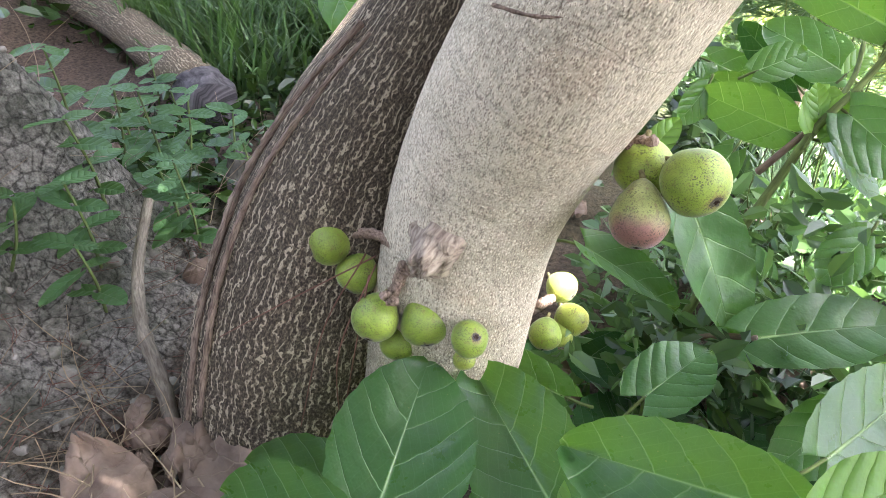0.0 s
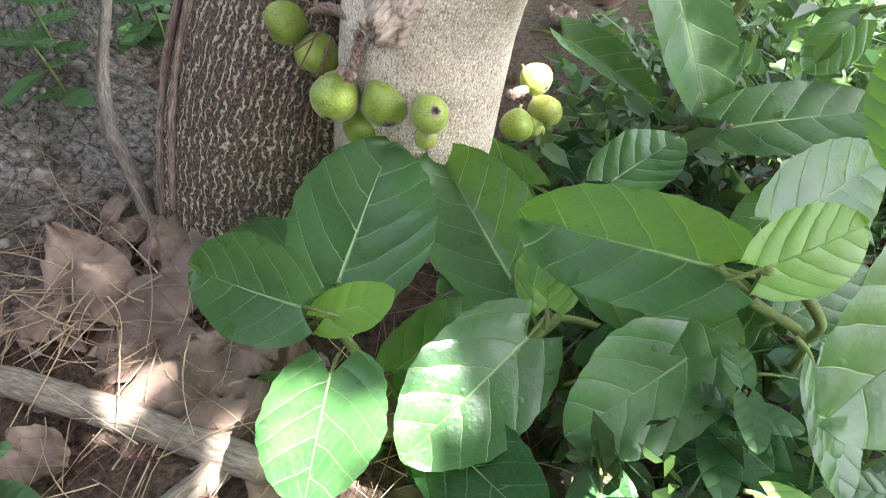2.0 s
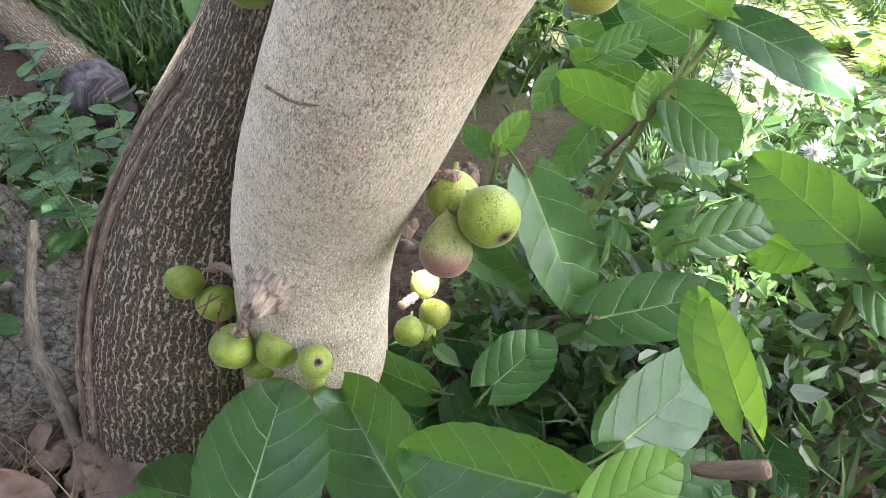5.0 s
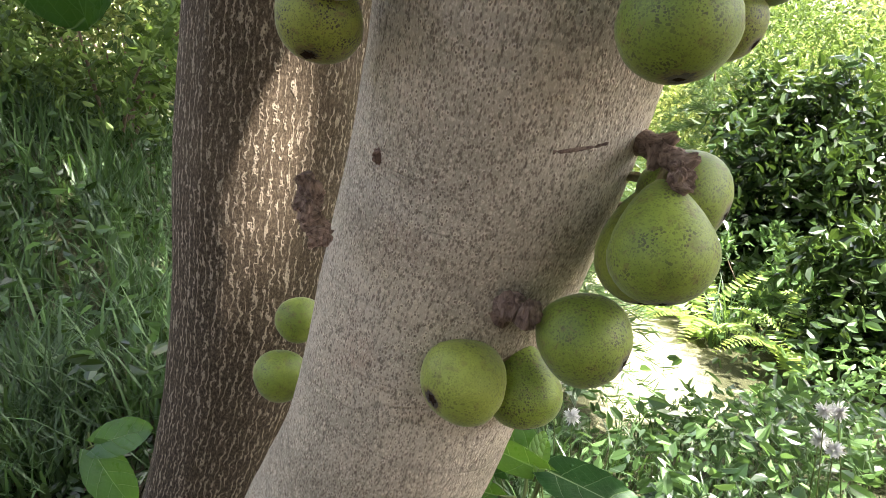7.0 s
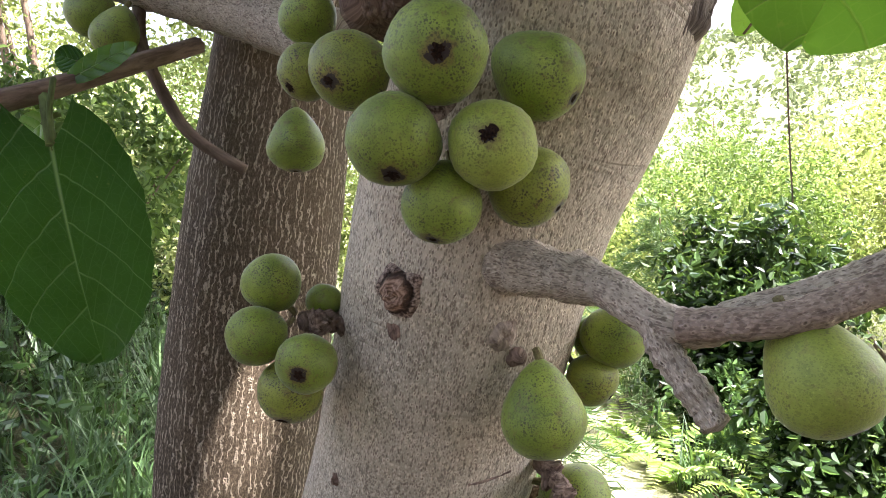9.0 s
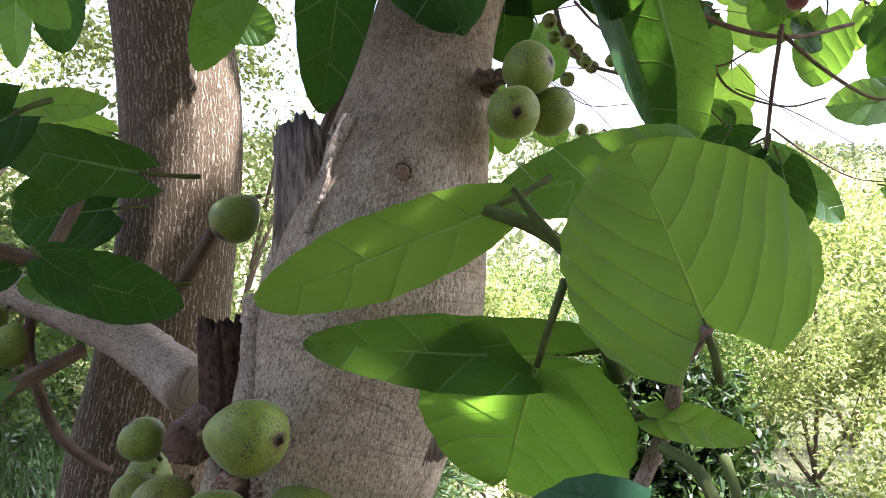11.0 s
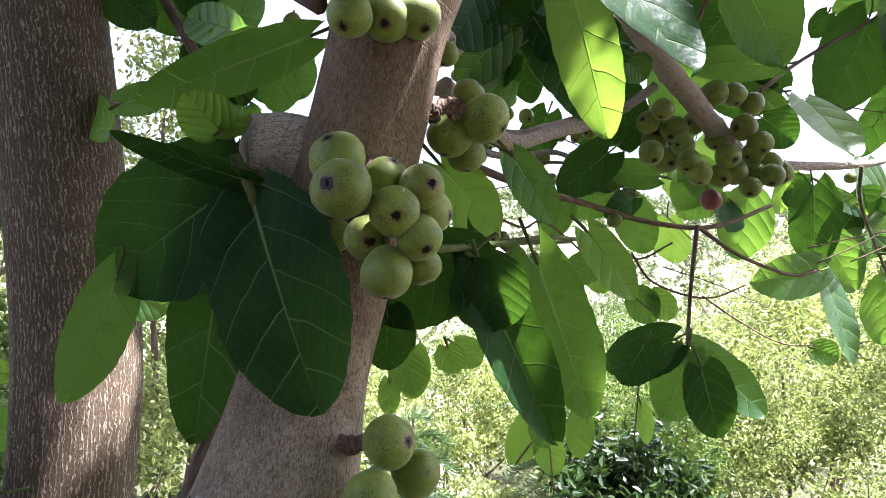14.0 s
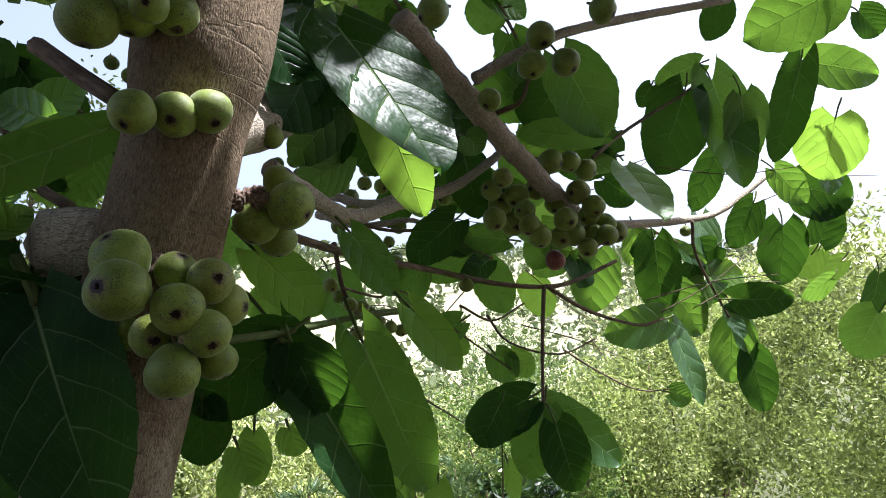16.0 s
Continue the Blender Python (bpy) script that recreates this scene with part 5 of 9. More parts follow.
for i in range(34):
    x, y = under.uniform(-0.04, 0.55), under.uniform(-0.27, 0.24)
    z = float(height(x, y)) + under.uniform(0.03, 0.085)
    a, L = under.uniform(0, 6.3), under.uniform(0.07, 0.12)
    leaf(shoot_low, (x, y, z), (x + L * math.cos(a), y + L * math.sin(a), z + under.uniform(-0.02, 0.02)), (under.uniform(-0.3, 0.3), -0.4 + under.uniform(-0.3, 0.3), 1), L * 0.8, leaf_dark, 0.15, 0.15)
stem(shoot_low, [(0.013, -0.178, 0.155), (0.035, -0.183, 0.130), (0.075, -0.175, 0.043), (0.099, -0.170, -0.044)], 0.0055, 0.0035, twig_green, "stem", 0.00)
stem(shoot_low, [(0.186, -0.133, 0.143), (0.203, -0.100, 0.135), (0.207, -0.083, 0.122), (0.253, -0.064, 0.100), (0.327, -0.041, 0.044)], 0.0055, 0.0035, twig_green, "stem", 0.00)
stem(shoot_low, [(0.157, -0.084, 0.163), (0.193, -0.083, 0.125), (0.232, -0.071, 0.070)], 0.0055, 0.0035, twig_green, "stem", 0.00)
stem(shoot_low, [(0.314, -0.084, 0.240), (0.354, -0.082, 0.209), (0.414, -0.068, 0.163), (0.419, -0.064, 0.081), (0.400, -0.066, 0.001)], 0.0055, 0.0035, twig_green, "stem", 0.00)
stem(shoot_low, [(0.336, -0.116, 0.281), (0.346, -0.094, 0.243), (0.351, -0.080, 0.212)], 0.0055, 0.0035, twig_green, "stem", 0.00)
stem(shoot_low, [(0.374, -0.084, 0.244), (0.411, -0.076, 0.199), (0.414, -0.068, 0.163)], 0.0055, 0.0035, twig_green, "stem", 0.00)
stem(shoot_low, [(0.405, -0.168, 0.455), (0.386, -0.157, 0.429), (0.379, -0.147, 0.412)], 0.0060, 0.0050, twig_brown, "stem", 0.00)
stem(shoot_low, [(0.444, -0.165, 0.380), (0.403, -0.186, 0.398)], 0.0040, 0.0030, twig_green, "stem", 0.00)
stem(shoot_low, [(0.223, 0.067, 0.176), (0.231, 0.066, 0.117), (0.265, 0.089, 0.016)], 0.0030, 0.0030, twig_green, "stem", 0.00)
stem(shoot_low, [(0.335, 0.181, 0.197), (0.287, 0.198, 0.170), (0.234, 0.239, 0.097)], 0.0040, 0.0030, twig_brown, "stem", 0.00)

# leaves of the upright shoot beside the trunk
stem(shoot_upright, [(0.267, 0.288, 0.098), (0.301, 0.333, 0.203), (0.338, 0.369, 0.297), (0.366, 0.392, 0.373), (0.403, 0.421, 0.423), (0.433, 0.460, 0.470)], 0.0070, 0.0040, twig_green, "stem", 0.00)
stem(shoot_upright, [(0.317, 0.384, 0.304), (0.359, 0.397, 0.364)], 0.0050, 0.0040, twig_brown, "stem", 0.00)
stem(shoot_upright, [(0.164, 0.338, 0.225), (0.174, 0.359, 0.286), (0.169, 0.367, 0.316)], 0.0040, 0.0030, twig_green, "stem", 0.00)
leaf(shoot_upright, (0.423, 0.465, 0.479), (0.275, 0.504, 0.532), (-0.187, -0.964, 0.189), 0.057, leaf_mid, 0.12, 0.10)
leaf(shoot_upright, (0.442, 0.464, 0.473), (0.602, 0.405, 0.424), (0.116, -0.435, 0.893), 0.084, leaf_dark, 0.12, 0.10)
leaf(shoot_upright, (0.351, 0.422, 0.350), (0.228, 0.475, 0.366), (-0.362, -0.907, 0.215), 0.070, leaf_mid, 0.12, 0.10)
leaf(shoot_upright, (0.395, 0.398, 0.392), (0.475, 0.356, 0.350), (-0.027, -0.734, 0.678), 0.091, leaf_mid, 0.12, 0.10)
leaf(shoot_upright, (0.365, 0.398, 0.383), (0.353, 0.411, 0.420), (0.210, -0.905, 0.370), 0.027, leaf_young, 0.12, 0.10)
leaf(shoot_upright, (0.373, 0.395, 0.376), (0.402, 0.414, 0.413), (0.023, -0.896, 0.443), 0.031, leaf_young, 0.12, 0.10)
leaf(shoot_upright, (0.425, 0.461, 0.474), (0.444, 0.492, 0.512), (0.134, -0.804, 0.580), 0.023, leaf_young, 0.12, 0.10)
leaf(shoot_upright, (0.297, 0.508, 0.395), (0.358, 0.538, 0.423), (0.134, -0.804, 0.580), 0.052, leaf_mid, 0.12, 0.10)
leaf(shoot_upright, (0.239, 0.483, 0.374), (0.213, 0.446, 0.328), (0.437, -0.801, 0.410), 0.046, leaf_mid, 0.12, 0.10)
leaf(shoot_upright, (0.177, 0.366, 0.312), (0.209, 0.391, 0.357), (0.046, -0.885, 0.463), 0.038, leaf_young, 0.12, 0.10)
leaf(shoot_upright, (0.164, 0.367, 0.300), (0.123, 0.380, 0.327), (0.134, -0.804, 0.580), 0.037, leaf_mid, 0.12, 0.10)
leaf(shoot_upright, (0.276, 0.366, 0.238), (0.269, 0.325, 0.183), (0.134, -0.804, 0.580), 0.060, leaf_mid, 0.12, 0.10)
leaf(shoot_upright, (0.297, 0.488, 0.282), (0.258, 0.439, 0.222), (0.134, -0.804, 0.580), 0.055, leaf_mid, 0.12, 0.10)
leaf(shoot_upright, (0.532, 0.092, 0.420), (0.433, 0.158, 0.465), (-0.366, -0.834, 0.412), 0.069, leaf_mid, 0.12, 0.10)
leaf(shoot_upright, (0.538, 0.091, 0.418), (0.559, 0.127, 0.461), (-0.347, -0.643, 0.683), 0.050, leaf_dark, 0.12, 0.10)
leaf(shoot_upright, (0.560, 0.087, 0.441), (0.596, 0.105, 0.457), (0.134, -0.804, 0.580), 0.037, leaf_young, 0.12, 0.10)
leaf(shoot_upright, (0.513, 0.001, 0.504), (0.557, -0.052, 0.525), (-0.539, -0.133, 0.832), 0.046, leaf_mid, 0.12, 0.10)
leaf(shoot_upright, (0.545, 0.077, 0.396), (0.592, 0.043, 0.372), (-0.113, -0.667, 0.736), 0.048, leaf_mid, 0.12, 0.10)
leaf(shoot_upright, (0.556, 0.239, 0.307), (0.500, 0.258, 0.261), (-0.478, -0.850, 0.222), 0.050, leaf_mid, 0.12, 0.10)
leaf(shoot_upright, (0.445, 0.322, 0.276), (0.404, 0.279, 0.225), (0.134, -0.804, 0.580), 0.063, leaf_mid, 0.12, 0.10)
leaf(shoot_upright, (0.363, 0.355, 0.168), (0.316, 0.416, 0.177), (-0.329, -0.384, 0.863), 0.053, leaf_mid, 0.12, 0.10)
stem(shoot_upright, [(0.556, 0.112, 0.304), (0.545, 0.094, 0.368), (0.533, 0.092, 0.420)], 0.0050, 0.0040, twig_green, "stem", 0.00)
stem(shoot_upright, [(0.555, 0.115, 0.309), (0.557, 0.071, 0.419), (0.571, 0.052, 0.477)], 0.0050, 0.0040, twig_green, "stem", 0.00)
leaf(shoot_upright, (0.439, 0.650, 0.369), (0.314, 0.675, 0.421), (0.104, -0.772, 0.627), 0.090, leaf_mid, 0.12, 0.10)
leaf(shoot_upright, (0.379, 0.639, 0.344), (0.279, 0.686, 0.415), (-0.104, -0.893, 0.437), 0.056, leaf_dark, 0.12, 0.10)
leaf(shoot_upright, (0.367, 0.590, 0.315), (0.249, 0.604, 0.349), (-0.072, -0.983, 0.168), 0.056, leaf_mid, 0.12, 0.10)
leaf(shoot_upright, (0.435, 0.617, 0.377), (0.464, 0.651, 0.413), (0.235, -0.790, 0.566), 0.033, leaf_young, 0.12, 0.10)
leaf(shoot_upright, (0.363, 0.385, 0.367), (0.376, 0.435, 0.413), (0.266, -0.692, 0.670), 0.062, leaf_young, 0.12, 0.10)
leaf(shoot_upright, (0.392, 0.422, 0.353), (0.463, 0.376, 0.295), (0.494, -0.280, 0.823), 0.077, leaf_mid, 0.12, 0.10)
leaf(shoot_upright, (0.403, 0.449, 0.352), (0.479, 0.434, 0.333), (0.149, -0.355, 0.923), 0.092, leaf_dark, 0.12, 0.10)
leaf(shoot_upright, (0.253, 0.671, 0.352), (0.377, 0.679, 0.311), (0.235, -0.790, 0.566), 0.064, leaf_mid, 0.12, 0.10)
leaf(shoot_upright, (0.240, 0.718, 0.335), (0.275, 0.707, 0.305), (0.235, -0.790, 0.566), 0.038, leaf_mid, 0.12, 0.10)
stem(shoot_upright, [(0.363, 0.384, 0.366), (0.404, 0.468, 0.413), (0.417, 0.534, 0.447)], 0.0040, 0.0030, twig_green, "stem", 0.00)

shoot_rear = thing("leafy_shoot", (-0.36, 0.58, 0.05), "short fig shoot with broad pale green leaves behind the dark trunk", "shrub")
stem(shoot_rear, [(-0.36, 0.6, 0.02), (-0.37, 0.6, 0.2), (-0.375, 0.585, 0.42)], 0.005, 0.003, twig_green, "stem", 0.00)
leaf(shoot_rear, (-0.375, 0.585, 0.43), (-0.29, 0.52, 0.345), (-0.1, -0.8, 0.6), 0.085, leaf_mid, 0.2, 0.10)
leaf(shoot_rear, (-0.37, 0.59, 0.44), (-0.27, 0.60, 0.47), (-0.2, -0.7, 0.7), 0.07, leaf_mid, 0.2, 0.10)
leaf(shoot_rear, (-0.36, 0.6, 0.25), (-0.33, 0.52, 0.16), (0.1, -0.9, 0.4), 0.05, leaf_young, 0.2, 0.10)

# leaves of the overhanging shoot in front of the trunk
leaf(shoot_near, (0.505, -0.239, 1.542), (0.380, -0.224, 1.494), (-0.021, -0.968, -0.249), 0.047, leaf_young, 0.12, 0.10)
leaf(shoot_near, (0.537, -0.262, 1.468), (0.406, -0.247, 1.473), (-0.118, -0.896, -0.428), 0.047, leaf_mid, 0.12, 0.10)
leaf(shoot_near, (0.522, -0.265, 1.463), (0.53, -0.134, 1.352), (-0.5, -0.6, -0.63), 0.124, leaf_near, 0.08, 0.10)
leaf(shoot_near, (0.528, -0.370, 1.424), (0.462, -0.396, 1.402), (-0.3, -0.9, 0.25), 0.06, leaf_teal_sheen, 0.12, 0.10)
leaf(shoot_near, (0.579, -0.347, 1.412), (0.577, -0.347, 1.323), (0.145, -0.989, -0.013), 0.041, leaf_mid, 0.12, 0.10)
leaf(shoot_near, (0.587, -0.309, 1.486), (0.560, -0.296, 1.569), (-0.151, -0.983, 0.100), 0.110, leaf_young, 0.12, 0.10)
leaf(shoot_near, (0.562, -0.265, 1.457), (0.571, -0.266, 1.479), (-0.115, -0.993, -0.007), 0.017, leaf_mid, 0.12, 0.10)
leaf(shoot_near, (0.574, -0.277, 1.438), (0.615, -0.301, 1.433), (-0.314, -0.670, 0.673), 0.021, leaf_young, 0.12, 0.10)
stem(shoot_near, [(0.504, -0.239, 1.543), (0.527, -0.252, 1.532), (0.541, -0.263, 1.518), (0.553, -0.264, 1.487), (0.565, -0.265, 1.454)], 0.0040, 0.0040, twig_green, "stem", 0.00)
stem(shoot_near, [(0.576, -0.287, 1.427), (0.582, -0.308, 1.423), (0.578, -0.337, 1.412), (0.580, -0.347, 1.412)], 0.0030, 0.0030, twig_green, "stem", 0.00)
stem(shoot_near, [(0.541, -0.263, 1.518), (0.524, -0.261, 1.538), (0.514, -0.260, 1.552)], 0.0030, 0.0020, twig_green, "stem", 0.00)

# leaves on the side limb
leaf(tree, (0.076, 0.009, 1.331), (0.088, 0.004, 1.168), (-0.019, -0.999, 0.031), 0.123, leaf_dark, 0.12, 0.10)
leaf(tree, (0.075, 0.058, 1.384), (0.122, 0.060, 1.407), (-0.028, -0.988, 0.153), 0.020, leaf_mid, 0.12, 0.10)
leaf(tree, (0.064, 0.091, 1.399), (0.043, 0.093, 1.407), (-0.028, -0.988, 0.153), 0.023, leaf_dark, 0.12, 0.10)
leaf(tree, (0.060, 0.033, 1.349), (0.025, 0.051, 1.333), (-0.463, -0.886, -0.037), 0.026, leaf_mid, 0.12, 0.10)
leaf(tree, (0.272, -0.061, 1.585), (0.140, -0.026, 1.616), (-0.312, -0.898, -0.310), 0.052, leaf_dark, 0.12, 0.10)
leaf(tree, (0.207, -0.104, 1.620), (0.136, -0.096, 1.582), (-0.115, -0.993, -0.007), 0.059, leaf_dark, 0.12, 0.10)
leaf(tree, (0.196, -0.073, 1.630), (0.259, -0.080, 1.634), (-0.115, -0.993, -0.007), 0.025, leaf_young, 0.12, 0.10)
leaf(tree, (0.127, 0.057, 1.514), (0.079, 0.063, 1.499), (-0.115, -0.993, -0.007), 0.037, leaf_dark, 0.12, 0.10)
stem(tree, [(0.025, 0.005, 1.358), (0.057, 0.047, 1.373), (0.091, 0.089, 1.391), (0.138, 0.163, 1.420)], 0.0090, 0.0080, twig_brown, "twig", 0.00)
stem(tree, [(0.076, 0.009, 1.331), (0.068, 0.023, 1.355), (0.055, 0.047, 1.373)], 0.0040, 0.0040, twig_green, "stem", 0.00)
stem(tree, [(0.085, 0.171, 1.462), (0.094, 0.144, 1.419), (0.124, 0.114, 1.362), (0.146, 0.108, 1.332), (0.185, 0.103, 1.305)], 0.0060, 0.0050, twig_brown, "twig", 0.00)

# leaves behind the dark trunk
leaf(tree, (0.06, 0.246, 2.076), (0.088, 0.261, 2.005), (-0.2, -0.95, 0.15), 0.07, leaf_mid, 0.15, 0.12)
leaf(tree, (0.075, 0.296, 2.117), (0.1, 0.312, 2.045), (-0.2, -0.95, 0.15), 0.06, leaf_dark, 0.15, 0.12)
leaf(tree, (0.095, 0.245, 1.952), (0.115, 0.249, 1.87), (-0.2, -0.95, 0.15), 0.075, leaf_dark, 0.15, 0.12)
leaf(tree, (-0.002, 0.335, 2.068), (0.019, 0.348, 1.984), (-0.2, -0.95, 0.15), 0.07, leaf_mid, 0.15, 0.12)
leaf(tree, (0.038, 0.291, 1.857), (0.081, 0.295, 1.807), (-0.2, -0.95, 0.15), 0.05, leaf_mid, 0.15, 0.12)

# leaves round the upper trunk
leaf(tree, (0.467, -0.076, 1.835), (0.513, -0.119, 1.678), (-0.290, -0.941, 0.176), 0.106, leaf_dark, 0.12, 0.10)
leaf(tree, (0.454, -0.060, 1.854), (0.351, -0.051, 1.779), (-0.073, -0.997, -0.016), 0.116, leaf_dark, 0.12, 0.10)
leaf(tree, (0.445, -0.036, 1.839), (0.405, -0.016, 1.639), (-0.188, -0.980, -0.060), 0.070, leaf_dark, 0.12, 0.10)
leaf(tree, (0.362, -0.054, 1.782), (0.331, -0.058, 1.687), (0.632, -0.755, -0.173), 0.050, leaf_mid, 0.12, 0.10)
leaf(tree, (0.465, -0.072, 1.853), (0.368, -0.097, 1.880), (-0.139, -0.416, -0.899), 0.037, leaf_dark, 0.12, 0.10)
leaf(tree, (0.443, -0.072, 1.893), (0.422, -0.101, 1.912), (0.292, -0.669, -0.684), 0.042, leaf_young, 0.12, 0.10)
leaf(tree, (0.442, -0.072, 1.893), (0.464, -0.068, 1.910), (0.083, -0.990, 0.113), 0.027, leaf_young, 0.12, 0.10)
leaf(tree, (0.509, 0.015, 2.006), (0.367, -0.020, 1.930), (0.397, -0.846, -0.357), 0.050, leaf_mid, 0.12, 0.10)
leaf(tree, (0.472, 0.063, 2.012), (0.395, 0.062, 1.970), (0.001, -1.000, 0.003), 0.059, leaf_young, 0.12, 0.10)
leaf(tree, (0.483, 0.082, 2.001), (0.470, 0.090, 1.954), (-0.197, -0.974, -0.107), 0.047, leaf_mid, 0.12, 0.10)
leaf(tree, (0.420, 0.159, 2.068), (0.350, 0.220, 2.113), (-0.606, -0.786, 0.121), 0.054, leaf_mid, 0.12, 0.10)
leaf(tree, (0.241, 0.286, 2.177), (0.301, 0.280, 2.122), (-0.197, -0.974, -0.107), 0.068, leaf_dark, 0.12, 0.10)
leaf(tree, (0.333, 0.265, 2.201), (0.360, 0.264, 2.163), (-0.197, -0.974, -0.107), 0.052, leaf_dark, 0.12, 0.10)
leaf(tree, (0.643, -0.030, 1.794), (0.565, 0.012, 1.741), (-0.349, -0.913, -0.211), 0.077, leaf_dark, 0.12, 0.10)
leaf(tree, (0.655, -0.032, 1.786), (0.678, -0.009, 1.724), (-0.110, -0.920, -0.376), 0.072, leaf_dark, 0.12, 0.10)
leaf(tree, (0.576, 0.009, 1.750), (0.573, 0.016, 1.691), (-0.197, -0.974, -0.107), 0.052, leaf_dark, 0.12, 0.10)
leaf(tree, (0.629, 0.004, 1.881), (0.692, 0.039, 1.819), (0.089, -0.903, -0.420), 0.053, leaf_young, 0.12, 0.10)
leaf(tree, (0.646, -0.011, 1.798), (0.745, 0.026, 1.610), (0.259, -0.965, -0.052), 0.065, leaf_dark, 0.12, 0.35)
leaf(tree, (0.730, 0.035, 1.785), (0.793, 0.066, 1.622), (-0.148, -0.960, -0.239), 0.073, leaf_mid, 0.12, 0.10)
leaf(tree, (0.623, 0.210, 1.697), (0.620, 0.218, 1.632), (-0.197, -0.974, -0.107), 0.043, leaf_young, 0.12, 0.10)
leaf(tree, (0.663, 0.202, 1.697), (0.674, 0.204, 1.663), (-0.197, -0.974, -0.107), 0.040, leaf_young, 0.12, 0.10)
leaf(tree, (0.737, -0.057, 2.047), (0.796, -0.007, 1.904), (-0.101, -0.926, -0.365), 0.062, leaf_young, 0.12, 0.10)
leaf(tree, (0.680, -0.219, 1.994), (0.732, -0.268, 1.882), (0.224, -0.848, 0.481), 0.088, leaf_dark, 0.12, 0.10)
leaf(tree, (0.790, 0.327, 2.197), (0.832, 0.345, 2.049), (-0.180, -0.969, -0.169), 0.079, leaf_dark, 0.12, 0.10)
leaf(tree, (0.758, 0.208, 1.933), (0.812, 0.207, 1.848), (0.023, -0.999, 0.031), 0.057, leaf_mid, 0.12, 0.10)
leaf(tree, (0.959, 0.368, 1.976), (0.883, 0.390, 1.916), (-0.197, -0.974, -0.107), 0.075, leaf_dark, 0.12, 0.10)
leaf(tree, (0.780, 0.022, 1.816), (0.827, 0.020, 1.750), (0.014, -0.999, 0.044), 0.043, leaf_young, 0.12, 0.10)
leaf(tree, (0.713, 0.242, 2.173), (0.753, 0.240, 2.116), (-0.197, -0.974, -0.107), 0.055, leaf_dark, 0.12, 0.10)
leaf(tree, (0.625, 0.160, 2.152), (0.596, 0.169, 2.119), (-0.197, -0.974, -0.107), 0.042, leaf_dark, 0.12, 0.10)
leaf(tree, (0.289, 0.194, 1.992), (0.350, 0.180, 2.004), (-0.197, -0.974, -0.107), 0.039, leaf_mid, 0.12, 0.10)
leaf(tree, (0.275, 0.201, 1.960), (0.224, 0.256, 2.017), (-0.572, -0.782, 0.248), 0.047, leaf_mid, 0.12, 0.10)
stem(tree, [(0.437, -0.054, 1.920), (0.449, -0.062, 1.881), (0.465, -0.072, 1.847), (0.468, -0.076, 1.835)], 0.0060, 0.0040, twig_green, "twig", 0.00)
stem(tree, [(0.260, 0.323, 2.277), (0.312, 0.304, 2.164), (0.349, 0.284, 2.094), (0.379, 0.265, 2.026), (0.431, 0.218, 1.980)], 0.0080, 0.0070, twig_brown, "twig", 0.00)
stem(tree, [(0.446, 0.019, 2.085), (0.485, -0.015, 2.044), (0.521, -0.049, 2.007)], 0.0090, 0.0080, twig_brown, "twig", 0.00)
stem(tree, [(0.592, -0.082, 1.796), (0.659, -0.014, 1.803), (0.755, 0.088, 1.819), (0.818, 0.157, 1.822)], 0.0038, 0.0028, twig_green, "twig", 0.00)
stem(tree, [(0.643, -0.031, 1.797), (0.662, -0.022, 1.776), (0.678, -0.011, 1.744)], 0.0030, 0.0030, twig_green, "stem", 0.00)

# hanging leaves of the outer crown
leaf(tree, (1.109, 0.425, 1.653), (1.073, 0.445, 1.535), (-0.197, -0.974, -0.107), 0.094, leaf_mid, 0.12, 0.10)
leaf(tree, (1.126, 0.442, 1.652), (1.242, 0.410, 1.542), (-0.049, -0.972, 0.229), 0.082, leaf_mid, 0.12, 0.10)
leaf(tree, (1.103, 0.377, 1.629), (1.132, 0.384, 1.515), (-0.197, -0.974, -0.107), 0.084, leaf_dark, 0.12, 0.10)
leaf(tree, (1.081, 0.428, 1.671), (0.973, 0.455, 1.630), (-0.197, -0.974, -0.107), 0.091, leaf_dark, 0.12, 0.10)
leaf(tree, (1.086, 0.488, 1.591), (1.105, 0.492, 1.510), (0.460, -0.886, 0.058), 0.047, leaf_mid, 0.12, 0.10)
leaf(tree, (0.878, 0.325, 1.582), (0.876, 0.333, 1.514), (-0.197, -0.974, -0.107), 0.043, leaf_young, 0.12, 0.10)
leaf(tree, (0.786, 0.240, 1.594), (0.797, 0.242, 1.555), (-0.197, -0.974, -0.107), 0.033, leaf_mid, 0.12, 0.10)
leaf(tree, (1.549, 0.631, 1.763), (1.579, 0.593, 1.593), (0.255, -0.932, 0.257), 0.086, leaf_mid, 0.12, 0.10)
leaf(tree, (1.497, 0.588, 1.785), (1.340, 0.571, 1.765), (0.117, -0.990, -0.073), 0.092, leaf_mid, 0.12, 0.10)
leaf(tree, (1.523, 0.614, 1.964), (1.529, 0.631, 1.798), (-0.197, -0.974, -0.107), 0.116, leaf_dark, 0.12, 0.10)
leaf(tree, (1.359, 0.598, 1.947), (1.341, 0.617, 1.813), (-0.197, -0.974, -0.107), 0.115, leaf_mid, 0.12, 0.10)
leaf(tree, (1.618, 0.708, 1.867), (1.694, 0.707, 1.739), (-0.197, -0.974, -0.107), 0.107, leaf_mid, 0.12, 0.10)
leaf(tree, (1.842, 0.777, 1.761), (1.833, 0.796, 1.605), (-0.197, -0.974, -0.107), 0.139, leaf_mid, 0.12, 0.10)
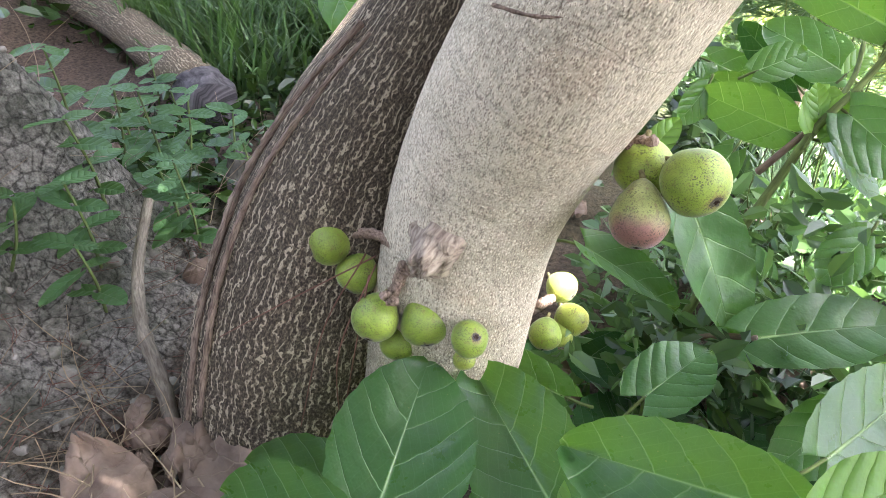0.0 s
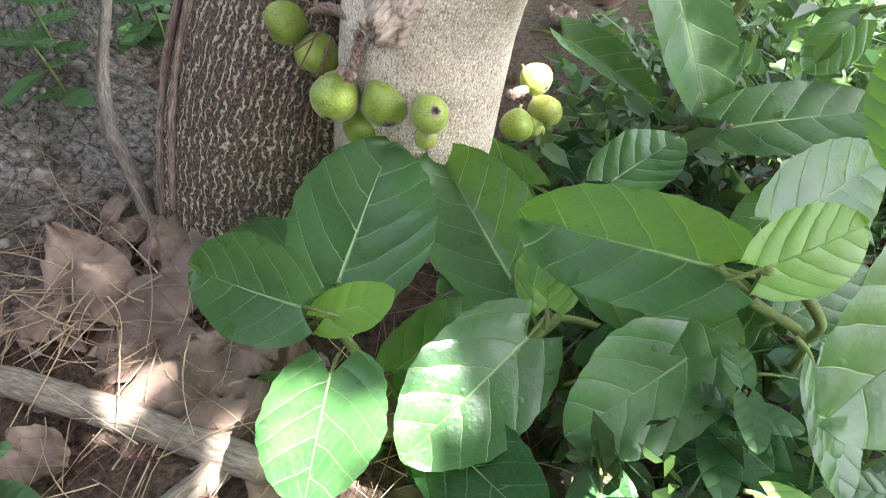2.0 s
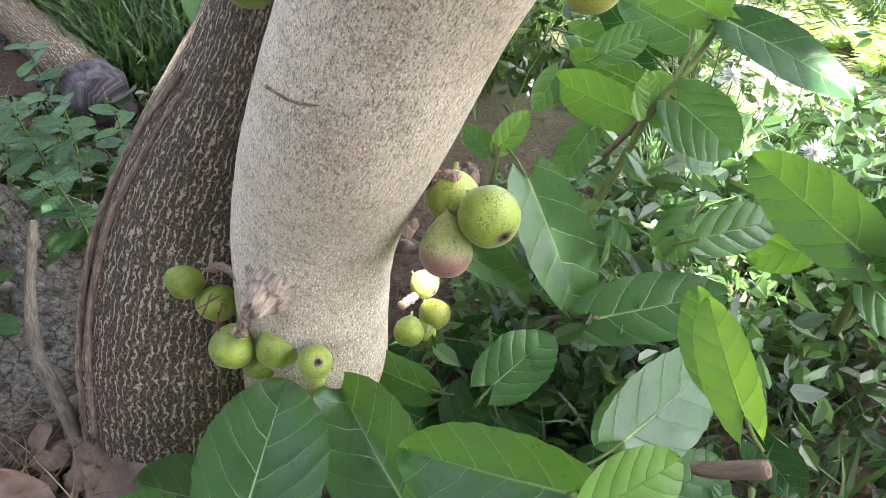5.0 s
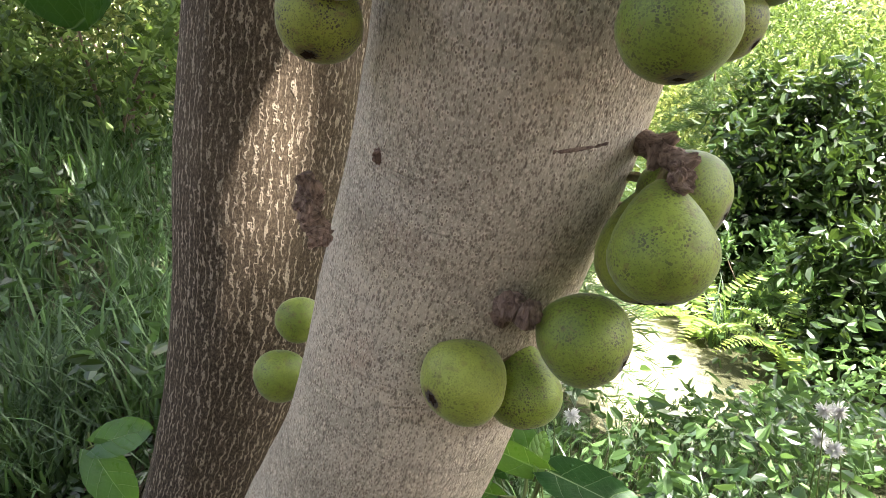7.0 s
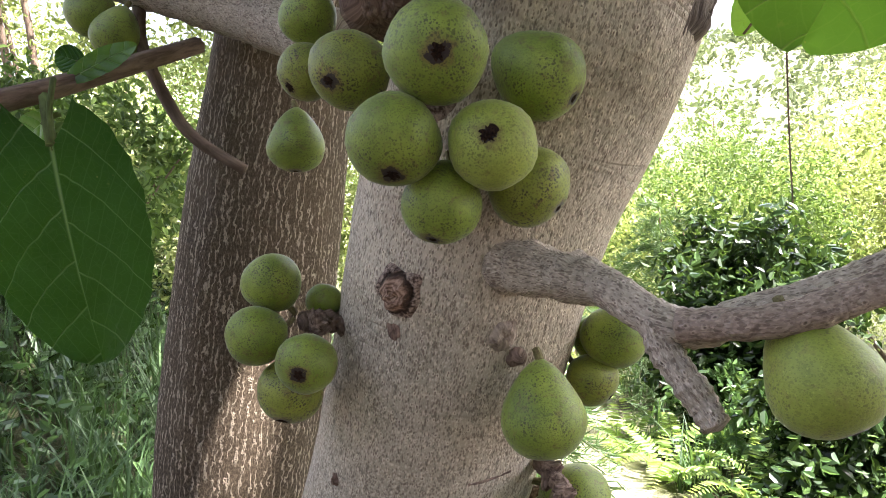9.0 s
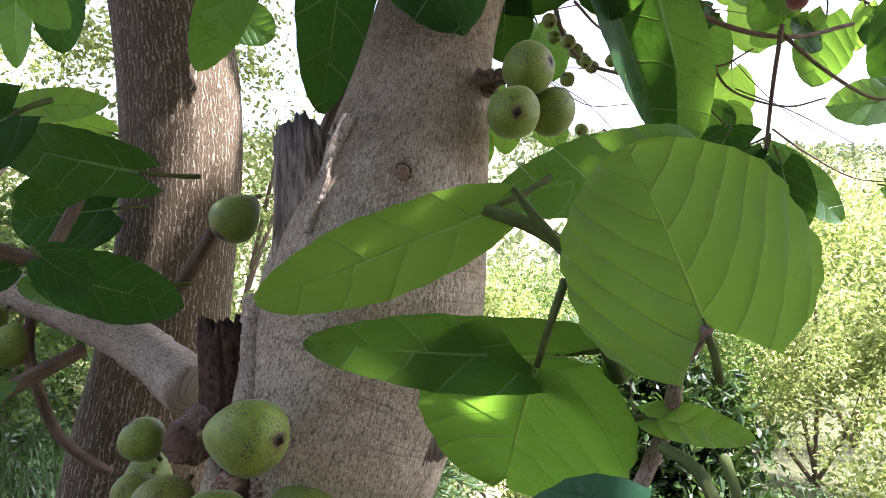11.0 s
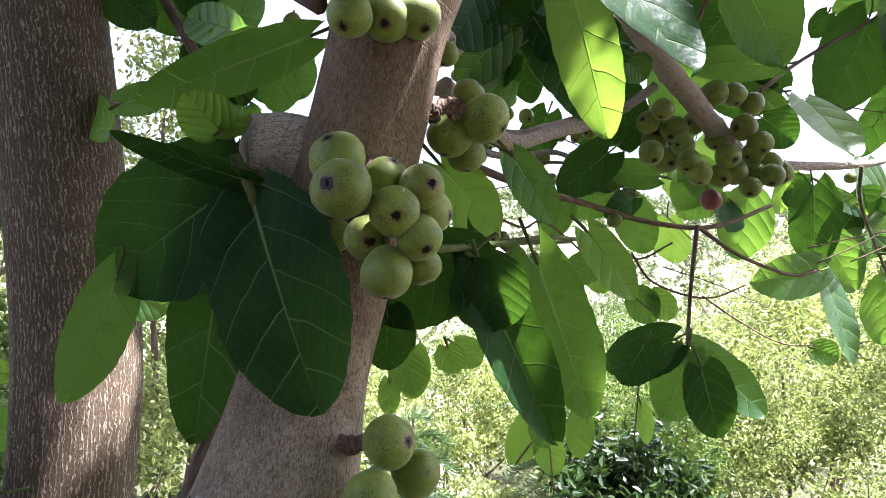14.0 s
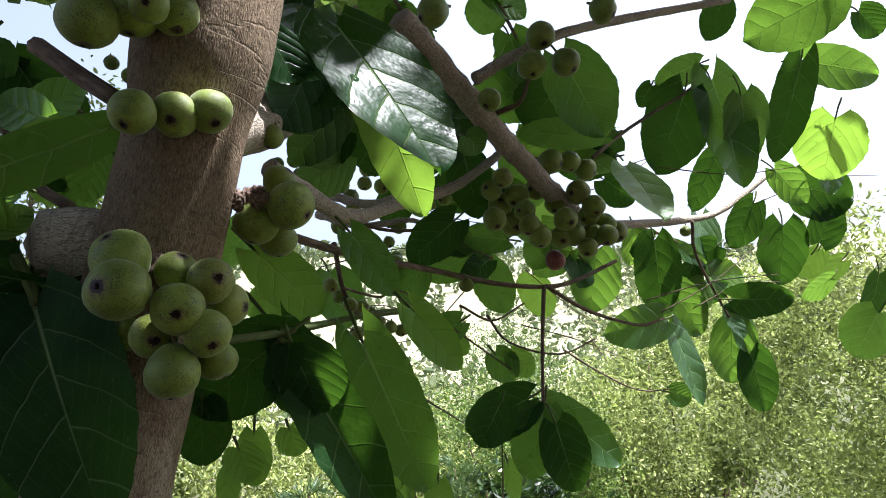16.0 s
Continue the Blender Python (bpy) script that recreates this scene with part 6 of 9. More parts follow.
leaf(tree, (1.887, 0.777, 1.682), (1.922, 0.788, 1.521), (-0.197, -0.974, -0.107), 0.114, leaf_dark, 0.12, 0.10)
leaf(tree, (1.851, 0.769, 1.820), (1.952, 0.751, 1.796), (-0.197, -0.974, -0.107), 0.086, leaf_dark, 0.12, 0.10)
leaf(tree, (1.552, 0.473, 2.262), (1.479, 0.507, 2.091), (-0.197, -0.974, -0.107), 0.147, leaf_dark, 0.12, 0.10)
leaf(tree, (1.614, 0.458, 2.283), (1.634, 0.429, 2.041), (-0.219, -0.971, 0.097), 0.127, leaf_mid, 0.12, 0.10)
leaf(tree, (1.627, 0.500, 2.342), (1.524, 0.525, 2.304), (-0.197, -0.974, -0.107), 0.068, leaf_mid, 0.12, 0.10)
leaf(tree, (1.512, 0.528, 2.298), (1.481, 0.540, 2.253), (-0.197, -0.974, -0.107), 0.047, leaf_dark, 0.12, 0.10)
leaf(tree, (1.132, 0.255, 2.216), (1.198, 0.256, 2.085), (-0.197, -0.974, -0.107), 0.115, leaf_mid, 0.12, 0.10)
leaf(tree, (1.197, 0.395, 2.226), (1.161, 0.460, 2.172), (-0.493, -0.703, -0.512), 0.128, leaf_dark, 0.12, 0.10)
leaf(tree, (1.246, 0.345, 2.120), (1.096, 0.375, 2.129), (-0.189, -0.786, -0.589), 0.061, leaf_mid, 0.12, 0.10)
leaf(tree, (1.224, 0.257, 2.032), (1.186, 0.122, 1.927), (-0.027, -0.610, 0.792), 0.074, leaf_young, 0.12, 0.10)
leaf(tree, (1.764, 0.644, 2.182), (1.695, 0.674, 2.041), (-0.197, -0.974, -0.107), 0.081, leaf_dark, 0.12, 0.10)
leaf(tree, (1.849, 0.642, 2.048), (1.781, 0.667, 1.945), (-0.197, -0.974, -0.107), 0.091, leaf_dark, 0.12, 0.10)
leaf(tree, (1.109, 0.493, 1.962), (1.021, 0.509, 1.978), (-0.197, -0.974, -0.107), 0.058, leaf_mid, 0.12, 0.10)
leaf(tree, (1.096, 0.602, 1.932), (1.139, 0.604, 1.830), (-0.197, -0.974, -0.107), 0.086, leaf_mid, 0.12, 0.10)
leaf(tree, (1.069, 0.525, 1.752), (1.103, 0.524, 1.698), (-0.197, -0.974, -0.107), 0.063, leaf_mid, 0.12, 0.10)
leaf(tree, (0.991, 0.482, 1.815), (0.921, 0.500, 1.780), (-0.197, -0.974, -0.107), 0.060, leaf_mid, 0.12, 0.10)
leaf(tree, (1.099, 0.519, 1.750), (1.139, 0.515, 1.706), (-0.197, -0.974, -0.107), 0.052, leaf_young, 0.12, 0.10)
leaf(tree, (0.942, 0.531, 1.925), (0.909, 0.546, 1.855), (-0.197, -0.974, -0.107), 0.063, leaf_mid, 0.12, 0.10)
leaf(tree, (0.989, 0.536, 1.798), (1.018, 0.535, 1.755), (-0.197, -0.974, -0.107), 0.042, leaf_young, 0.12, 0.10)
leaf(tree, (1.822, 0.759, 1.963), (1.738, 0.782, 1.912), (-0.197, -0.974, -0.107), 0.097, leaf_dark, 0.12, 0.10)
leaf(tree, (1.392, 0.519, 2.139), (1.338, 0.525, 2.187), (-0.197, -0.974, -0.107), 0.079, leaf_dark, 0.12, 0.10)
leaf(tree, (1.419, 0.619, 2.110), (1.488, 0.611, 2.057), (-0.197, -0.974, -0.107), 0.097, leaf_dark, 0.12, 0.10)
leaf(tree, (0.947, 0.612, 2.109), (0.911, 0.629, 2.021), (-0.197, -0.974, -0.107), 0.079, leaf_dark, 0.12, 0.10)
leaf(tree, (0.860, 0.515, 2.221), (0.822, 0.513, 2.306), (-0.197, -0.974, -0.107), 0.094, leaf_dark, 0.12, 0.10)
leaf(tree, (0.970, 0.301, 2.100), (0.995, 0.299, 2.073), (-0.197, -0.974, -0.107), 0.052, leaf_mid, 0.12, 0.10)
leaf(tree, (1.768, 0.278, 2.392), (1.608, 0.343, 2.319), (-0.313, -0.938, -0.147), 0.147, leaf_mid, 0.12, 0.10)
leaf(tree, (2.016, 0.668, 2.095), (2.165, 0.625, 2.051), (-0.313, -0.938, -0.147), 0.163, leaf_dark, 0.12, 0.10)
leaf(tree, (1.975, 0.531, 2.375), (2.154, 0.479, 2.329), (-0.313, -0.938, -0.147), 0.111, leaf_mid, 0.12, 0.10)
leaf(tree, (1.983, 0.694, 1.997), (1.975, 0.721, 1.844), (-0.313, -0.938, -0.147), 0.136, leaf_dark, 0.12, 0.10)
leaf(tree, (1.708, 0.602, 1.815), (1.841, 0.559, 1.801), (-0.313, -0.938, -0.147), 0.081, leaf_dark, 0.12, 0.10)
leaf(tree, (1.796, 0.389, 2.303), (1.735, 0.442, 2.096), (-0.313, -0.938, -0.147), 0.091, leaf_dark, 0.12, 0.10)
leaf(tree, (2.012, 0.402, 2.441), (2.059, 0.395, 2.384), (-0.313, -0.938, -0.147), 0.091, leaf_dark, 0.12, 0.10)
leaf(tree, (1.643, 0.417, 2.449), (1.604, 0.443, 2.369), (-0.313, -0.938, -0.147), 0.073, leaf_dark, 0.12, 0.10)
leaf(tree, (1.953, 0.564, 2.212), (2.061, 0.543, 2.118), (-0.313, -0.938, -0.147), 0.083, leaf_young, 0.12, 0.10)
leaf(tree, (2.072, 0.673, 1.943), (2.119, 0.642, 2.041), (-0.313, -0.938, -0.147), 0.103, leaf_dark, 0.12, 0.10)
leaf(tree, (1.889, 0.599, 2.123), (1.964, 0.588, 2.032), (-0.313, -0.938, -0.147), 0.083, leaf_mid, 0.12, 0.10)
leaf(tree, (0.694, 0.320, 1.689), (0.730, 0.312, 1.662), (-0.313, -0.938, -0.147), 0.047, leaf_young, 0.12, 0.10)
leaf(tree, (0.674, 0.296, 1.884), (0.635, 0.316, 1.842), (-0.313, -0.938, -0.147), 0.047, leaf_young, 0.12, 0.10)
leaf(tree, (0.650, 0.368, 1.812), (0.668, 0.355, 1.859), (-0.313, -0.938, -0.147), 0.050, leaf_young, 0.12, 0.10)
leaf(tree, (0.398, 0.158, 1.990), (0.365, 0.166, 2.012), (-0.313, -0.938, -0.147), 0.061, leaf_mid, 0.12, 0.10)
leaf(tree, (0.386, 0.250, 2.108), (0.447, 0.225, 2.136), (-0.313, -0.938, -0.147), 0.056, leaf_mid, 0.12, 0.10)
leaf(tree, (0.120, 0.317, 1.678), (0.056, 0.275, 1.702), (0.387, -0.823, -0.417), 0.036, leaf_young, 0.12, 0.10)
leaf(tree, (0.108, 0.364, 1.590), (0.069, 0.320, 1.629), (0.400, -0.779, -0.483), 0.070, leaf_mid, 0.12, 0.10)
leaf(tree, (0.175, 0.155, 1.570), (0.067, 0.166, 1.560), (-0.105, -0.993, 0.048), 0.085, leaf_dark, 0.12, 0.10)
leaf(tree, (0.191, 0.054, 1.589), (0.152, 0.007, 1.572), (0.785, -0.568, -0.250), 0.036, leaf_dark, 0.12, 0.10)
leaf(tree, (0.243, 0.043, 1.494), (0.123, 0.056, 1.495), (-0.105, -0.993, 0.048), 0.044, leaf_mid, 0.12, 0.10)
leaf(tree, (0.210, -0.053, 1.508), (0.301, -0.064, 1.482), (-0.105, -0.993, 0.048), 0.052, leaf_dark, 0.12, 0.10)
leaf(tree, (0.222, -0.104, 1.523), (0.254, -0.108, 1.501), (-0.105, -0.993, 0.048), 0.035, leaf_dark, 0.12, 0.10)
leaf(tree, (-0.053, 0.601, 1.977), (-0.054, 0.596, 1.862), (-0.105, -0.993, 0.048), 0.091, leaf_dark, 0.12, 0.10)
leaf(tree, (-0.128, 0.608, 1.955), (-0.132, 0.603, 1.839), (-0.105, -0.993, 0.048), 0.057, leaf_mid, 0.12, 0.10)
leaf(tree, (-0.064, 0.605, 2.034), (-0.121, 0.612, 2.042), (-0.105, -0.993, 0.048), 0.067, leaf_dark, 0.12, 0.10)
leaf(tree, (-0.154, 0.715, 2.021), (-0.215, 0.719, 1.977), (-0.105, -0.993, 0.048), 0.094, leaf_mid, 0.12, 0.10)
leaf(tree, (0.625, -0.210, 1.574), (0.512, -0.224, 1.548), (0.142, -0.987, -0.073), 0.046, leaf_mid, 0.12, 0.10)
leaf(tree, (0.885, 0.530, 1.504), (0.904, 0.524, 1.439), (-0.105, -0.993, 0.048), 0.055, leaf_young, 0.12, 0.10)
leaf(tree, (0.872, 0.533, 1.543), (0.824, 0.534, 1.462), (-0.105, -0.993, 0.048), 0.062, leaf_young, 0.12, 0.10)
leaf(tree, (1.086, 0.561, 1.543), (1.093, 0.556, 1.472), (-0.105, -0.993, 0.048), 0.035, leaf_young, 0.12, 0.10)
leaf(tree, (0.604, 0.165, 1.687), (0.618, 0.162, 1.648), (-0.105, -0.993, 0.048), 0.046, leaf_young, 0.12, 0.10)
leaf(tree, (0.592, 0.216, 1.657), (0.590, 0.214, 1.615), (-0.105, -0.993, 0.048), 0.028, leaf_young, 0.12, 0.10)
leaf(tree, (0.119, 0.259, 1.508), (0.155, 0.253, 1.461), (-0.105, -0.993, 0.048), 0.063, leaf_mid, 0.12, 0.10)
leaf(tree, (0.308, 0.151, 1.775), (0.352, 0.145, 1.753), (-0.105, -0.993, 0.048), 0.049, leaf_mid, 0.12, 0.10)
leaf(tree, (1.008, 0.374, 1.675), (0.966, 0.375, 1.613), (-0.105, -0.993, 0.048), 0.078, leaf_dark, 0.12, 0.10)
leaf(tree, (0.349, -0.010, 1.772), (0.304, -0.000, 1.677), (0.344, -0.904, -0.255), 0.045, leaf_mid, 0.12, 0.10)

# dense leafy twigs behind the upper trunk
stem(tree, [(0.670, 0.137, 2.274), (0.732, 0.182, 2.222), (0.793, 0.228, 2.152), (0.819, 0.251, 2.088)], 0.0040, 0.0020, twig_brown, "twig", 0.00)
leaf(tree, (0.672, 0.144, 2.263), (0.703, 0.133, 2.214), (-0.144, -0.981, 0.127), 0.079, leaf_dark, 0.15, 0.10)
leaf(tree, (0.703, 0.158, 2.245), (0.616, 0.133, 2.192), (0.401, -0.884, -0.239), 0.100, leaf_dark, 0.09, 0.10)
leaf(tree, (0.723, 0.172, 2.227), (0.684, 0.152, 2.103), (0.525, -0.851, -0.022), 0.110, leaf_mid, 0.15, 0.10)
leaf(tree, (0.742, 0.186, 2.209), (0.819, 0.185, 2.120), (0.157, -0.977, 0.145), 0.076, leaf_dark, 0.22, 0.10)
leaf(tree, (0.758, 0.207, 2.182), (0.760, 0.195, 2.099), (-0.209, -0.970, 0.126), 0.086, leaf_dark, 0.06, 0.10)
leaf(tree, (0.782, 0.223, 2.157), (0.754, 0.285, 2.111), (-0.367, -0.657, -0.659), 0.062, leaf_dark, 0.18, 0.10)
leaf(tree, (0.799, 0.232, 2.136), (0.830, 0.204, 2.057), (-0.178, -0.946, 0.270), 0.061, leaf_dark, 0.11, 0.10)
leaf(tree, (0.804, 0.241, 2.113), (0.865, 0.194, 1.989), (0.035, -0.928, 0.371), 0.089, leaf_dark, 0.20, 0.10)
leaf(tree, (0.821, 0.249, 2.086), (0.895, 0.232, 2.022), (-0.265, -0.963, -0.050), 0.075, leaf_mid, 0.11, 0.10)
stem(tree, [(0.650, 0.072, 2.155), (0.707, 0.144, 2.147), (0.743, 0.192, 2.111), (0.774, 0.243, 2.052)], 0.0040, 0.0020, twig_brown, "twig", 0.00)
leaf(tree, (0.660, 0.090, 2.149), (0.690, 0.100, 2.090), (-0.045, -0.823, 0.566), 0.066, leaf_dark, 0.08, 0.10)
leaf(tree, (0.685, 0.112, 2.146), (0.691, 0.109, 2.094), (-0.217, -0.976, 0.036), 0.056, leaf_dark, 0.06, 0.10)
leaf(tree, (0.692, 0.128, 2.144), (0.744, 0.095, 2.110), (-0.257, -0.864, 0.432), 0.105, leaf_dark, 0.20, 0.10)
leaf(tree, (0.711, 0.152, 2.137), (0.675, 0.121, 2.049), (0.573, -0.818, 0.052), 0.106, leaf_dark, 0.22, 0.10)
leaf(tree, (0.721, 0.169, 2.124), (0.758, 0.138, 2.083), (-0.179, -0.859, 0.479), 0.071, leaf_dark, 0.06, 0.10)
leaf(tree, (0.744, 0.188, 2.108), (0.661, 0.219, 2.118), (-0.362, -0.928, -0.090), 0.085, leaf_mid, 0.15, 0.10)
leaf(tree, (0.750, 0.196, 2.100), (0.691, 0.199, 2.026), (0.245, -0.939, -0.239), 0.072, leaf_mid, 0.21, 0.10)
leaf(tree, (0.763, 0.217, 2.076), (0.712, 0.278, 2.047), (-0.531, -0.686, -0.497), 0.062, leaf_dark, 0.06, 0.10)
leaf(tree, (0.766, 0.241, 2.052), (0.699, 0.226, 1.997), (0.488, -0.783, -0.386), 0.080, leaf_mid, 0.20, 0.10)
stem(tree, [(0.836, 0.295, 2.402), (0.908, 0.342, 2.304), (0.972, 0.392, 2.203), (1.021, 0.443, 2.112)], 0.0040, 0.0020, twig_brown, "twig", 0.00)
leaf(tree, (0.846, 0.309, 2.372), (0.973, 0.320, 2.387), (0.078, -0.992, 0.097), 0.055, leaf_dark, 0.16, 0.10)
leaf(tree, (0.882, 0.322, 2.340), (0.837, 0.362, 2.313), (-0.076, -0.613, -0.786), 0.086, leaf_mid, 0.06, 0.10)
leaf(tree, (0.890, 0.331, 2.323), (0.919, 0.300, 2.207), (-0.278, -0.944, 0.176), 0.070, leaf_mid, 0.11, 0.10)
leaf(tree, (0.912, 0.351, 2.284), (0.848, 0.410, 2.305), (-0.643, -0.469, -0.605), 0.079, leaf_dark, 0.07, 0.10)
leaf(tree, (0.933, 0.364, 2.255), (0.886, 0.416, 2.203), (-0.331, -0.799, -0.503), 0.092, leaf_dark, 0.18, 0.10)
leaf(tree, (0.964, 0.389, 2.204), (1.001, 0.356, 2.121), (0.279, -0.844, 0.459), 0.105, leaf_dark, 0.22, 0.10)
leaf(tree, (0.979, 0.398, 2.185), (1.044, 0.348, 2.165), (-0.346, -0.701, 0.624), 0.089, leaf_mid, 0.16, 0.10)
leaf(tree, (0.991, 0.420, 2.151), (1.015, 0.458, 2.100), (0.386, -0.812, -0.437), 0.060, leaf_dark, 0.16, 0.10)
leaf(tree, (1.017, 0.440, 2.112), (1.035, 0.443, 1.995), (-0.035, -0.999, -0.032), 0.088, leaf_dark, 0.10, 0.10)
stem(tree, [(1.086, 0.439, 2.498), (1.152, 0.442, 2.349), (1.225, 0.490, 2.241), (1.281, 0.543, 2.123)], 0.0040, 0.0020, twig_brown, "twig", 0.00)
leaf(tree, (1.099, 0.440, 2.462), (1.182, 0.449, 2.396), (0.200, -0.972, 0.126), 0.111, leaf_mid, 0.09, 0.10)
leaf(tree, (1.125, 0.441, 2.406), (1.072, 0.492, 2.414), (-0.654, -0.594, -0.469), 0.085, leaf_mid, 0.08, 0.10)
leaf(tree, (1.139, 0.444, 2.354), (1.163, 0.436, 2.248), (-0.060, -0.997, 0.058), 0.095, leaf_mid, 0.09, 0.10)
leaf(tree, (1.178, 0.454, 2.312), (1.128, 0.511, 2.338), (-0.769, -0.637, -0.055), 0.071, leaf_young, 0.17, 0.10)
leaf(tree, (1.194, 0.470, 2.280), (1.158, 0.522, 2.245), (-0.229, -0.654, -0.721), 0.088, leaf_mid, 0.10, 0.10)
leaf(tree, (1.208, 0.482, 2.255), (1.069, 0.499, 2.258), (-0.102, -0.684, -0.722), 0.124, leaf_mid, 0.13, 0.10)
leaf(tree, (1.231, 0.495, 2.224), (1.244, 0.487, 2.139), (-0.055, -0.995, 0.077), 0.083, leaf_mid, 0.15, 0.10)
leaf(tree, (1.257, 0.516, 2.175), (1.210, 0.574, 2.121), (-0.343, -0.776, -0.529), 0.109, leaf_young, 0.18, 0.10)
leaf(tree, (1.263, 0.537, 2.135), (1.372, 0.481, 2.099), (-0.318, -0.868, 0.381), 0.068, leaf_young, 0.05, 0.10)
stem(tree, [(1.059, 0.588, 2.125), (1.135, 0.577, 2.087), (1.221, 0.569, 2.003), (1.335, 0.605, 1.925)], 0.0040, 0.0020, twig_brown, "twig", 0.00)
leaf(tree, (1.060, 0.589, 2.112), (1.157, 0.553, 2.049), (-0.267, -0.954, 0.139), 0.089, leaf_mid, 0.20, 0.10)
leaf(tree, (1.100, 0.583, 2.096), (0.993, 0.626, 2.078), (-0.149, -0.664, -0.732), 0.117, leaf_dark, 0.08, 0.10)
leaf(tree, (1.134, 0.578, 2.081), (1.184, 0.544, 2.063), (-0.264, -0.739, 0.620), 0.082, leaf_mid, 0.12, 0.10)
leaf(tree, (1.138, 0.578, 2.066), (1.236, 0.612, 2.008), (0.132, -0.937, -0.324), 0.055, leaf_dark, 0.22, 0.10)
leaf(tree, (1.187, 0.573, 2.030), (1.185, 0.548, 1.963), (0.225, -0.918, 0.328), 0.077, leaf_young, 0.22, 0.10)
leaf(tree, (1.219, 0.569, 2.002), (1.261, 0.549, 1.930), (-0.316, -0.945, 0.085), 0.075, leaf_young, 0.21, 0.10)
leaf(tree, (1.238, 0.573, 1.985), (1.198, 0.586, 1.914), (-0.033, -0.985, -0.169), 0.083, leaf_mid, 0.23, 0.10)
leaf(tree, (1.286, 0.591, 1.950), (1.236, 0.656, 1.903), (-0.431, -0.718, -0.546), 0.069, leaf_mid, 0.19, 0.10)
leaf(tree, (1.310, 0.601, 1.930), (1.291, 0.568, 1.867), (0.353, -0.866, 0.353), 0.086, leaf_dark, 0.07, 0.10)
stem(tree, [(0.754, 0.454, 2.035), (0.860, 0.489, 1.992), (0.975, 0.518, 1.986), (1.097, 0.550, 1.935)], 0.0040, 0.0020, twig_brown, "twig", 0.00)
leaf(tree, (0.989, 0.526, 1.969), (1.067, 0.542, 1.957), (0.174, -0.969, -0.176), 0.048, leaf_dark, 0.18, 0.10)
leaf(tree, (1.052, 0.537, 1.947), (0.968, 0.577, 1.901), (-0.107, -0.835, -0.539), 0.070, leaf_mid, 0.20, 0.10)
leaf(tree, (1.087, 0.547, 1.932), (1.019, 0.518, 1.893), (0.290, -0.941, 0.175), 0.053, leaf_dark, 0.18, 0.10)
stem(tree, [(1.515, 0.711, 2.029), (1.677, 0.736, 1.976), (1.818, 0.771, 1.866), (1.868, 0.774, 1.738)], 0.0040, 0.0020, twig_brown, "twig", 0.00)
leaf(tree, (1.543, 0.715, 2.011), (1.552, 0.753, 1.924), (0.253, -0.895, -0.368), 0.090, leaf_young, 0.12, 0.10)
leaf(tree, (1.606, 0.729, 1.986), (1.530, 0.719, 1.954), (0.270, -0.890, -0.367), 0.079, leaf_dark, 0.13, 0.10)
leaf(tree, (1.661, 0.737, 1.969), (1.756, 0.727, 1.915), (-0.086, -0.996, 0.029), 0.049, leaf_mid, 0.11, 0.10)
leaf(tree, (1.736, 0.748, 1.926), (1.703, 0.794, 1.842), (-0.145, -0.888, -0.436), 0.082, leaf_dark, 0.25, 0.10)
leaf(tree, (1.776, 0.762, 1.887), (1.898, 0.763, 1.882), (0.009, -0.998, 0.055), 0.088, leaf_young, 0.07, 0.10)
leaf(tree, (1.829, 0.770, 1.852), (1.739, 0.793, 1.837), (-0.128, -0.847, -0.516), 0.070, leaf_dark, 0.17, 0.10)
leaf(tree, (1.834, 0.775, 1.793), (1.840, 0.735, 1.721), (-0.111, -0.871, 0.478), 0.051, leaf_mid, 0.14, 0.10)
leaf(tree, (1.860, 0.774, 1.756), (1.900, 0.778, 1.688), (0.205, -0.977, 0.061), 0.107, leaf_mid, 0.17, 0.10)
stem(tree, [(1.298, 0.685, 1.741), (1.367, 0.676, 1.689), (1.461, 0.663, 1.635), (1.592, 0.689, 1.624)], 0.0025, 0.0013, twig_brown, "twig", 0.00)
leaf(tree, (1.554, 0.681, 1.618), (1.593, 0.657, 1.601), (-0.463, -0.869, 0.178), 0.058, leaf_mid, 0.17, 0.10)
stem(tree, [(0.883, 0.565, 1.721), (0.943, 0.558, 1.676), (1.003, 0.551, 1.631)], 0.0025, 0.0013, twig_brown, "twig", 0.00)
stem(tree, [(0.193, 0.331, 2.328), (0.283, 0.369, 2.279), (0.376, 0.410, 2.205), (0.466, 0.402, 2.104)], 0.0040, 0.0020, twig_brown, "twig", 0.00)
leaf(tree, (0.201, 0.334, 2.318), (0.148, 0.353, 2.289), (-0.042, -0.862, -0.505), 0.075, leaf_dark, 0.23, 0.10)
leaf(tree, (0.222, 0.347, 2.304), (0.268, 0.329, 2.244), (-0.317, -0.948, 0.040), 0.065, leaf_mid, 0.13, 0.10)
leaf(tree, (0.250, 0.358, 2.289), (0.305, 0.313, 2.245), (-0.280, -0.829, 0.484), 0.068, leaf_mid, 0.20, 0.10)
leaf(tree, (0.292, 0.375, 2.264), (0.205, 0.439, 2.225), (-0.116, -0.625, -0.772), 0.066, leaf_dark, 0.25, 0.10)
leaf(tree, (0.325, 0.386, 2.243), (0.373, 0.392, 2.163), (0.215, -0.976, 0.046), 0.086, leaf_dark, 0.07, 0.10)
leaf(tree, (0.345, 0.396, 2.224), (0.249, 0.431, 2.188), (-0.111, -0.845, -0.524), 0.086, leaf_dark, 0.23, 0.10)
leaf(tree, (0.376, 0.407, 2.202), (0.362, 0.451, 2.143), (0.359, -0.708, -0.608), 0.088, leaf_dark, 0.23, 0.10)
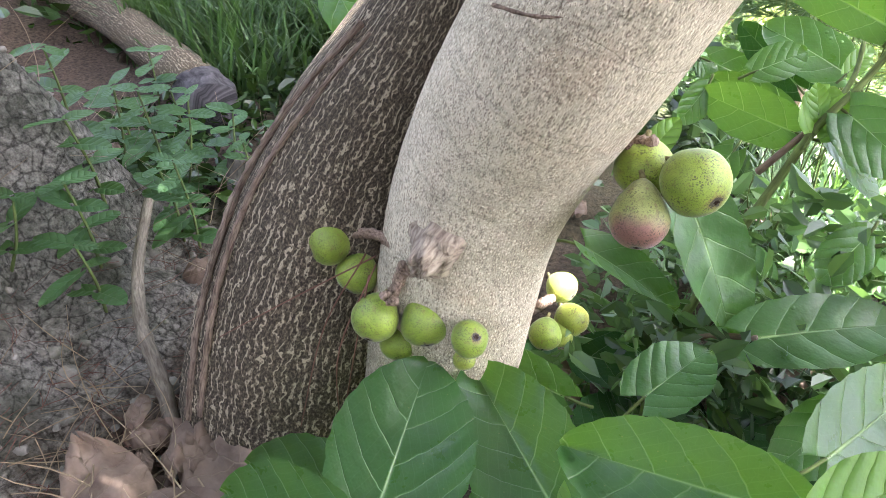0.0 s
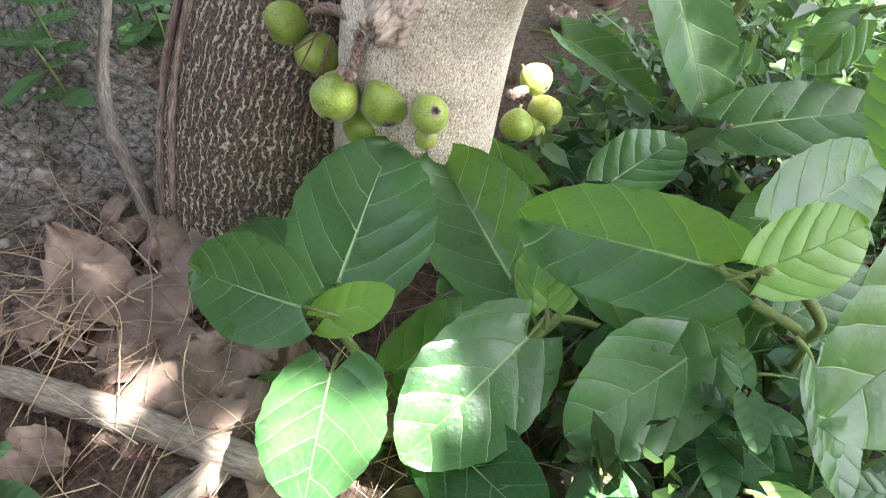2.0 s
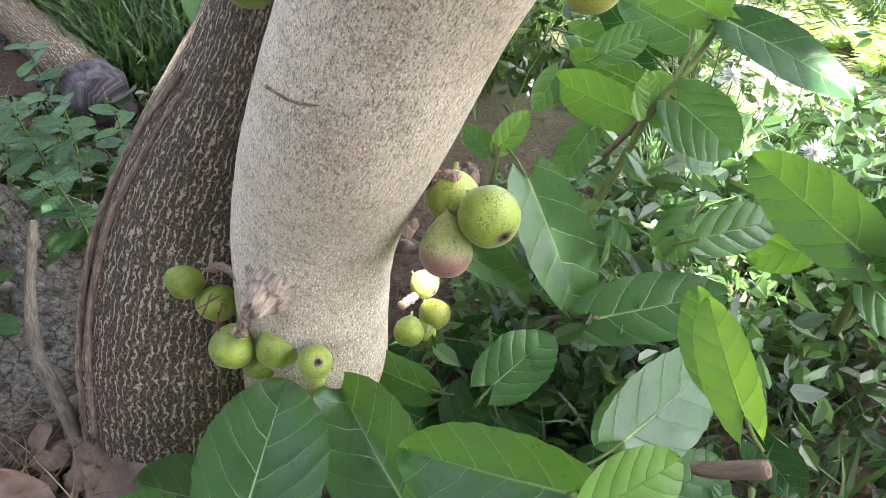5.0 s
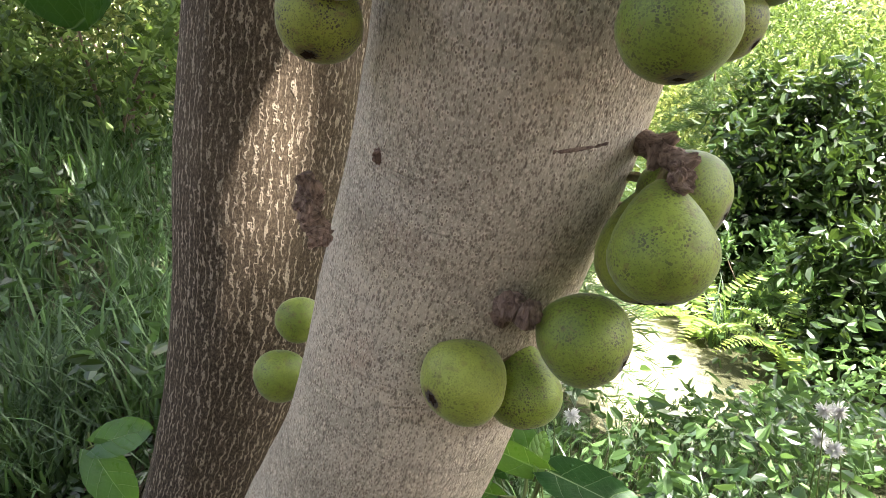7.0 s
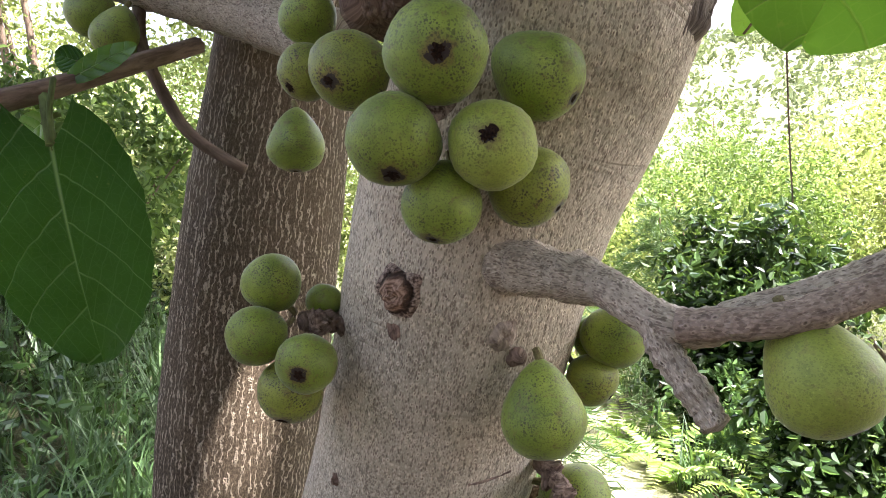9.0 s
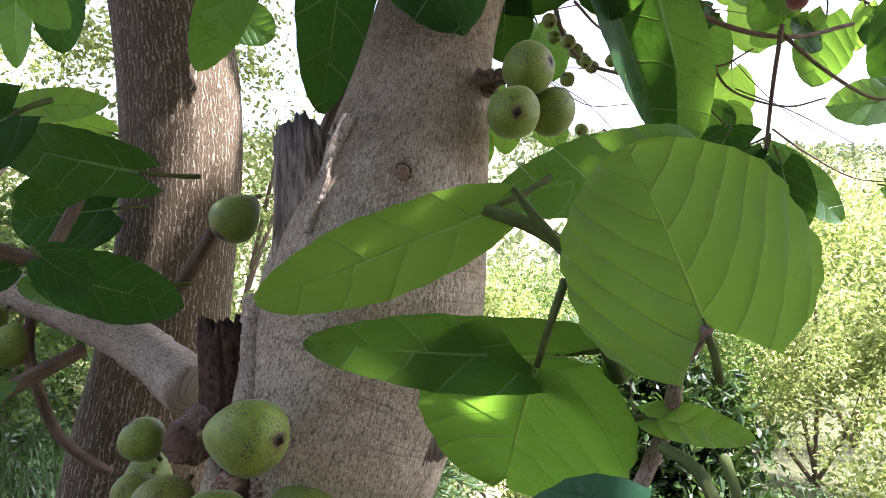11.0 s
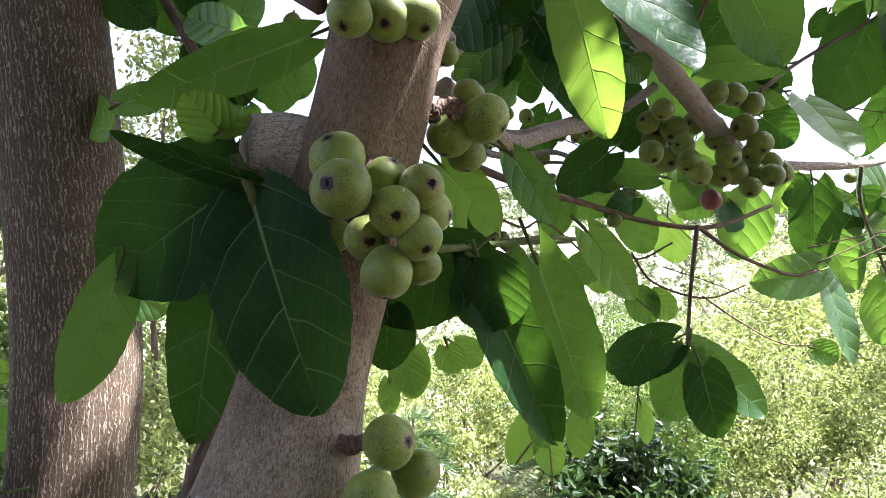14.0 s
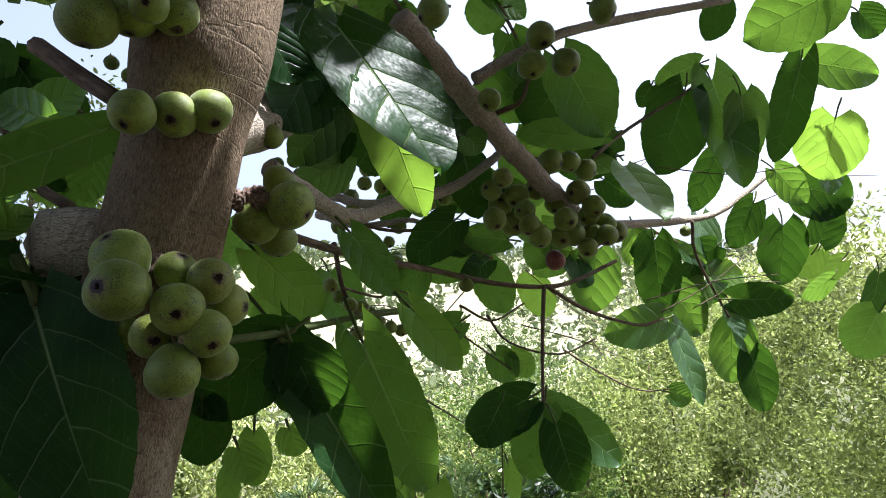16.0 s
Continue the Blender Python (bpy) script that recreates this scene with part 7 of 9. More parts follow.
leaf(tree, (0.403, 0.408, 2.168), (0.398, 0.459, 2.137), (-0.239, -0.522, -0.819), 0.075, leaf_dark, 0.24, 0.10)
leaf(tree, (0.436, 0.405, 2.134), (0.494, 0.429, 2.080), (0.494, -0.855, 0.157), 0.118, leaf_mid, 0.10, 0.10)
leaf(tree, (0.448, 0.406, 2.110), (0.404, 0.463, 2.091), (-0.608, -0.630, -0.483), 0.073, leaf_dark, 0.06, 0.10)
stem(tree, [(0.298, 0.429, 2.175), (0.356, 0.423, 2.119), (0.413, 0.419, 2.055)], 0.0030, 0.0015, twig_brown, "twig", 0.00)
leaf(tree, (0.314, 0.428, 2.157), (0.403, 0.421, 2.123), (-0.125, -0.983, -0.135), 0.056, leaf_mid, 0.06, 0.10)
leaf(tree, (0.319, 0.427, 2.148), (0.337, 0.435, 2.085), (-0.179, -0.969, -0.173), 0.051, leaf_dark, 0.22, 0.10)
leaf(tree, (0.337, 0.426, 2.128), (0.297, 0.415, 2.084), (0.373, -0.922, -0.104), 0.053, leaf_dark, 0.18, 0.10)
leaf(tree, (0.364, 0.423, 2.110), (0.367, 0.466, 2.080), (-0.245, -0.532, -0.810), 0.047, leaf_young, 0.09, 0.10)
leaf(tree, (0.374, 0.422, 2.097), (0.400, 0.435, 2.066), (0.516, -0.853, 0.071), 0.090, leaf_dark, 0.19, 0.10)
leaf(tree, (0.383, 0.422, 2.077), (0.335, 0.400, 2.061), (0.497, -0.673, -0.548), 0.080, leaf_young, 0.12, 0.10)
leaf(tree, (0.399, 0.421, 2.057), (0.399, 0.416, 2.009), (-0.203, -0.974, 0.102), 0.054, leaf_mid, 0.08, 0.10)

# outer branches
stem(tree, [(0.654, 0.120, 1.996), (0.763, 0.255, 1.967), (0.855, 0.335, 1.999), (0.980, 0.407, 2.045), (1.080, 0.432, 2.108)], 0.0120, 0.0080, bark_limb, "branch", 0.50)
stem(tree, [(0.850, 0.207, 2.242), (0.928, 0.249, 2.183), (1.035, 0.318, 2.107), (1.111, 0.359, 2.055), (1.177, 0.392, 2.005), (1.232, 0.416, 1.970)], 0.0200, 0.0170, bark_limb, "branch", 0.50)
stem(tree, [(1.232, 0.416, 1.970), (1.333, 0.447, 1.973), (1.557, 0.553, 1.996), (1.771, 0.658, 2.039), (1.992, 0.704, 2.146)], 0.0100, 0.0060, bark_limb, "branch", 0.30)
stem(tree, [(0.671, 0.175, 1.928), (0.769, 0.260, 1.912), (0.920, 0.385, 1.899), (1.071, 0.459, 1.875), (1.206, 0.484, 1.868), (1.373, 0.548, 1.915)], 0.0060, 0.0040, twig_brown, "twig", 0.00)
stem(tree, [(1.124, 0.399, 1.861), (1.114, 0.411, 1.766), (1.107, 0.425, 1.653)], 0.0040, 0.0030, twig_brown, "twig", 0.00)
stem(tree, [(1.150, 0.444, 1.865), (1.255, 0.480, 1.813), (1.412, 0.555, 1.778), (1.497, 0.588, 1.787)], 0.0040, 0.0030, twig_brown, "twig", 0.00)
stem(tree, [(1.256, 0.398, 2.093), (1.394, 0.463, 2.176), (1.552, 0.473, 2.259), (1.590, 0.483, 2.288)], 0.0040, 0.0030, twig_brown, "twig", 0.00)
stem(tree, [(1.580, 0.548, 1.992), (1.621, 0.600, 1.916), (1.842, 0.777, 1.768)], 0.0040, 0.0030, twig_brown, "twig", 0.00)
stem(tree, [(1.040, 0.471, 1.822), (1.077, 0.469, 1.770), (1.165, 0.455, 1.740), (1.264, 0.484, 1.761)], 0.0025, 0.0015, twig_brown, "twig", 0.00)
stem(tree, [(0.766, 0.367, 1.879), (0.842, 0.455, 1.868), (0.880, 0.447, 1.875), (0.990, 0.484, 1.795), (1.098, 0.522, 1.719)], 0.0025, 0.0015, twig_brown, "twig", 0.00)
stem(tree, [(0.977, 0.431, 1.841), (1.050, 0.471, 1.812), (1.109, 0.455, 1.838)], 0.0025, 0.0015, twig_brown, "twig", 0.00)
stem(tree, [(1.044, 0.487, 1.673), (1.052, 0.492, 1.613), (1.063, 0.560, 1.441)], 0.0015, 0.0012, twig_brown, "twig", 0.00)
stem(tree, [(0.683, 0.437, 2.326), (0.718, 0.429, 2.303), (0.811, 0.441, 2.367), (0.941, 0.441, 2.432)], 0.0080, 0.0060, bark_limb, "branch", 0.30)
stem(tree, [(0.970, 0.238, 2.167), (1.028, 0.235, 2.200), (1.130, 0.246, 2.253), (1.304, 0.285, 2.315), (1.579, 0.339, 2.400)], 0.0100, 0.0070, bark_limb, "branch", 0.40)
stem(tree, [(0.757, 0.658, 2.118), (0.853, 0.582, 2.061), (0.915, 0.560, 2.066), (0.993, 0.583, 2.093)], 0.0100, 0.0060, bark_limb, "branch", 0.50)
stem(tree, [(0.776, 0.661, 2.060), (0.850, 0.589, 2.019), (0.933, 0.561, 2.021), (0.974, 0.550, 2.006)], 0.0080, 0.0040, bark_limb, "branch", 0.50)
stem(tree, [(0.790, 0.562, 1.983), (0.796, 0.522, 1.884), (0.832, 0.518, 1.831), (0.897, 0.500, 1.804)], 0.0050, 0.0030, twig_brown, "twig", 0.00)
stem(tree, [(1.028, 0.298, 2.138), (1.042, 0.241, 2.134), (1.047, 0.214, 2.159)], 0.0050, 0.0030, twig_brown, "twig", 0.00)
stem(tree, [(0.609, 0.010, 1.807), (0.668, 0.096, 1.811), (0.773, 0.219, 1.824), (0.864, 0.294, 1.830)], 0.0038, 0.0026, twig_green, "twig", 0.00)
stem(tree, [(0.917, 0.534, 1.675), (0.900, 0.532, 1.594), (0.882, 0.531, 1.524), (0.834, 0.533, 1.462)], 0.0030, 0.0020, twig_brown, "twig", 0.00)
stem(tree, [(0.893, 0.531, 1.544), (0.901, 0.518, 1.304), (0.907, 0.513, 1.205)], 0.0015, 0.0012, twig_brown, "twig", 0.00)
stem(tree, [(-0.345, 0.920, 1.674), (-0.251, 0.915, 1.781), (-0.132, 0.906, 1.858)], 0.0100, 0.0070, bark_limb, "branch", 0.30)
stem(tree, [(0.398, 0.017, 1.594), (0.411, 0.022, 1.634), (0.434, 0.032, 1.686), (0.449, 0.033, 1.733)], 0.0060, 0.0060, twig_brown, "twig", 0.00)
stem(tree, [(0.254, 0.073, 1.472), (0.291, 0.050, 1.521), (0.321, 0.031, 1.563)], 0.0080, 0.0070, twig_brown, "twig", 0.00)
stem(tree, [(0.252, 0.083, 1.474), (0.192, 0.069, 1.505), (0.142, 0.035, 1.523), (0.082, 0.012, 1.550)], 0.0080, 0.0070, twig_brown, "twig", 0.00)
stem(tree, [(0.128, 0.117, 1.522), (0.153, 0.134, 1.582), (0.165, 0.152, 1.640)], 0.0070, 0.0060, twig_brown, "twig", 0.00)
stem(tree, [(0.552, -0.035, 1.845), (0.525, -0.030, 1.868), (0.492, -0.038, 1.884), (0.461, -0.044, 1.887)], 0.0460, 0.0270, bark_front, "limb", 0.06)
stem(tree, [(0.342, -0.042, 1.400), (0.325, -0.082, 1.395), (0.313, -0.111, 1.392)], 0.0210, 0.0170, bark_spur, "branch_stump", 0.50)
stem(tree, [(0.315, -0.110, 1.392), (0.311, -0.119, 1.391)], 0.0110, 0.0115, bark_scar, "cut_face", 0.30)

# more leaves and thin twigs of the outer crown
leaf(tree, (0.651, 0.745, 2.068), (0.593, 0.772, 1.982), (-0.334, -0.939, -0.080), 0.081, leaf_mid, 0.12, 0.10)
leaf(tree, (1.869, 0.395, 2.179), (1.871, 0.458, 2.055), (-0.885, -0.404, -0.229), 0.147, leaf_young, 0.12, 0.10)
leaf(tree, (2.384, 0.884, 1.911), (2.313, 0.948, 1.854), (-0.317, -0.803, -0.505), 0.094, leaf_young, 0.12, 0.10)
leaf(tree, (1.643, 0.414, 2.229), (1.685, 0.468, 2.094), (-0.075, -0.917, -0.393), 0.114, leaf_mid, 0.12, 0.10)
leaf(tree, (1.197, 0.600, 2.193), (1.250, 0.629, 2.055), (-0.102, -0.966, -0.239), 0.114, leaf_mid, 0.12, 0.10)
leaf(tree, (1.793, 0.777, 2.039), (1.805, 0.768, 1.883), (0.420, -0.904, 0.085), 0.164, leaf_mid, 0.12, 0.10)
leaf(tree, (1.390, 0.980, 1.943), (1.428, 1.030, 1.825), (-0.774, -0.451, -0.445), 0.120, leaf_young, 0.12, 0.10)
leaf(tree, (1.006, 1.066, 2.617), (1.039, 1.029, 2.497), (-0.101, -0.959, 0.266), 0.088, leaf_mid, 0.12, 0.10)
leaf(tree, (1.557, 1.127, 2.531), (1.550, 1.106, 2.421), (-0.839, -0.522, 0.153), 0.095, leaf_young, 0.12, 0.10)
leaf(tree, (0.757, 1.329, 1.992), (0.645, 1.376, 1.923), (-0.115, -0.901, -0.419), 0.112, leaf_mid, 0.12, 0.10)
leaf(tree, (2.005, 0.598, 1.845), (1.931, 0.627, 1.805), (0.027, -0.780, -0.626), 0.081, leaf_mid, 0.12, 0.10)
leaf(tree, (0.739, 0.849, 1.881), (0.710, 0.848, 1.788), (0.235, -0.970, -0.058), 0.085, leaf_mid, 0.12, 0.10)
leaf(tree, (1.477, 1.142, 2.281), (1.500, 1.158, 2.172), (-0.830, -0.498, -0.251), 0.110, leaf_young, 0.12, 0.10)
leaf(tree, (1.090, 1.024, 2.683), (1.011, 1.058, 2.580), (-0.739, -0.554, 0.383), 0.143, leaf_mid, 0.12, 0.10)
leaf(tree, (1.366, 0.518, 2.129), (1.285, 0.595, 2.137), (-0.673, -0.669, -0.316), 0.086, leaf_dark, 0.12, 0.10)
leaf(tree, (1.432, 0.900, 2.126), (1.399, 0.890, 1.961), (-0.891, -0.406, 0.203), 0.186, leaf_young, 0.12, 0.10)
leaf(tree, (2.516, 0.876, 1.859), (2.520, 0.939, 1.716), (-0.065, -0.915, -0.399), 0.117, leaf_dark, 0.12, 0.10)
leaf(tree, (0.791, 0.653, 1.941), (0.817, 0.640, 1.829), (0.279, -0.944, 0.174), 0.109, leaf_mid, 0.12, 0.10)
leaf(tree, (2.248, 0.834, 1.943), (2.221, 0.886, 1.866), (-0.483, -0.796, -0.365), 0.074, leaf_young, 0.12, 0.10)
leaf(tree, (1.018, 0.619, 2.454), (0.887, 0.621, 2.424), (-0.127, -0.849, 0.513), 0.119, leaf_dark, 0.12, 0.10)
leaf(tree, (1.239, 1.271, 2.527), (1.187, 1.348, 2.440), (-0.152, -0.783, -0.603), 0.103, leaf_mid, 0.12, 0.10)
leaf(tree, (2.449, 0.849, 1.743), (2.418, 0.931, 1.615), (-0.891, -0.449, -0.075), 0.154, leaf_mid, 0.12, 0.10)
leaf(tree, (1.765, 0.759, 1.869), (1.684, 0.764, 1.780), (-0.261, -0.947, 0.186), 0.084, leaf_young, 0.12, 0.10)
leaf(tree, (0.728, 1.085, 2.101), (0.724, 1.149, 2.022), (0.057, -0.779, -0.625), 0.074, leaf_mid, 0.12, 0.10)
leaf(tree, (2.017, 0.565, 2.183), (1.998, 0.543, 2.044), (-0.001, -0.988, 0.156), 0.103, leaf_mid, 0.12, 0.10)
stem(tree, [(1.937, 0.735, 2.064), (2.155, 0.706, 2.125), (2.379, 0.684, 2.126)], 0.0014, 0.0008, twig_brown, "twig", 0.00)
stem(tree, [(1.627, 0.648, 1.804), (1.772, 0.645, 1.850), (1.922, 0.649, 1.847)], 0.0014, 0.0008, twig_brown, "twig", 0.00)
stem(tree, [(1.032, 0.785, 2.006), (1.202, 0.779, 2.023), (1.379, 0.777, 2.001)], 0.0014, 0.0008, twig_brown, "twig", 0.00)
stem(tree, [(1.471, 0.556, 1.800), (1.618, 0.551, 1.858), (1.775, 0.537, 1.950)], 0.0014, 0.0008, twig_brown, "twig", 0.00)
stem(tree, [(1.161, 0.593, 1.802), (1.294, 0.609, 1.760), (1.434, 0.625, 1.700)], 0.0014, 0.0008, twig_brown, "twig", 0.00)
stem(tree, [(1.462, 0.480, 2.097), (1.641, 0.476, 2.078), (1.831, 0.464, 2.091)], 0.0014, 0.0008, twig_brown, "twig", 0.00)
stem(tree, [(0.769, 0.616, 1.947), (0.912, 0.618, 1.974), (1.063, 0.620, 1.977)], 0.0014, 0.0008, twig_brown, "twig", 0.00)
stem(tree, [(0.812, 0.672, 1.837), (0.904, 0.701, 1.794), (1.005, 0.720, 1.800)], 0.0014, 0.0008, twig_brown, "twig", 0.00)
stem(tree, [(1.342, 0.420, 1.822), (1.497, 0.418, 1.847), (1.661, 0.416, 1.851)], 0.0014, 0.0008, twig_brown, "twig", 0.00)
stem(tree, [(0.823, 0.702, 1.866), (0.914, 0.724, 1.872), (1.009, 0.752, 1.832)], 0.0014, 0.0008, twig_brown, "twig", 0.00)
stem(tree, [(1.316, 0.871, 1.946), (1.444, 0.898, 1.846), (1.580, 0.918, 1.768)], 0.0014, 0.0008, twig_brown, "twig", 0.00)
stem(tree, [(1.023, 0.692, 1.834), (1.112, 0.705, 1.906), (1.203, 0.723, 1.937)], 0.0014, 0.0008, twig_brown, "twig", 0.00)
stem(tree, [(1.384, 0.605, 2.112), (1.552, 0.596, 2.157), (1.728, 0.587, 2.178)], 0.0014, 0.0008, twig_brown, "twig", 0.00)
stem(tree, [(0.938, 0.578, 2.061), (1.053, 0.599, 2.026), (1.176, 0.614, 2.011)], 0.0014, 0.0008, twig_brown, "twig", 0.00)
stem(tree, [(0.862, 0.873, 1.900), (0.998, 0.894, 1.817), (1.138, 0.925, 1.662)], 0.0014, 0.0008, twig_brown, "twig", 0.00)
stem(tree, [(1.424, 0.758, 2.108), (1.571, 0.755, 2.156), (1.727, 0.742, 2.244)], 0.0014, 0.0008, twig_brown, "twig", 0.00)

# side branch with the snapped end, and fruiting spurs
stem(tree, [(0.374, -0.103, 1.248), (0.395, -0.144, 1.251), (0.416, -0.175, 1.249), (0.432, -0.203, 1.239), (0.447, -0.213, 1.237), (0.468, -0.218, 1.244), (0.495, -0.223, 1.253), (0.520, -0.227, 1.264)], 0.0105, 0.0062, bark_limb, "branch", 0.35)
stem(tree, [(0.433, -0.225, 1.242), (0.462, -0.242, 1.247), (0.492, -0.248, 1.257), (0.514, -0.258, 1.272), (0.531, -0.262, 1.298), (0.544, -0.261, 1.322), (0.555, -0.259, 1.349), (0.572, -0.261, 1.390), (0.586, -0.273, 1.435), (0.585, -0.288, 1.464), (0.587, -0.309, 1.486)], 0.0067, 0.0034, bark_twig, "branch", 0.35)
stem(tree, [(0.430, -0.203, 1.239), (0.435, -0.215, 1.224), (0.442, -0.225, 1.211), (0.446, -0.232, 1.203)], 0.0068, 0.0062, bark_limb, "branch", 0.70)
stem(tree, [(-0.023, 0.017, 0.327), (-0.072, 0.049, 0.319), (-0.102, 0.052, 0.309)], 0.0060, 0.0048, bark_spur, "fruiting_spur", 1.00)
stem(tree, [(-0.025, 0.006, 0.315), (-0.035, -0.002, 0.285), (-0.040, -0.008, 0.273)], 0.0060, 0.0048, bark_spur, "fruiting_spur", 1.00)
stem(tree, [(0.115, 0.122, 0.402), (0.142, 0.103, 0.433), (0.173, 0.085, 0.448)], 0.0080, 0.0064, bark_spur, "fruiting_spur", 1.00)
stem(tree, [(0.092, 0.146, 0.201), (0.104, 0.172, 0.195)], 0.0060, 0.0048, bark_spur, "fruiting_spur", 1.00)
stem(tree, [(0.315, -0.054, 0.999), (0.336, -0.081, 1.024), (0.346, -0.087, 1.022)], 0.0090, 0.0072, bark_spur, "fruiting_spur", 1.00)
stem(tree, [(0.397, -0.043, 1.107), (0.408, -0.075, 1.106), (0.414, -0.098, 1.101), (0.412, -0.101, 1.094)], 0.0065, 0.0052, bark_spur, "fruiting_spur", 1.00)
stem(tree, [(0.403, -0.010, 1.050), (0.417, -0.017, 1.059)], 0.0070, 0.0056, bark_spur, "fruiting_spur", 1.00)
stem(tree, [(0.277, -0.044, 1.206), (0.266, -0.064, 1.211), (0.258, -0.073, 1.214)], 0.0070, 0.0056, bark_spur, "fruiting_spur", 1.00)
stem(tree, [(0.536, -0.071, 1.644), (0.548, -0.092, 1.651)], 0.0070, 0.0056, bark_spur, "fruiting_spur", 1.00)
stem(tree, [(0.611, -0.037, 1.919), (0.637, -0.048, 1.924)], 0.0090, 0.0072, bark_spur, "fruiting_spur", 1.00)
stem(tree, [(0.037, 0.089, 0.616), (0.019, 0.089, 0.616)], 0.0060, 0.0048, bark_spur, "fruiting_spur", 1.00)
stem(tree, [(0.378, -0.095, 1.188), (0.387, -0.113, 1.196)], 0.0060, 0.0048, bark_spur, "fruiting_spur", 1.00)
stem(tree, [(0.240, -0.079, 1.065), (0.234, -0.080, 1.079), (0.238, -0.072, 1.089)], 0.0060, 0.0050, bark_spur, "fruiting_spur", 1.00)
stem(tree, [(0.524, -0.077, 1.876), (0.558, -0.101, 1.848), (0.592, -0.105, 1.820)], 0.0120, 0.0096, bark_spur, "fruiting_spur", 1.00)
lump(tree, (-0.019, -0.006, 0.329), (0.271, -0.273, 0.923), 0.0084, bark_spur, "spur_scar", 0.9, "", 1)
lump(tree, (-0.021, -0.006, 0.330), (0.402, -0.853, 0.333), 0.0097, bark_spur, "spur_scar", 0.9, "", 2)
lump(tree, (-0.017, -0.007, 0.325), (0.795, -0.540, -0.277), 0.0074, bark_spur, "spur_scar", 0.9, "", 3)
lump(tree, (-0.027, -0.013, 0.293), (-0.165, -0.865, 0.473), 0.0097, bark_spur, "spur_scar", 0.9, "", 4)
lump(tree, (-0.031, -0.014, 0.291), (-0.066, -0.995, -0.069), 0.0072, bark_spur, "spur_scar", 0.9, "", 5)
lump(tree, (-0.036, -0.012, 0.295), (0.362, 0.132, 0.923), 0.0100, bark_spur, "spur_scar", 0.9, "", 6)
lump(tree, (0.124, 0.112, 0.417), (0.171, -0.602, 0.780), 0.0092, bark_spur, "spur_scar", 0.9, "", 7)
lump(tree, (0.120, 0.109, 0.414), (-0.391, -0.917, -0.072), 0.0120, bark_spur, "spur_scar", 0.9, "", 8)
lump(tree, (0.120, 0.108, 0.414), (-0.301, -0.705, 0.643), 0.0112, bark_spur, "spur_scar", 0.9, "", 9)
lump(tree, (0.153, 0.088, 0.441), (-0.289, -0.944, 0.157), 0.0102, bark_spur, "spur_scar", 0.9, "", 10)
lump(tree, (0.158, 0.093, 0.445), (0.020, -0.121, 0.992), 0.0084, bark_spur, "spur_scar", 0.9, "", 11)
lump(tree, (0.158, 0.090, 0.443), (0.040, -0.248, 0.968), 0.0094, bark_spur, "spur_scar", 0.9, "", 12)
lump(tree, (0.321, -0.070, 1.007), (0.468, -0.614, -0.635), 0.0096, bark_spur, "spur_scar", 0.9, "", 13)
lump(tree, (0.317, -0.069, 1.013), (0.385, -0.892, -0.239), 0.0129, bark_spur, "spur_scar", 0.9, "", 14)
lump(tree, (0.317, -0.070, 1.010), (-0.631, -0.760, -0.154), 0.0133, bark_spur, "spur_scar", 0.9, "", 15)
lump(tree, (0.336, -0.088, 1.027), (-0.322, -0.679, 0.660), 0.0127, bark_spur, "spur_scar", 0.9, "", 16)
lump(tree, (0.337, -0.087, 1.029), (0.627, -0.653, 0.424), 0.0104, bark_spur, "spur_scar", 0.9, "", 17)
lump(tree, (0.336, -0.088, 1.027), (-0.220, -0.930, -0.296), 0.0148, bark_spur, "spur_scar", 0.9, "", 18)
lump(tree, (0.345, -0.093, 1.027), (-0.172, -0.564, 0.808), 0.0109, bark_spur, "spur_scar", 0.9, "", 19)
lump(tree, (0.347, -0.093, 1.026), (-0.153, -0.489, 0.859), 0.0115, bark_spur, "spur_scar", 0.9, "", 20)
lump(tree, (0.343, -0.094, 1.024), (0.205, -0.384, 0.900), 0.0128, bark_spur, "spur_scar", 0.9, "", 21)
lump(tree, (0.395, -0.052, 1.108), (-0.591, -0.766, -0.255), 0.0100, bark_spur, "spur_scar", 0.9, "", 22)
lump(tree, (0.400, -0.051, 1.112), (0.388, -0.810, 0.440), 0.0109, bark_spur, "spur_scar", 0.9, "", 23)
lump(tree, (0.399, -0.052, 1.109), (0.702, -0.597, 0.388), 0.0105, bark_spur, "spur_scar", 0.9, "", 24)
lump(tree, (0.407, -0.081, 1.110), (0.270, -0.906, 0.325), 0.0077, bark_spur, "spur_scar", 0.9, "", 25)
lump(tree, (0.407, -0.082, 1.103), (-0.504, -0.629, -0.592), 0.0117, bark_spur, "spur_scar", 0.9, "", 26)
lump(tree, (0.410, -0.080, 1.109), (0.639, -0.508, 0.577), 0.0123, bark_spur, "spur_scar", 0.9, "", 27)
lump(tree, (0.409, -0.105, 1.104), (-0.619, -0.704, 0.348), 0.0079, bark_spur, "spur_scar", 0.9, "", 28)
lump(tree, (0.411, -0.105, 1.103), (-0.234, -0.898, 0.372), 0.0083, bark_spur, "spur_scar", 0.9, "", 29)
lump(tree, (0.412, -0.104, 1.104), (0.725, -0.466, 0.508), 0.0116, bark_spur, "spur_scar", 0.9, "", 30)
lump(tree, (0.411, -0.107, 1.099), (-0.230, -0.835, 0.500), 0.0111, bark_spur, "spur_scar", 0.9, "", 31)
lump(tree, (0.412, -0.107, 1.097), (0.522, -0.572, 0.632), 0.0111, bark_spur, "spur_scar", 0.9, "", 32)
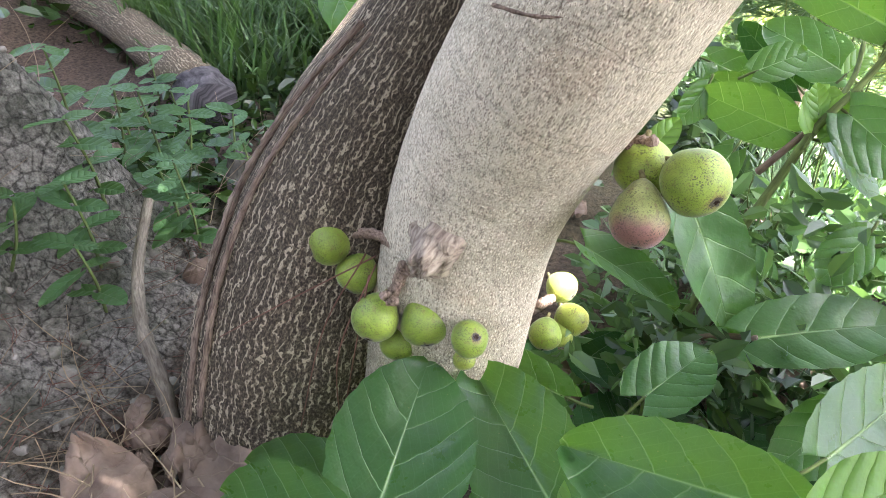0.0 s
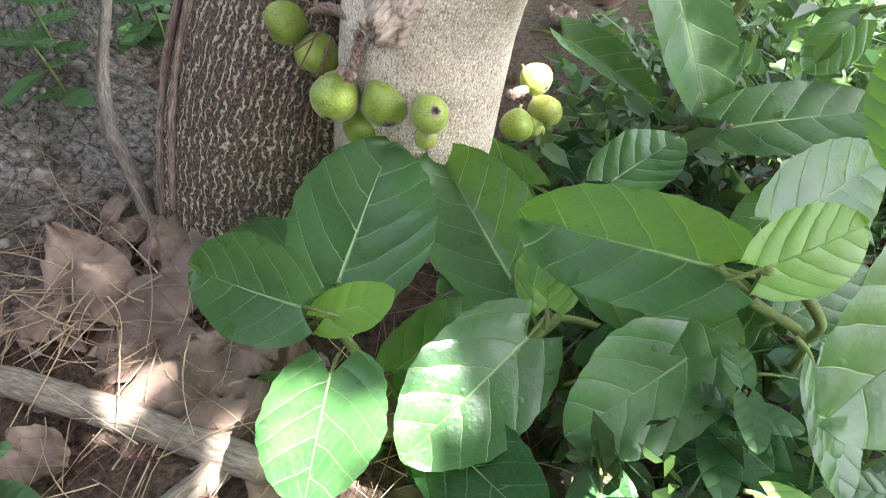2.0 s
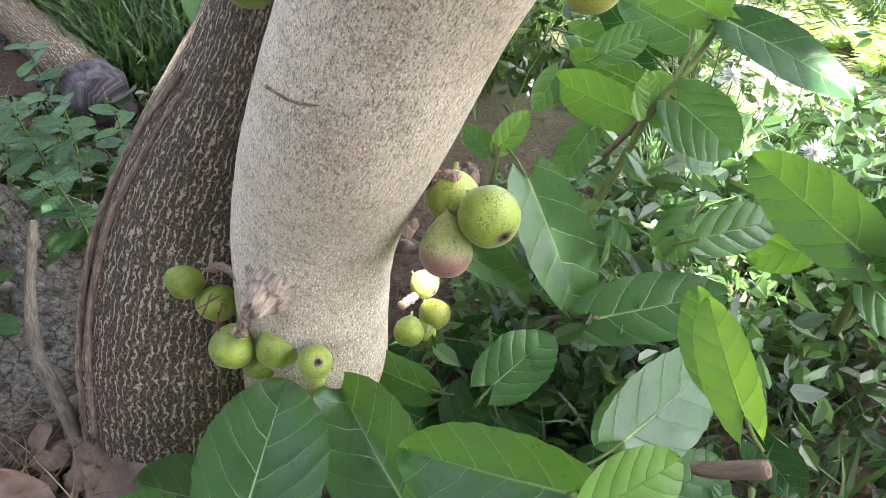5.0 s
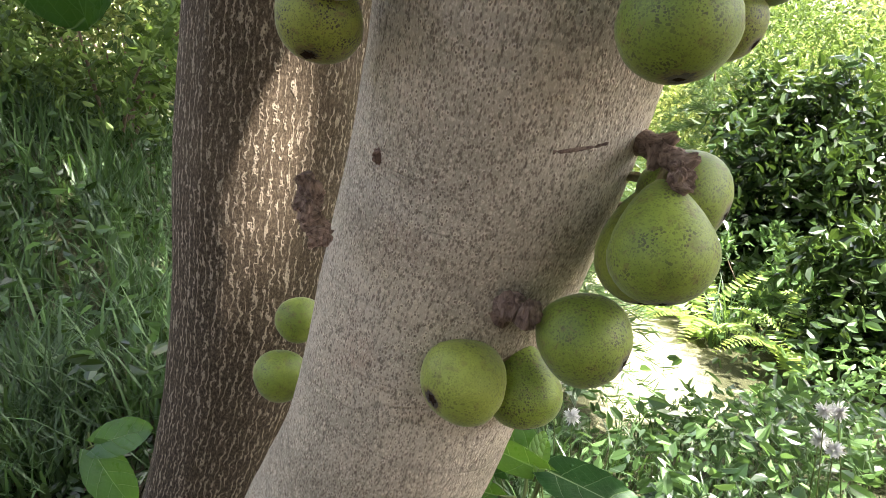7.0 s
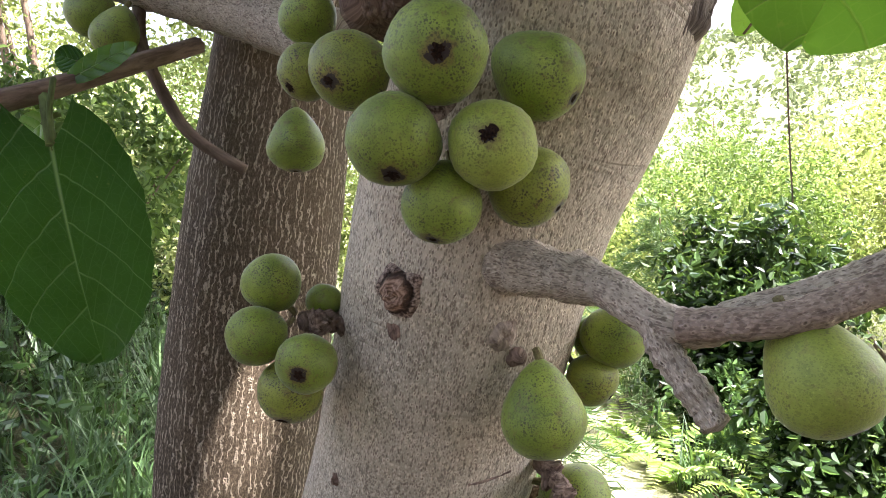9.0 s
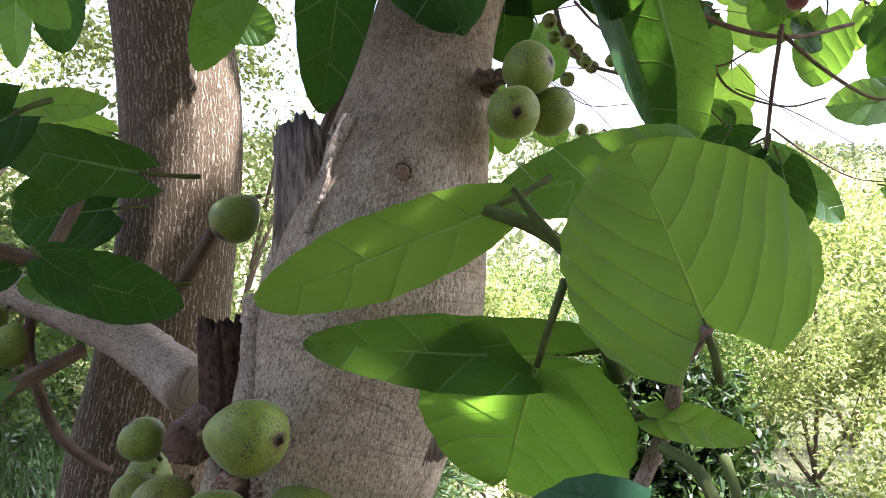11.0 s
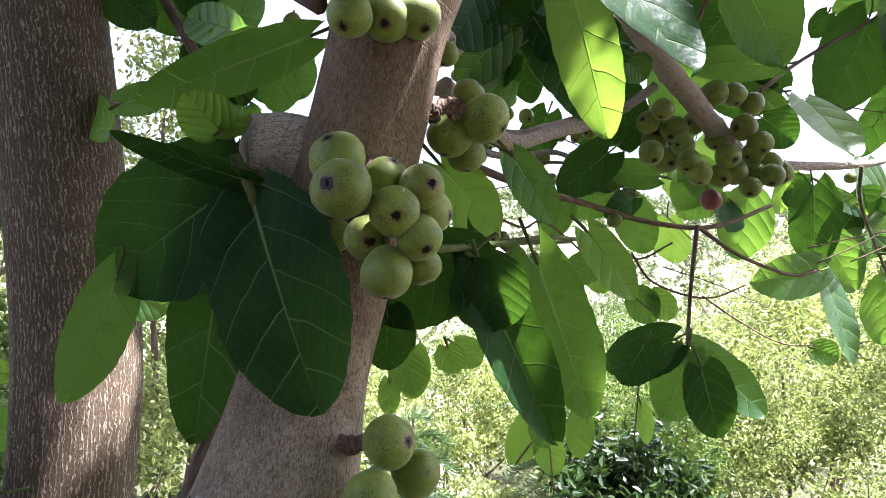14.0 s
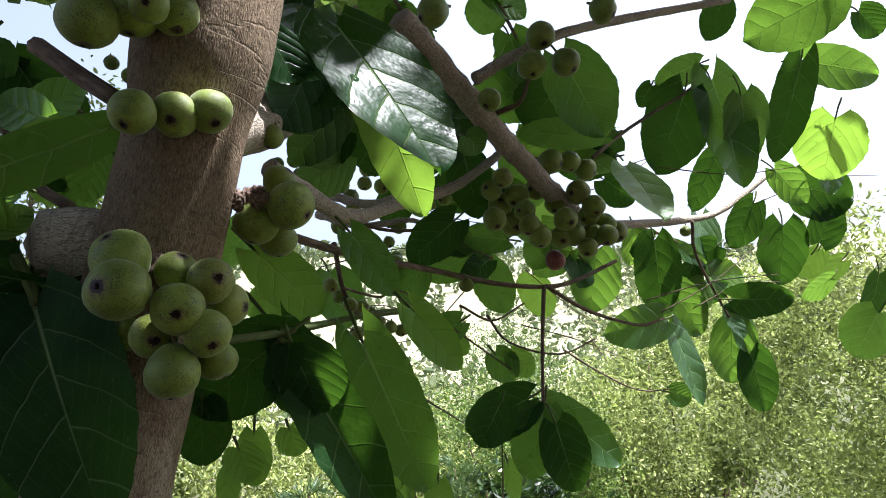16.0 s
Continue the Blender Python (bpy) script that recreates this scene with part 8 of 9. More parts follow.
lump(tree, (0.412, -0.108, 1.096), (0.271, -0.962, -0.029), 0.0106, bark_spur, "spur_scar", 0.9, "", 33)
lump(tree, (0.281, -0.064, 1.206), (-0.051, -0.875, -0.481), 0.0110, bark_spur, "spur_scar", 0.9, "", 34)
lump(tree, (0.277, -0.063, 1.209), (-0.560, -0.612, 0.559), 0.0089, bark_spur, "spur_scar", 0.9, "", 35)
lump(tree, (0.274, -0.063, 1.209), (-0.615, -0.788, 0.040), 0.0121, bark_spur, "spur_scar", 0.9, "", 36)
lump(tree, (0.267, -0.076, 1.211), (0.500, -0.860, -0.099), 0.0101, bark_spur, "spur_scar", 0.9, "", 37)
lump(tree, (0.270, -0.076, 1.211), (0.709, -0.679, 0.190), 0.0129, bark_spur, "spur_scar", 0.9, "", 38)
lump(tree, (0.268, -0.076, 1.215), (0.022, -0.912, 0.409), 0.0115, bark_spur, "spur_scar", 0.9, "", 39)
lump(tree, (0.239, -0.091, 1.067), (-0.551, -0.784, -0.285), 0.0088, bark_spur, "spur_scar", 0.9, "", 40)
lump(tree, (0.240, -0.090, 1.070), (-0.635, -0.683, 0.360), 0.0094, bark_spur, "spur_scar", 0.9, "", 41)
lump(tree, (0.244, -0.091, 1.067), (0.156, -0.924, -0.350), 0.0064, bark_spur, "spur_scar", 0.9, "", 42)
lump(tree, (0.237, -0.092, 1.085), (0.175, -0.746, 0.643), 0.0084, bark_spur, "spur_scar", 0.9, "", 43)
lump(tree, (0.240, -0.092, 1.081), (0.717, -0.664, 0.212), 0.0067, bark_spur, "spur_scar", 0.9, "", 44)
lump(tree, (0.236, -0.093, 1.080), (-0.288, -0.950, -0.122), 0.0081, bark_spur, "spur_scar", 0.9, "", 45)
lump(tree, (0.238, -0.084, 1.093), (-0.231, -0.539, 0.810), 0.0097, bark_spur, "spur_scar", 0.9, "", 46)
lump(tree, (0.235, -0.084, 1.096), (-0.412, -0.854, 0.318), 0.0099, bark_spur, "spur_scar", 0.9, "", 47)
lump(tree, (0.239, -0.084, 1.092), (-0.125, -0.509, 0.852), 0.0086, bark_spur, "spur_scar", 0.9, "", 48)
lump(tree, (0.236, -0.086, 1.093), (0.305, -0.486, 0.819), 0.0086, bark_spur, "spur_scar", 0.9, "", 49)
lump(tree, (0.236, -0.087, 1.090), (0.304, -0.951, -0.058), 0.0070, bark_spur, "spur_scar", 0.9, "", 50)
lump(tree, (0.233, -0.088, 1.086), (-0.352, -0.929, -0.117), 0.0092, bark_spur, "spur_scar", 0.9, "", 51)
lump(tree, (0.611, -0.058, 1.916), (-0.649, -0.756, 0.081), 0.0133, bark_spur, "spur_scar", 0.9, "", 52)
lump(tree, (0.616, -0.059, 1.915), (-0.127, -0.802, -0.584), 0.0105, bark_spur, "spur_scar", 0.9, "", 53)
lump(tree, (0.614, -0.058, 1.910), (-0.714, -0.680, -0.168), 0.0103, bark_spur, "spur_scar", 0.9, "", 54)
lump(tree, (0.630, -0.064, 1.912), (0.128, -0.354, -0.926), 0.0129, bark_spur, "spur_scar", 0.9, "", 55)
lump(tree, (0.632, -0.067, 1.916), (-0.652, -0.748, 0.127), 0.0132, bark_spur, "spur_scar", 0.9, "", 56)
lump(tree, (0.634, -0.068, 1.916), (0.039, -0.982, 0.185), 0.0123, bark_spur, "spur_scar", 0.9, "", 57)
lump(tree, (0.532, -0.090, 1.650), (-0.470, -0.878, 0.091), 0.0119, bark_spur, "spur_scar", 0.9, "", 58)
lump(tree, (0.541, -0.090, 1.649), (-0.506, -0.520, 0.688), 0.0086, bark_spur, "spur_scar", 0.9, "", 59)
lump(tree, (0.538, -0.090, 1.650), (-0.654, -0.734, -0.182), 0.0120, bark_spur, "spur_scar", 0.9, "", 60)
lump(tree, (0.331, -0.102, 1.397), (-0.394, -0.787, -0.475), 0.0184, bark_spur, "spur_scar", 0.9, "", 61)
lump(tree, (0.328, -0.102, 1.396), (-0.530, -0.640, -0.556), 0.0162, bark_spur, "spur_scar", 0.9, "", 62)
lump(tree, (0.329, -0.101, 1.401), (0.268, -0.451, 0.852), 0.0126, bark_spur, "spur_scar", 0.9, "", 63)
lump(tree, (0.318, -0.113, 1.386), (-0.414, -0.910, -0.011), 0.0174, bark_spur, "spur_scar", 0.9, "", 64)
lump(tree, (0.322, -0.112, 1.390), (-0.658, -0.722, 0.214), 0.0132, bark_spur, "spur_scar", 0.9, "", 65)
lump(tree, (0.322, -0.113, 1.388), (0.247, -0.931, -0.269), 0.0173, bark_spur, "spur_scar", 0.9, "", 66)
lump(tree, (0.316, -0.106, 1.402), (-0.437, -0.892, 0.119), 0.0155, bark_spur, "spur_scar", 0.9, "", 67)
lump(tree, (0.322, -0.105, 1.403), (0.723, -0.594, 0.352), 0.0182, bark_spur, "spur_scar", 0.9, "", 68)
lump(tree, (0.324, -0.107, 1.404), (0.386, -0.885, 0.262), 0.0146, bark_spur, "spur_scar", 0.9, "", 69)

# the side limb, bark ridge, cracks and creases
stem(tree, [(0.018, 0.202, 1.502), (0.079, 0.175, 1.480), (0.146, 0.148, 1.456), (0.212, 0.111, 1.430), (0.282, 0.042, 1.395)], 0.0185, 0.0260, bark_limb, "limb", 0.20)
stem(tree, [(-0.114, 0.124, 0.504), (-0.157, 0.109, 0.453), (-0.200, 0.095, 0.397), (-0.240, 0.078, 0.331), (-0.255, 0.043, 0.275), (-0.265, 0.012, 0.215), (-0.271, -0.015, 0.151), (-0.277, -0.044, 0.064)], 0.0038, 0.0052, bark_ridge, "bark_ridge", 1.00)
stem(tree, [on_bark(p) for p in [(0.110, 0.020, 0.760), (0.131, -0.010, 0.759), (0.152, -0.035, 0.756), (0.170, -0.045, 0.749), (0.197, -0.051, 0.737), (0.234, -0.045, 0.727)]], 0.0015, 0.0009, bark_spur, "bark_crease", 1.00)
stem(tree, [(-0.101, 0.116, 0.498), (-0.136, 0.099, 0.455), (-0.172, 0.080, 0.406), (-0.206, 0.058, 0.350), (-0.227, 0.031, 0.292), (-0.241, 0.004, 0.231), (-0.247, -0.022, 0.169), (-0.255, -0.048, 0.082)], 0.0030, 0.0042, bark_ridge, "bark_ridge", 1.00)
stem(tree, [on_bark(p) for p in [(0.043, 0.011, 0.563), (0.077, -0.016, 0.566), (0.124, -0.028, 0.573)]], 0.0016, 0.0010, bark_spur, "bark_crease", 0.60)
stem(tree, [on_bark(p) for p in [(0.356, -0.099, 1.108), (0.369, -0.094, 1.108), (0.386, -0.086, 1.109)]], 0.0016, 0.0010, bark_spur, "bark_crease", 0.80)

# ---- the tree's implied crown overhead, mostly unseen, added to shade it ----
RNG = np.random.default_rng(7)


def scatter_leaves(name, centres, ways, lengths, widths, mat, fold=0.25):
    """Many small pointed leaves, each a folded pair of halves."""
    c, a = np.asarray(centres, float), np.asarray(ways, float)
    a = a / (np.linalg.norm(a, axis=1)[:, None] + 1e-9)
    r = RNG.normal(size=c.shape)
    n = r - a * (r * a).sum(1)[:, None]
    n /= np.linalg.norm(n, axis=1)[:, None] + 1e-9
    s = np.cross(a, n)
    L, W = np.asarray(lengths)[:, None], np.asarray(widths)[:, None]
    low, mid = c + a * L * 0.22 + n * W * fold * 0.8, c + a * L * 0.6 + n * W * fold
    verts = np.stack([c, low + s * W * 0.42, mid + s * W * 0.46, c + a * L, mid - s * W * 0.46, low - s * W * 0.42], 1).reshape(-1, 3)
    i = np.arange(len(c))[:, None] * 6
    faces = np.concatenate([i + [0, 1, 2, 3], i + [0, 3, 4, 5]], 0).tolist()
    return mesh_from(name, verts, faces, mat, smooth=False)


# places that the sun reaches through gaps in the canopy, with the gap's radius
SUN_GAPS = (
    (0.047, -0.276, 0.158, 0.036), (0.066, -0.318, 0.15, 0.034), (0.119, -0.245, 0.136, 0.020), (-0.185, -0.275, 0.035, 0.018), (0.310, -0.249, 0.090, 0.025), (0.395, -0.244, 0.180, 0.020), (0.085, 0.143, 0.96, 0.016), (0.110, 0.14, 0.99, 0.018), (0.145, 0.144, 1.02, 0.02), (0.275, 0.10, 0.632, 0.012), (0.114, 0.183, 0.205, 0.012),
    (0.604, -0.122, 1.985, 0.009), (0.625, -0.078, 2.03, 0.02), (0.735, -0.25, 1.905, 0.005), (0.795, -0.02, 1.95, 0.02), (0.694, -0.24, 1.955, 0.008), (1.2, 0.158, 1.947, 0.02),
    (0.284, 0.2, 1.7, 0.032), (0.9, 0.9, 0.3, 0.24), (1.3, 0.6, 0.3, 0.3), (0.56, 0.42, 0.2, 0.1), (0.75, 0.75, 0.15, 0.14), (0.5, 0.75, 0.1, 0.08),
)


def gap_distance(x, y, z):
    """How far a point lies outside the nearest gap's shaft of light."""
    least = 9.0
    for gx, gy, gz, r in SUN_GAPS:
        d = Vector((x - gx, y - gy, z - gz))
        least = min(least, (d - SUN_TO * d.dot(SUN_TO)).length - r)
    return least


def build_canopy():
    """Broad leaves close together across the sun's way, small ones round the openings."""
    rng = random.Random(5)
    verts, faces, uvs = [], [], []
    across = Vector((0, 1, 0)).cross(SUN_TO).normalized()
    along = SUN_TO.cross(across)

    def place(p, size):
        base_p = Vector((0.3, -0.3, 1.0)) + p
        z = 2.4 + 0.5 * max(0.0, base_p.y + 0.75) + 0.3 * abs(base_p.x - 0.4) + rng.uniform(0.2, 0.8)
        c = base_p + SUN_TO * ((z - base_p.z) / SUN_TO.z)
        far = max(0.0, c.y + 0.75)
        if c.z < 2.4 + 0.5 * far:
            c += SUN_TO * ((2.45 + 0.5 * far - c.z) / SUN_TO.z)
        foot = c - SUN_TO * ((c.z - 0.2) / SUN_TO.z)
        if foot.x > 0.75 and foot.y > 0.3 and rng.random() < 0.8:
            return
        room = gap_distance(*c)
        if (size > 0.12 and room < 0.11) or room < size * 0.5 or (size < 0.12 and room > 0.19):
            return
        a = rng.uniform(0, 6.3)
        half = Vector((math.cos(a), math.sin(a), rng.uniform(-0.3, 0.1))) * size * 0.5
        n = SUN_TO + Vector((rng.uniform(-0.4, 0.4), rng.uniform(-0.4, 0.4), 0))
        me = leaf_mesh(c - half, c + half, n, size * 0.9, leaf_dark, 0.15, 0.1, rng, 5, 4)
        first = len(verts)
        layer = me.uv_layers[0].data
        flat = {}
        for poly in me.polygons:
            faces.append(tuple(first + q for q in poly.vertices))
            for li, vi in zip(poly.loop_indices, poly.vertices):
                flat[vi] = tuple(layer[li].uv)
        verts.extend(tuple(q.co) for q in me.vertices)
        uvs.extend(flat[q] for q in range(len(me.vertices)))
        bpy.data.meshes.remove(me)

    for i, j in [(i, j) for _ in range(3) for i in range(-17, 18) for j in range(-18, 17)]:
        place((across * (i + rng.uniform(-0.4, 0.4)) + along * (j + rng.uniform(-0.4, 0.4))) * 0.12, rng.uniform(0.17, 0.25))
    for i, j in [(i, j) for _ in range(2) for i in range(-44, 45) for j in range(-46, 44)]:
        place((across * (i + rng.uniform(-0.4, 0.4)) + along * (j + rng.uniform(-0.4, 0.4))) * 0.046, rng.uniform(0.07, 0.1))
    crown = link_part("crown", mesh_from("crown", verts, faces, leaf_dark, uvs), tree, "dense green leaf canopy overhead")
    tagged(crown, "", "", "", "stuff")


build_canopy()


def slope_shade_leaves():
    """An unseen layer of leaves, added high above the slope behind the tree to shade it."""
    n = 11000
    x, y = RNG.uniform(-3.0, 5.0, n), RNG.uniform(0.8, 11.0, n)
    z = 1.95 + 0.5 * (y + 0.7) + 0.3 + RNG.uniform(0, 1.1, n)
    keep = (x < -0.7 + 0.5 * z) & (x > -5.2 + 0.5 * z)
    fall = (z - height(x, y)) / SUN_TO.z
    fx, fy = x - SUN_TO.x * fall, y - SUN_TO.y * fall
    keep &= np.abs(fx - STRIP[0] * fy - STRIP[1]) > 0.45 + 0.06 * fy
    keep &= np.array([gap_distance(*q) > 0.2 for q in zip(x, y, z)])
    x, y, z = x[keep], y[keep], z[keep]
    ways = RNG.normal(size=(len(x), 3)) * (1, 1, 0.25)
    L = RNG.uniform(0.2, 0.34, len(x))
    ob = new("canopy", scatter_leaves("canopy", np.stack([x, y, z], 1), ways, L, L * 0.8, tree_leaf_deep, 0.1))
    tagged(ob, "unseen green leaf layer added overhead to shade the slope", "canopy", "", "stuff")


slope_shade_leaves()

# ---- knots, scars and the broken limbs on the front trunk ----
scar((0.006, -0.008, 0.352), 0.054, bark_knot, 0.95, "cracked round bark knot", 3)
scar((0.312, -0.122, 1.236), 0.034, scar_wood, 0.45, "round reddish pruning scar", 5)
scar((0.259, -0.074, 1.104), 0.011, bark_scar, 0.5, "", 8)
scar((0.468, -0.118, 1.573), 0.02, scar_wood, 0.3, "", 12, -0.002)
scar((0.437, -0.148, 1.455), 0.04, bark_knot, 0.1, "", 41, -0.003)
scar((0.316, -0.103, 1.212), 0.018, bark_scar, 0.15, "", 43, -0.001)
scar((0.378, -0.114, 1.208), 0.03, bark_knot, 0.2, "", 47, -0.002)
scar((0.355, -0.118, 1.36), 0.05, scar_wood, 0.5, "cut branch stump ringed by figs", 15)
scar((0.478, -0.1, 1.385), 0.05, wood_torn, 0.2, "torn dark branch scar", 29, -0.004)
stem(tree, [(0.366, -0.088, 1.247), (0.384, -0.122, 1.250), (0.402, -0.152, 1.250), (0.416, -0.174, 1.249)], 0.0175, 0.0105, bark_limb, "branch_collar", 0.7)

# ---- side limb and broken stub ----
stem(tree, [(0.56, 0.03, 2.0), (0.68, 0.2, 2.1), (0.72, 0.32, 2.3), (0.75, 0.4, 2.6)], 0.034, 0.026, bark_limb, "limb", 0.3)


def torn_stub(at, way, radius, length, seed, mat, jag, label):
    """A snapped limb: a grooved, hollow sleeve of splintered wood with a jagged rim."""
    m = Vector(way).to_track_quat("Z", "Y").to_matrix()
    sides = 44
    verts, faces, uvs = [], [], []
    rows = ((0.0, 1.2), (0.2, 1.12), (0.4, 1.06), (0.6, 1.0), (0.8, 0.97), (1.0, 0.9), (0.86, 0.74), (0.5, 0.6), (0.3, 0.2))
    for i, (h, r) in enumerate(rows):
        for k in range(sides):
            b = 2 * math.pi * k / sides
            c, d = math.cos(b), math.sin(b)
            rim = 1 + jag * (noise.noise(Vector((c * 2.2 + seed, d * 2.2, 1.0))) + 0.8 * noise.noise(Vector((c * 8 + seed, d * 8, 2.0))))
            hh = h * length * (1 + (rim - 1) * h)
            groove = 0.16 * noise.noise(Vector((c * 2, d * 2 + seed, h * 1.5))) + 0.14 * noise.noise(Vector((c * 9, d * 9 + seed, h * 2)))
            rr = radius * r * (1 + groove)
            verts.append(Vector(at) + m @ Vector((c * rr, d * rr, hh)))
            uvs.append((b * radius, hh + 0.01 * i))
    for i in range(len(rows) - 1):
        for k in range(sides):
            k2 = (k + 1) % sides
            faces.append((i * sides + k, i * sides + k2, (i + 1) * sides + k2, (i + 1) * sides + k))
    link_part("broken_stub", mesh_from("broken_stub", verts, faces, mat, uvs), tree, label)


torn_stub((0.404, -0.082, 1.46), (-0.03, 0.03, 1.0), 0.026, 0.152, 2, wood_torn, 0.12, "snapped grey splintered stub")
torn_stub((0.341, -0.076, 1.395), (-0.06, 0.0, 1.0), 0.021, 0.078, 9, wood_hollow, 0.16, "dark hollow remains of a snapped limb")
torn_stub((0.503, -0.082, 1.53), (0.75, -0.25, 0.6), 0.019, 0.04, 6, bark_knot, 0.2, "short broken stub with a dark end")
stem(tree, [on_bark(p, 0.001) for p in ((0.424, -0.1, 1.622), (0.413, -0.11, 1.596), (0.411, -0.118, 1.57), (0.402, -0.124, 1.535))], 0.006, 0.004, bark_limb, "bark_lip", 0.7)
stem(tree, [on_bark(p) for p in ((0.366, -0.088, 1.488), (0.357, -0.1, 1.468), (0.358, -0.112, 1.445), (0.362, -0.116, 1.42))], 0.01, 0.007, bark_limb, "bark_lip", 0.7)

# ---- on the ground: log, sticks, dead leaves, straw ----
log = thing("log", (-0.95, 0.95, 0.1), "old dark log with a charred cut end", "log")
log_rows = np.array([(-1.85, 1.30, 0.17, 0.055), (-1.35, 1.08, 0.14, 0.056), (-1.0, 0.88, 0.115, 0.057), (-0.84, 0.775, 0.1, 0.062), (-0.745, 0.70, 0.085, 0.064)])
lp = spline(log_rows, 60)
link_part("body", tube_mesh("body", lp[:48, :3], lp[:48, 3], bark_rear, 26, lambda a, s: 1 + 0.12 * noise.noise(Vector((math.cos(a) * 2, math.sin(a) * 2, s * 6)))), log)
link_part("cut_end", tube_mesh("cut_end", lp[47:, :3], lp[47:, 3] * 1.06, wood_charred, 26, lambda a, s: 1 + 0.2 * noise.noise(Vector((math.cos(a) * 2.5, math.sin(a) * 2.5, s * 14)))), log, "charred black end")

stick = thing("stick", (-0.34, -0.02, 0.0), "grey crooked dead stick leaning against the clay bank", "stick")
stem(stick, [(-0.310, -0.045, 0.005), (-0.345, -0.005, 0.045), (-0.418, 0.055, 0.085), (-0.482, 0.132, 0.103), (-0.510, 0.186, 0.131), (-0.530, 0.234, 0.158)], 0.011, 0.007, wood_grey, "shaft", 0.5)
pole = thing("fallen_branch", (-0.3, -0.3, 0.0), "pale fallen branch lying on dry litter", "branch")
stem(pole, [(x, y, max(0.03, float(height(x, y)) + 0.014)) for x, y in ((-0.75, -0.272), (-0.45, -0.279), (-0.29, -0.278), (-0.19, -0.275), (-0.09, -0.275), (-0.015, -0.281))], 0.016, 0.016, wood_grey, "shaft", 0.25)
pole2 = thing("fallen_branch", (-0.1, -0.4, 0.0), "pale fallen branch piece on the litter", "branch")
stem(pole2, [(-0.05, -0.27, 0.03), (-0.1, -0.36, 0.02), (-0.17, -0.45, 0.015), (-0.25, -0.55, 0.01)], 0.014, 0.015, wood_grey, "shaft", 0.25)
root = thing("dark_root", (-0.5, 0.4, 0.0), "dark broken root piece behind the trunk", "root")
stem(root, [(-0.42, 0.30, 0.03), (-0.50, 0.42, 0.06), (-0.58, 0.54, 0.07)], 0.022, 0.026, wood_dead, "shaft", 0.5)

litter_rng = random.Random(21)


def dead_leaf(at, size, turn, tilt, curl):
    at = Vector(at)
    tip = at + Vector((math.cos(turn), math.sin(turn), tilt)) * size
    me = leaf_mesh(at, tip, (litter_rng.uniform(-0.3, 0.3), litter_rng.uniform(-0.5, 0.1), 1), size * 0.82, leaf_dead, litter_rng.uniform(-0.25, 0.3), litter_rng.uniform(-0.3, 0.4), litter_rng, 15, 12, curl, 0.45)
    ob = new("dead_leaf", me)
    return tagged(ob, "large curled brown dead fig leaf on the ground", "dead leaf", "dead leaves at the foot of the tree")


dead_leaf((-0.10, -0.09, 0.06), 0.17, 3.0, 0.02, 0.1)
dead_leaf((-0.27, -0.20, 0.05), 0.13, 2.4, 0.05, 0.3)
dead_leaf((-0.17, -0.16, 0.05), 0.15, 3.5, -0.1, 0.4)
dead_leaf((-0.08, -0.20, 0.04), 0.16, 3.9, -0.05, 0.3)
dead_leaf((-0.24, -0.10, 0.06), 0.10, 1.9, 0.1, 0.5)
dead_leaf((-0.33, -0.14, 0.03), 0.08, 4.5, 0.1, 0.6)
dead_leaf((0.12, -0.28, 0.03), 0.14, 0.4, 0.0, 0.3)
dead_leaf((0.0, -0.33, 0.02), 0.12, 5.0, 0.05, 0.5)
dead_leaf((0.28, -0.22, 0.03), 0.12, 2.0, 0.0, 0.4)
for i in range(22):
    x, y = litter_rng.uniform(-0.36, -0.1), litter_rng.uniform(-0.26, -0.02)
    dead_leaf((x, y, float(height(x, y)) + litter_rng.uniform(0.01, 0.025)), litter_rng.uniform(0.03, 0.065), litter_rng.uniform(0, 6.3), litter_rng.uniform(-0.1, 0.3), litter_rng.uniform(0.2, 0.9))
for i in range(110):
    x, y = litter_rng.uniform(-0.75, 0.9), litter_rng.uniform(-0.55, 0.75)
    if x < -0.36 and y > -0.2 and i % 5:
        continue
    dead_leaf((x, y, float(height(x, y)) + 0.012), litter_rng.uniform(0.035, 0.085), litter_rng.uniform(0, 6.3), litter_rng.uniform(-0.05, 0.15), litter_rng.uniform(0.1, 0.8))


def strands(name, n, region, lengths, radius, mat, lift, flat=True):
    """Thin dry stalks lying criss-cross, three-sided."""
    verts, faces = [], []
    for _ in range(n):
        x, y = litter_rng.uniform(*region[0]), litter_rng.uniform(*region[1])
        z = float(height(x, y)) + litter_rng.uniform(0.003, lift)
        L, a = litter_rng.uniform(*lengths), litter_rng.uniform(0, 6.3)
        bow = litter_rng.uniform(-0.6, 0.6)
        ups = litter_rng.uniform(-0.05, 0.25) if flat else litter_rng.uniform(0.4, 1.2)
        d = Vector((math.cos(a), math.sin(a), ups)).normalized()
        s = Vector((-math.sin(a), math.cos(a), 0))
        base = len(verts)
        for k in range(6):
            f = k / 5
            p = Vector((x, y, z)) + d * L * f + s * bow * L * f * f
            r = radius * (1 - 0.6 * f)
            for q in range(3):
                b = 2.094 * q
                verts.append(p + s * math.cos(b) * r + Vector((0, 0, 1)) * math.sin(b) * r)
        for k in range(5):
            for q in range(3):
                q2 = (q + 1) % 3
                faces.append((base + k * 3 + q, base + k * 3 + q2, base + k * 3 + 3 + q2, base + k * 3 + 3 + q))
    return new(name, mesh_from(name, verts, faces, mat))


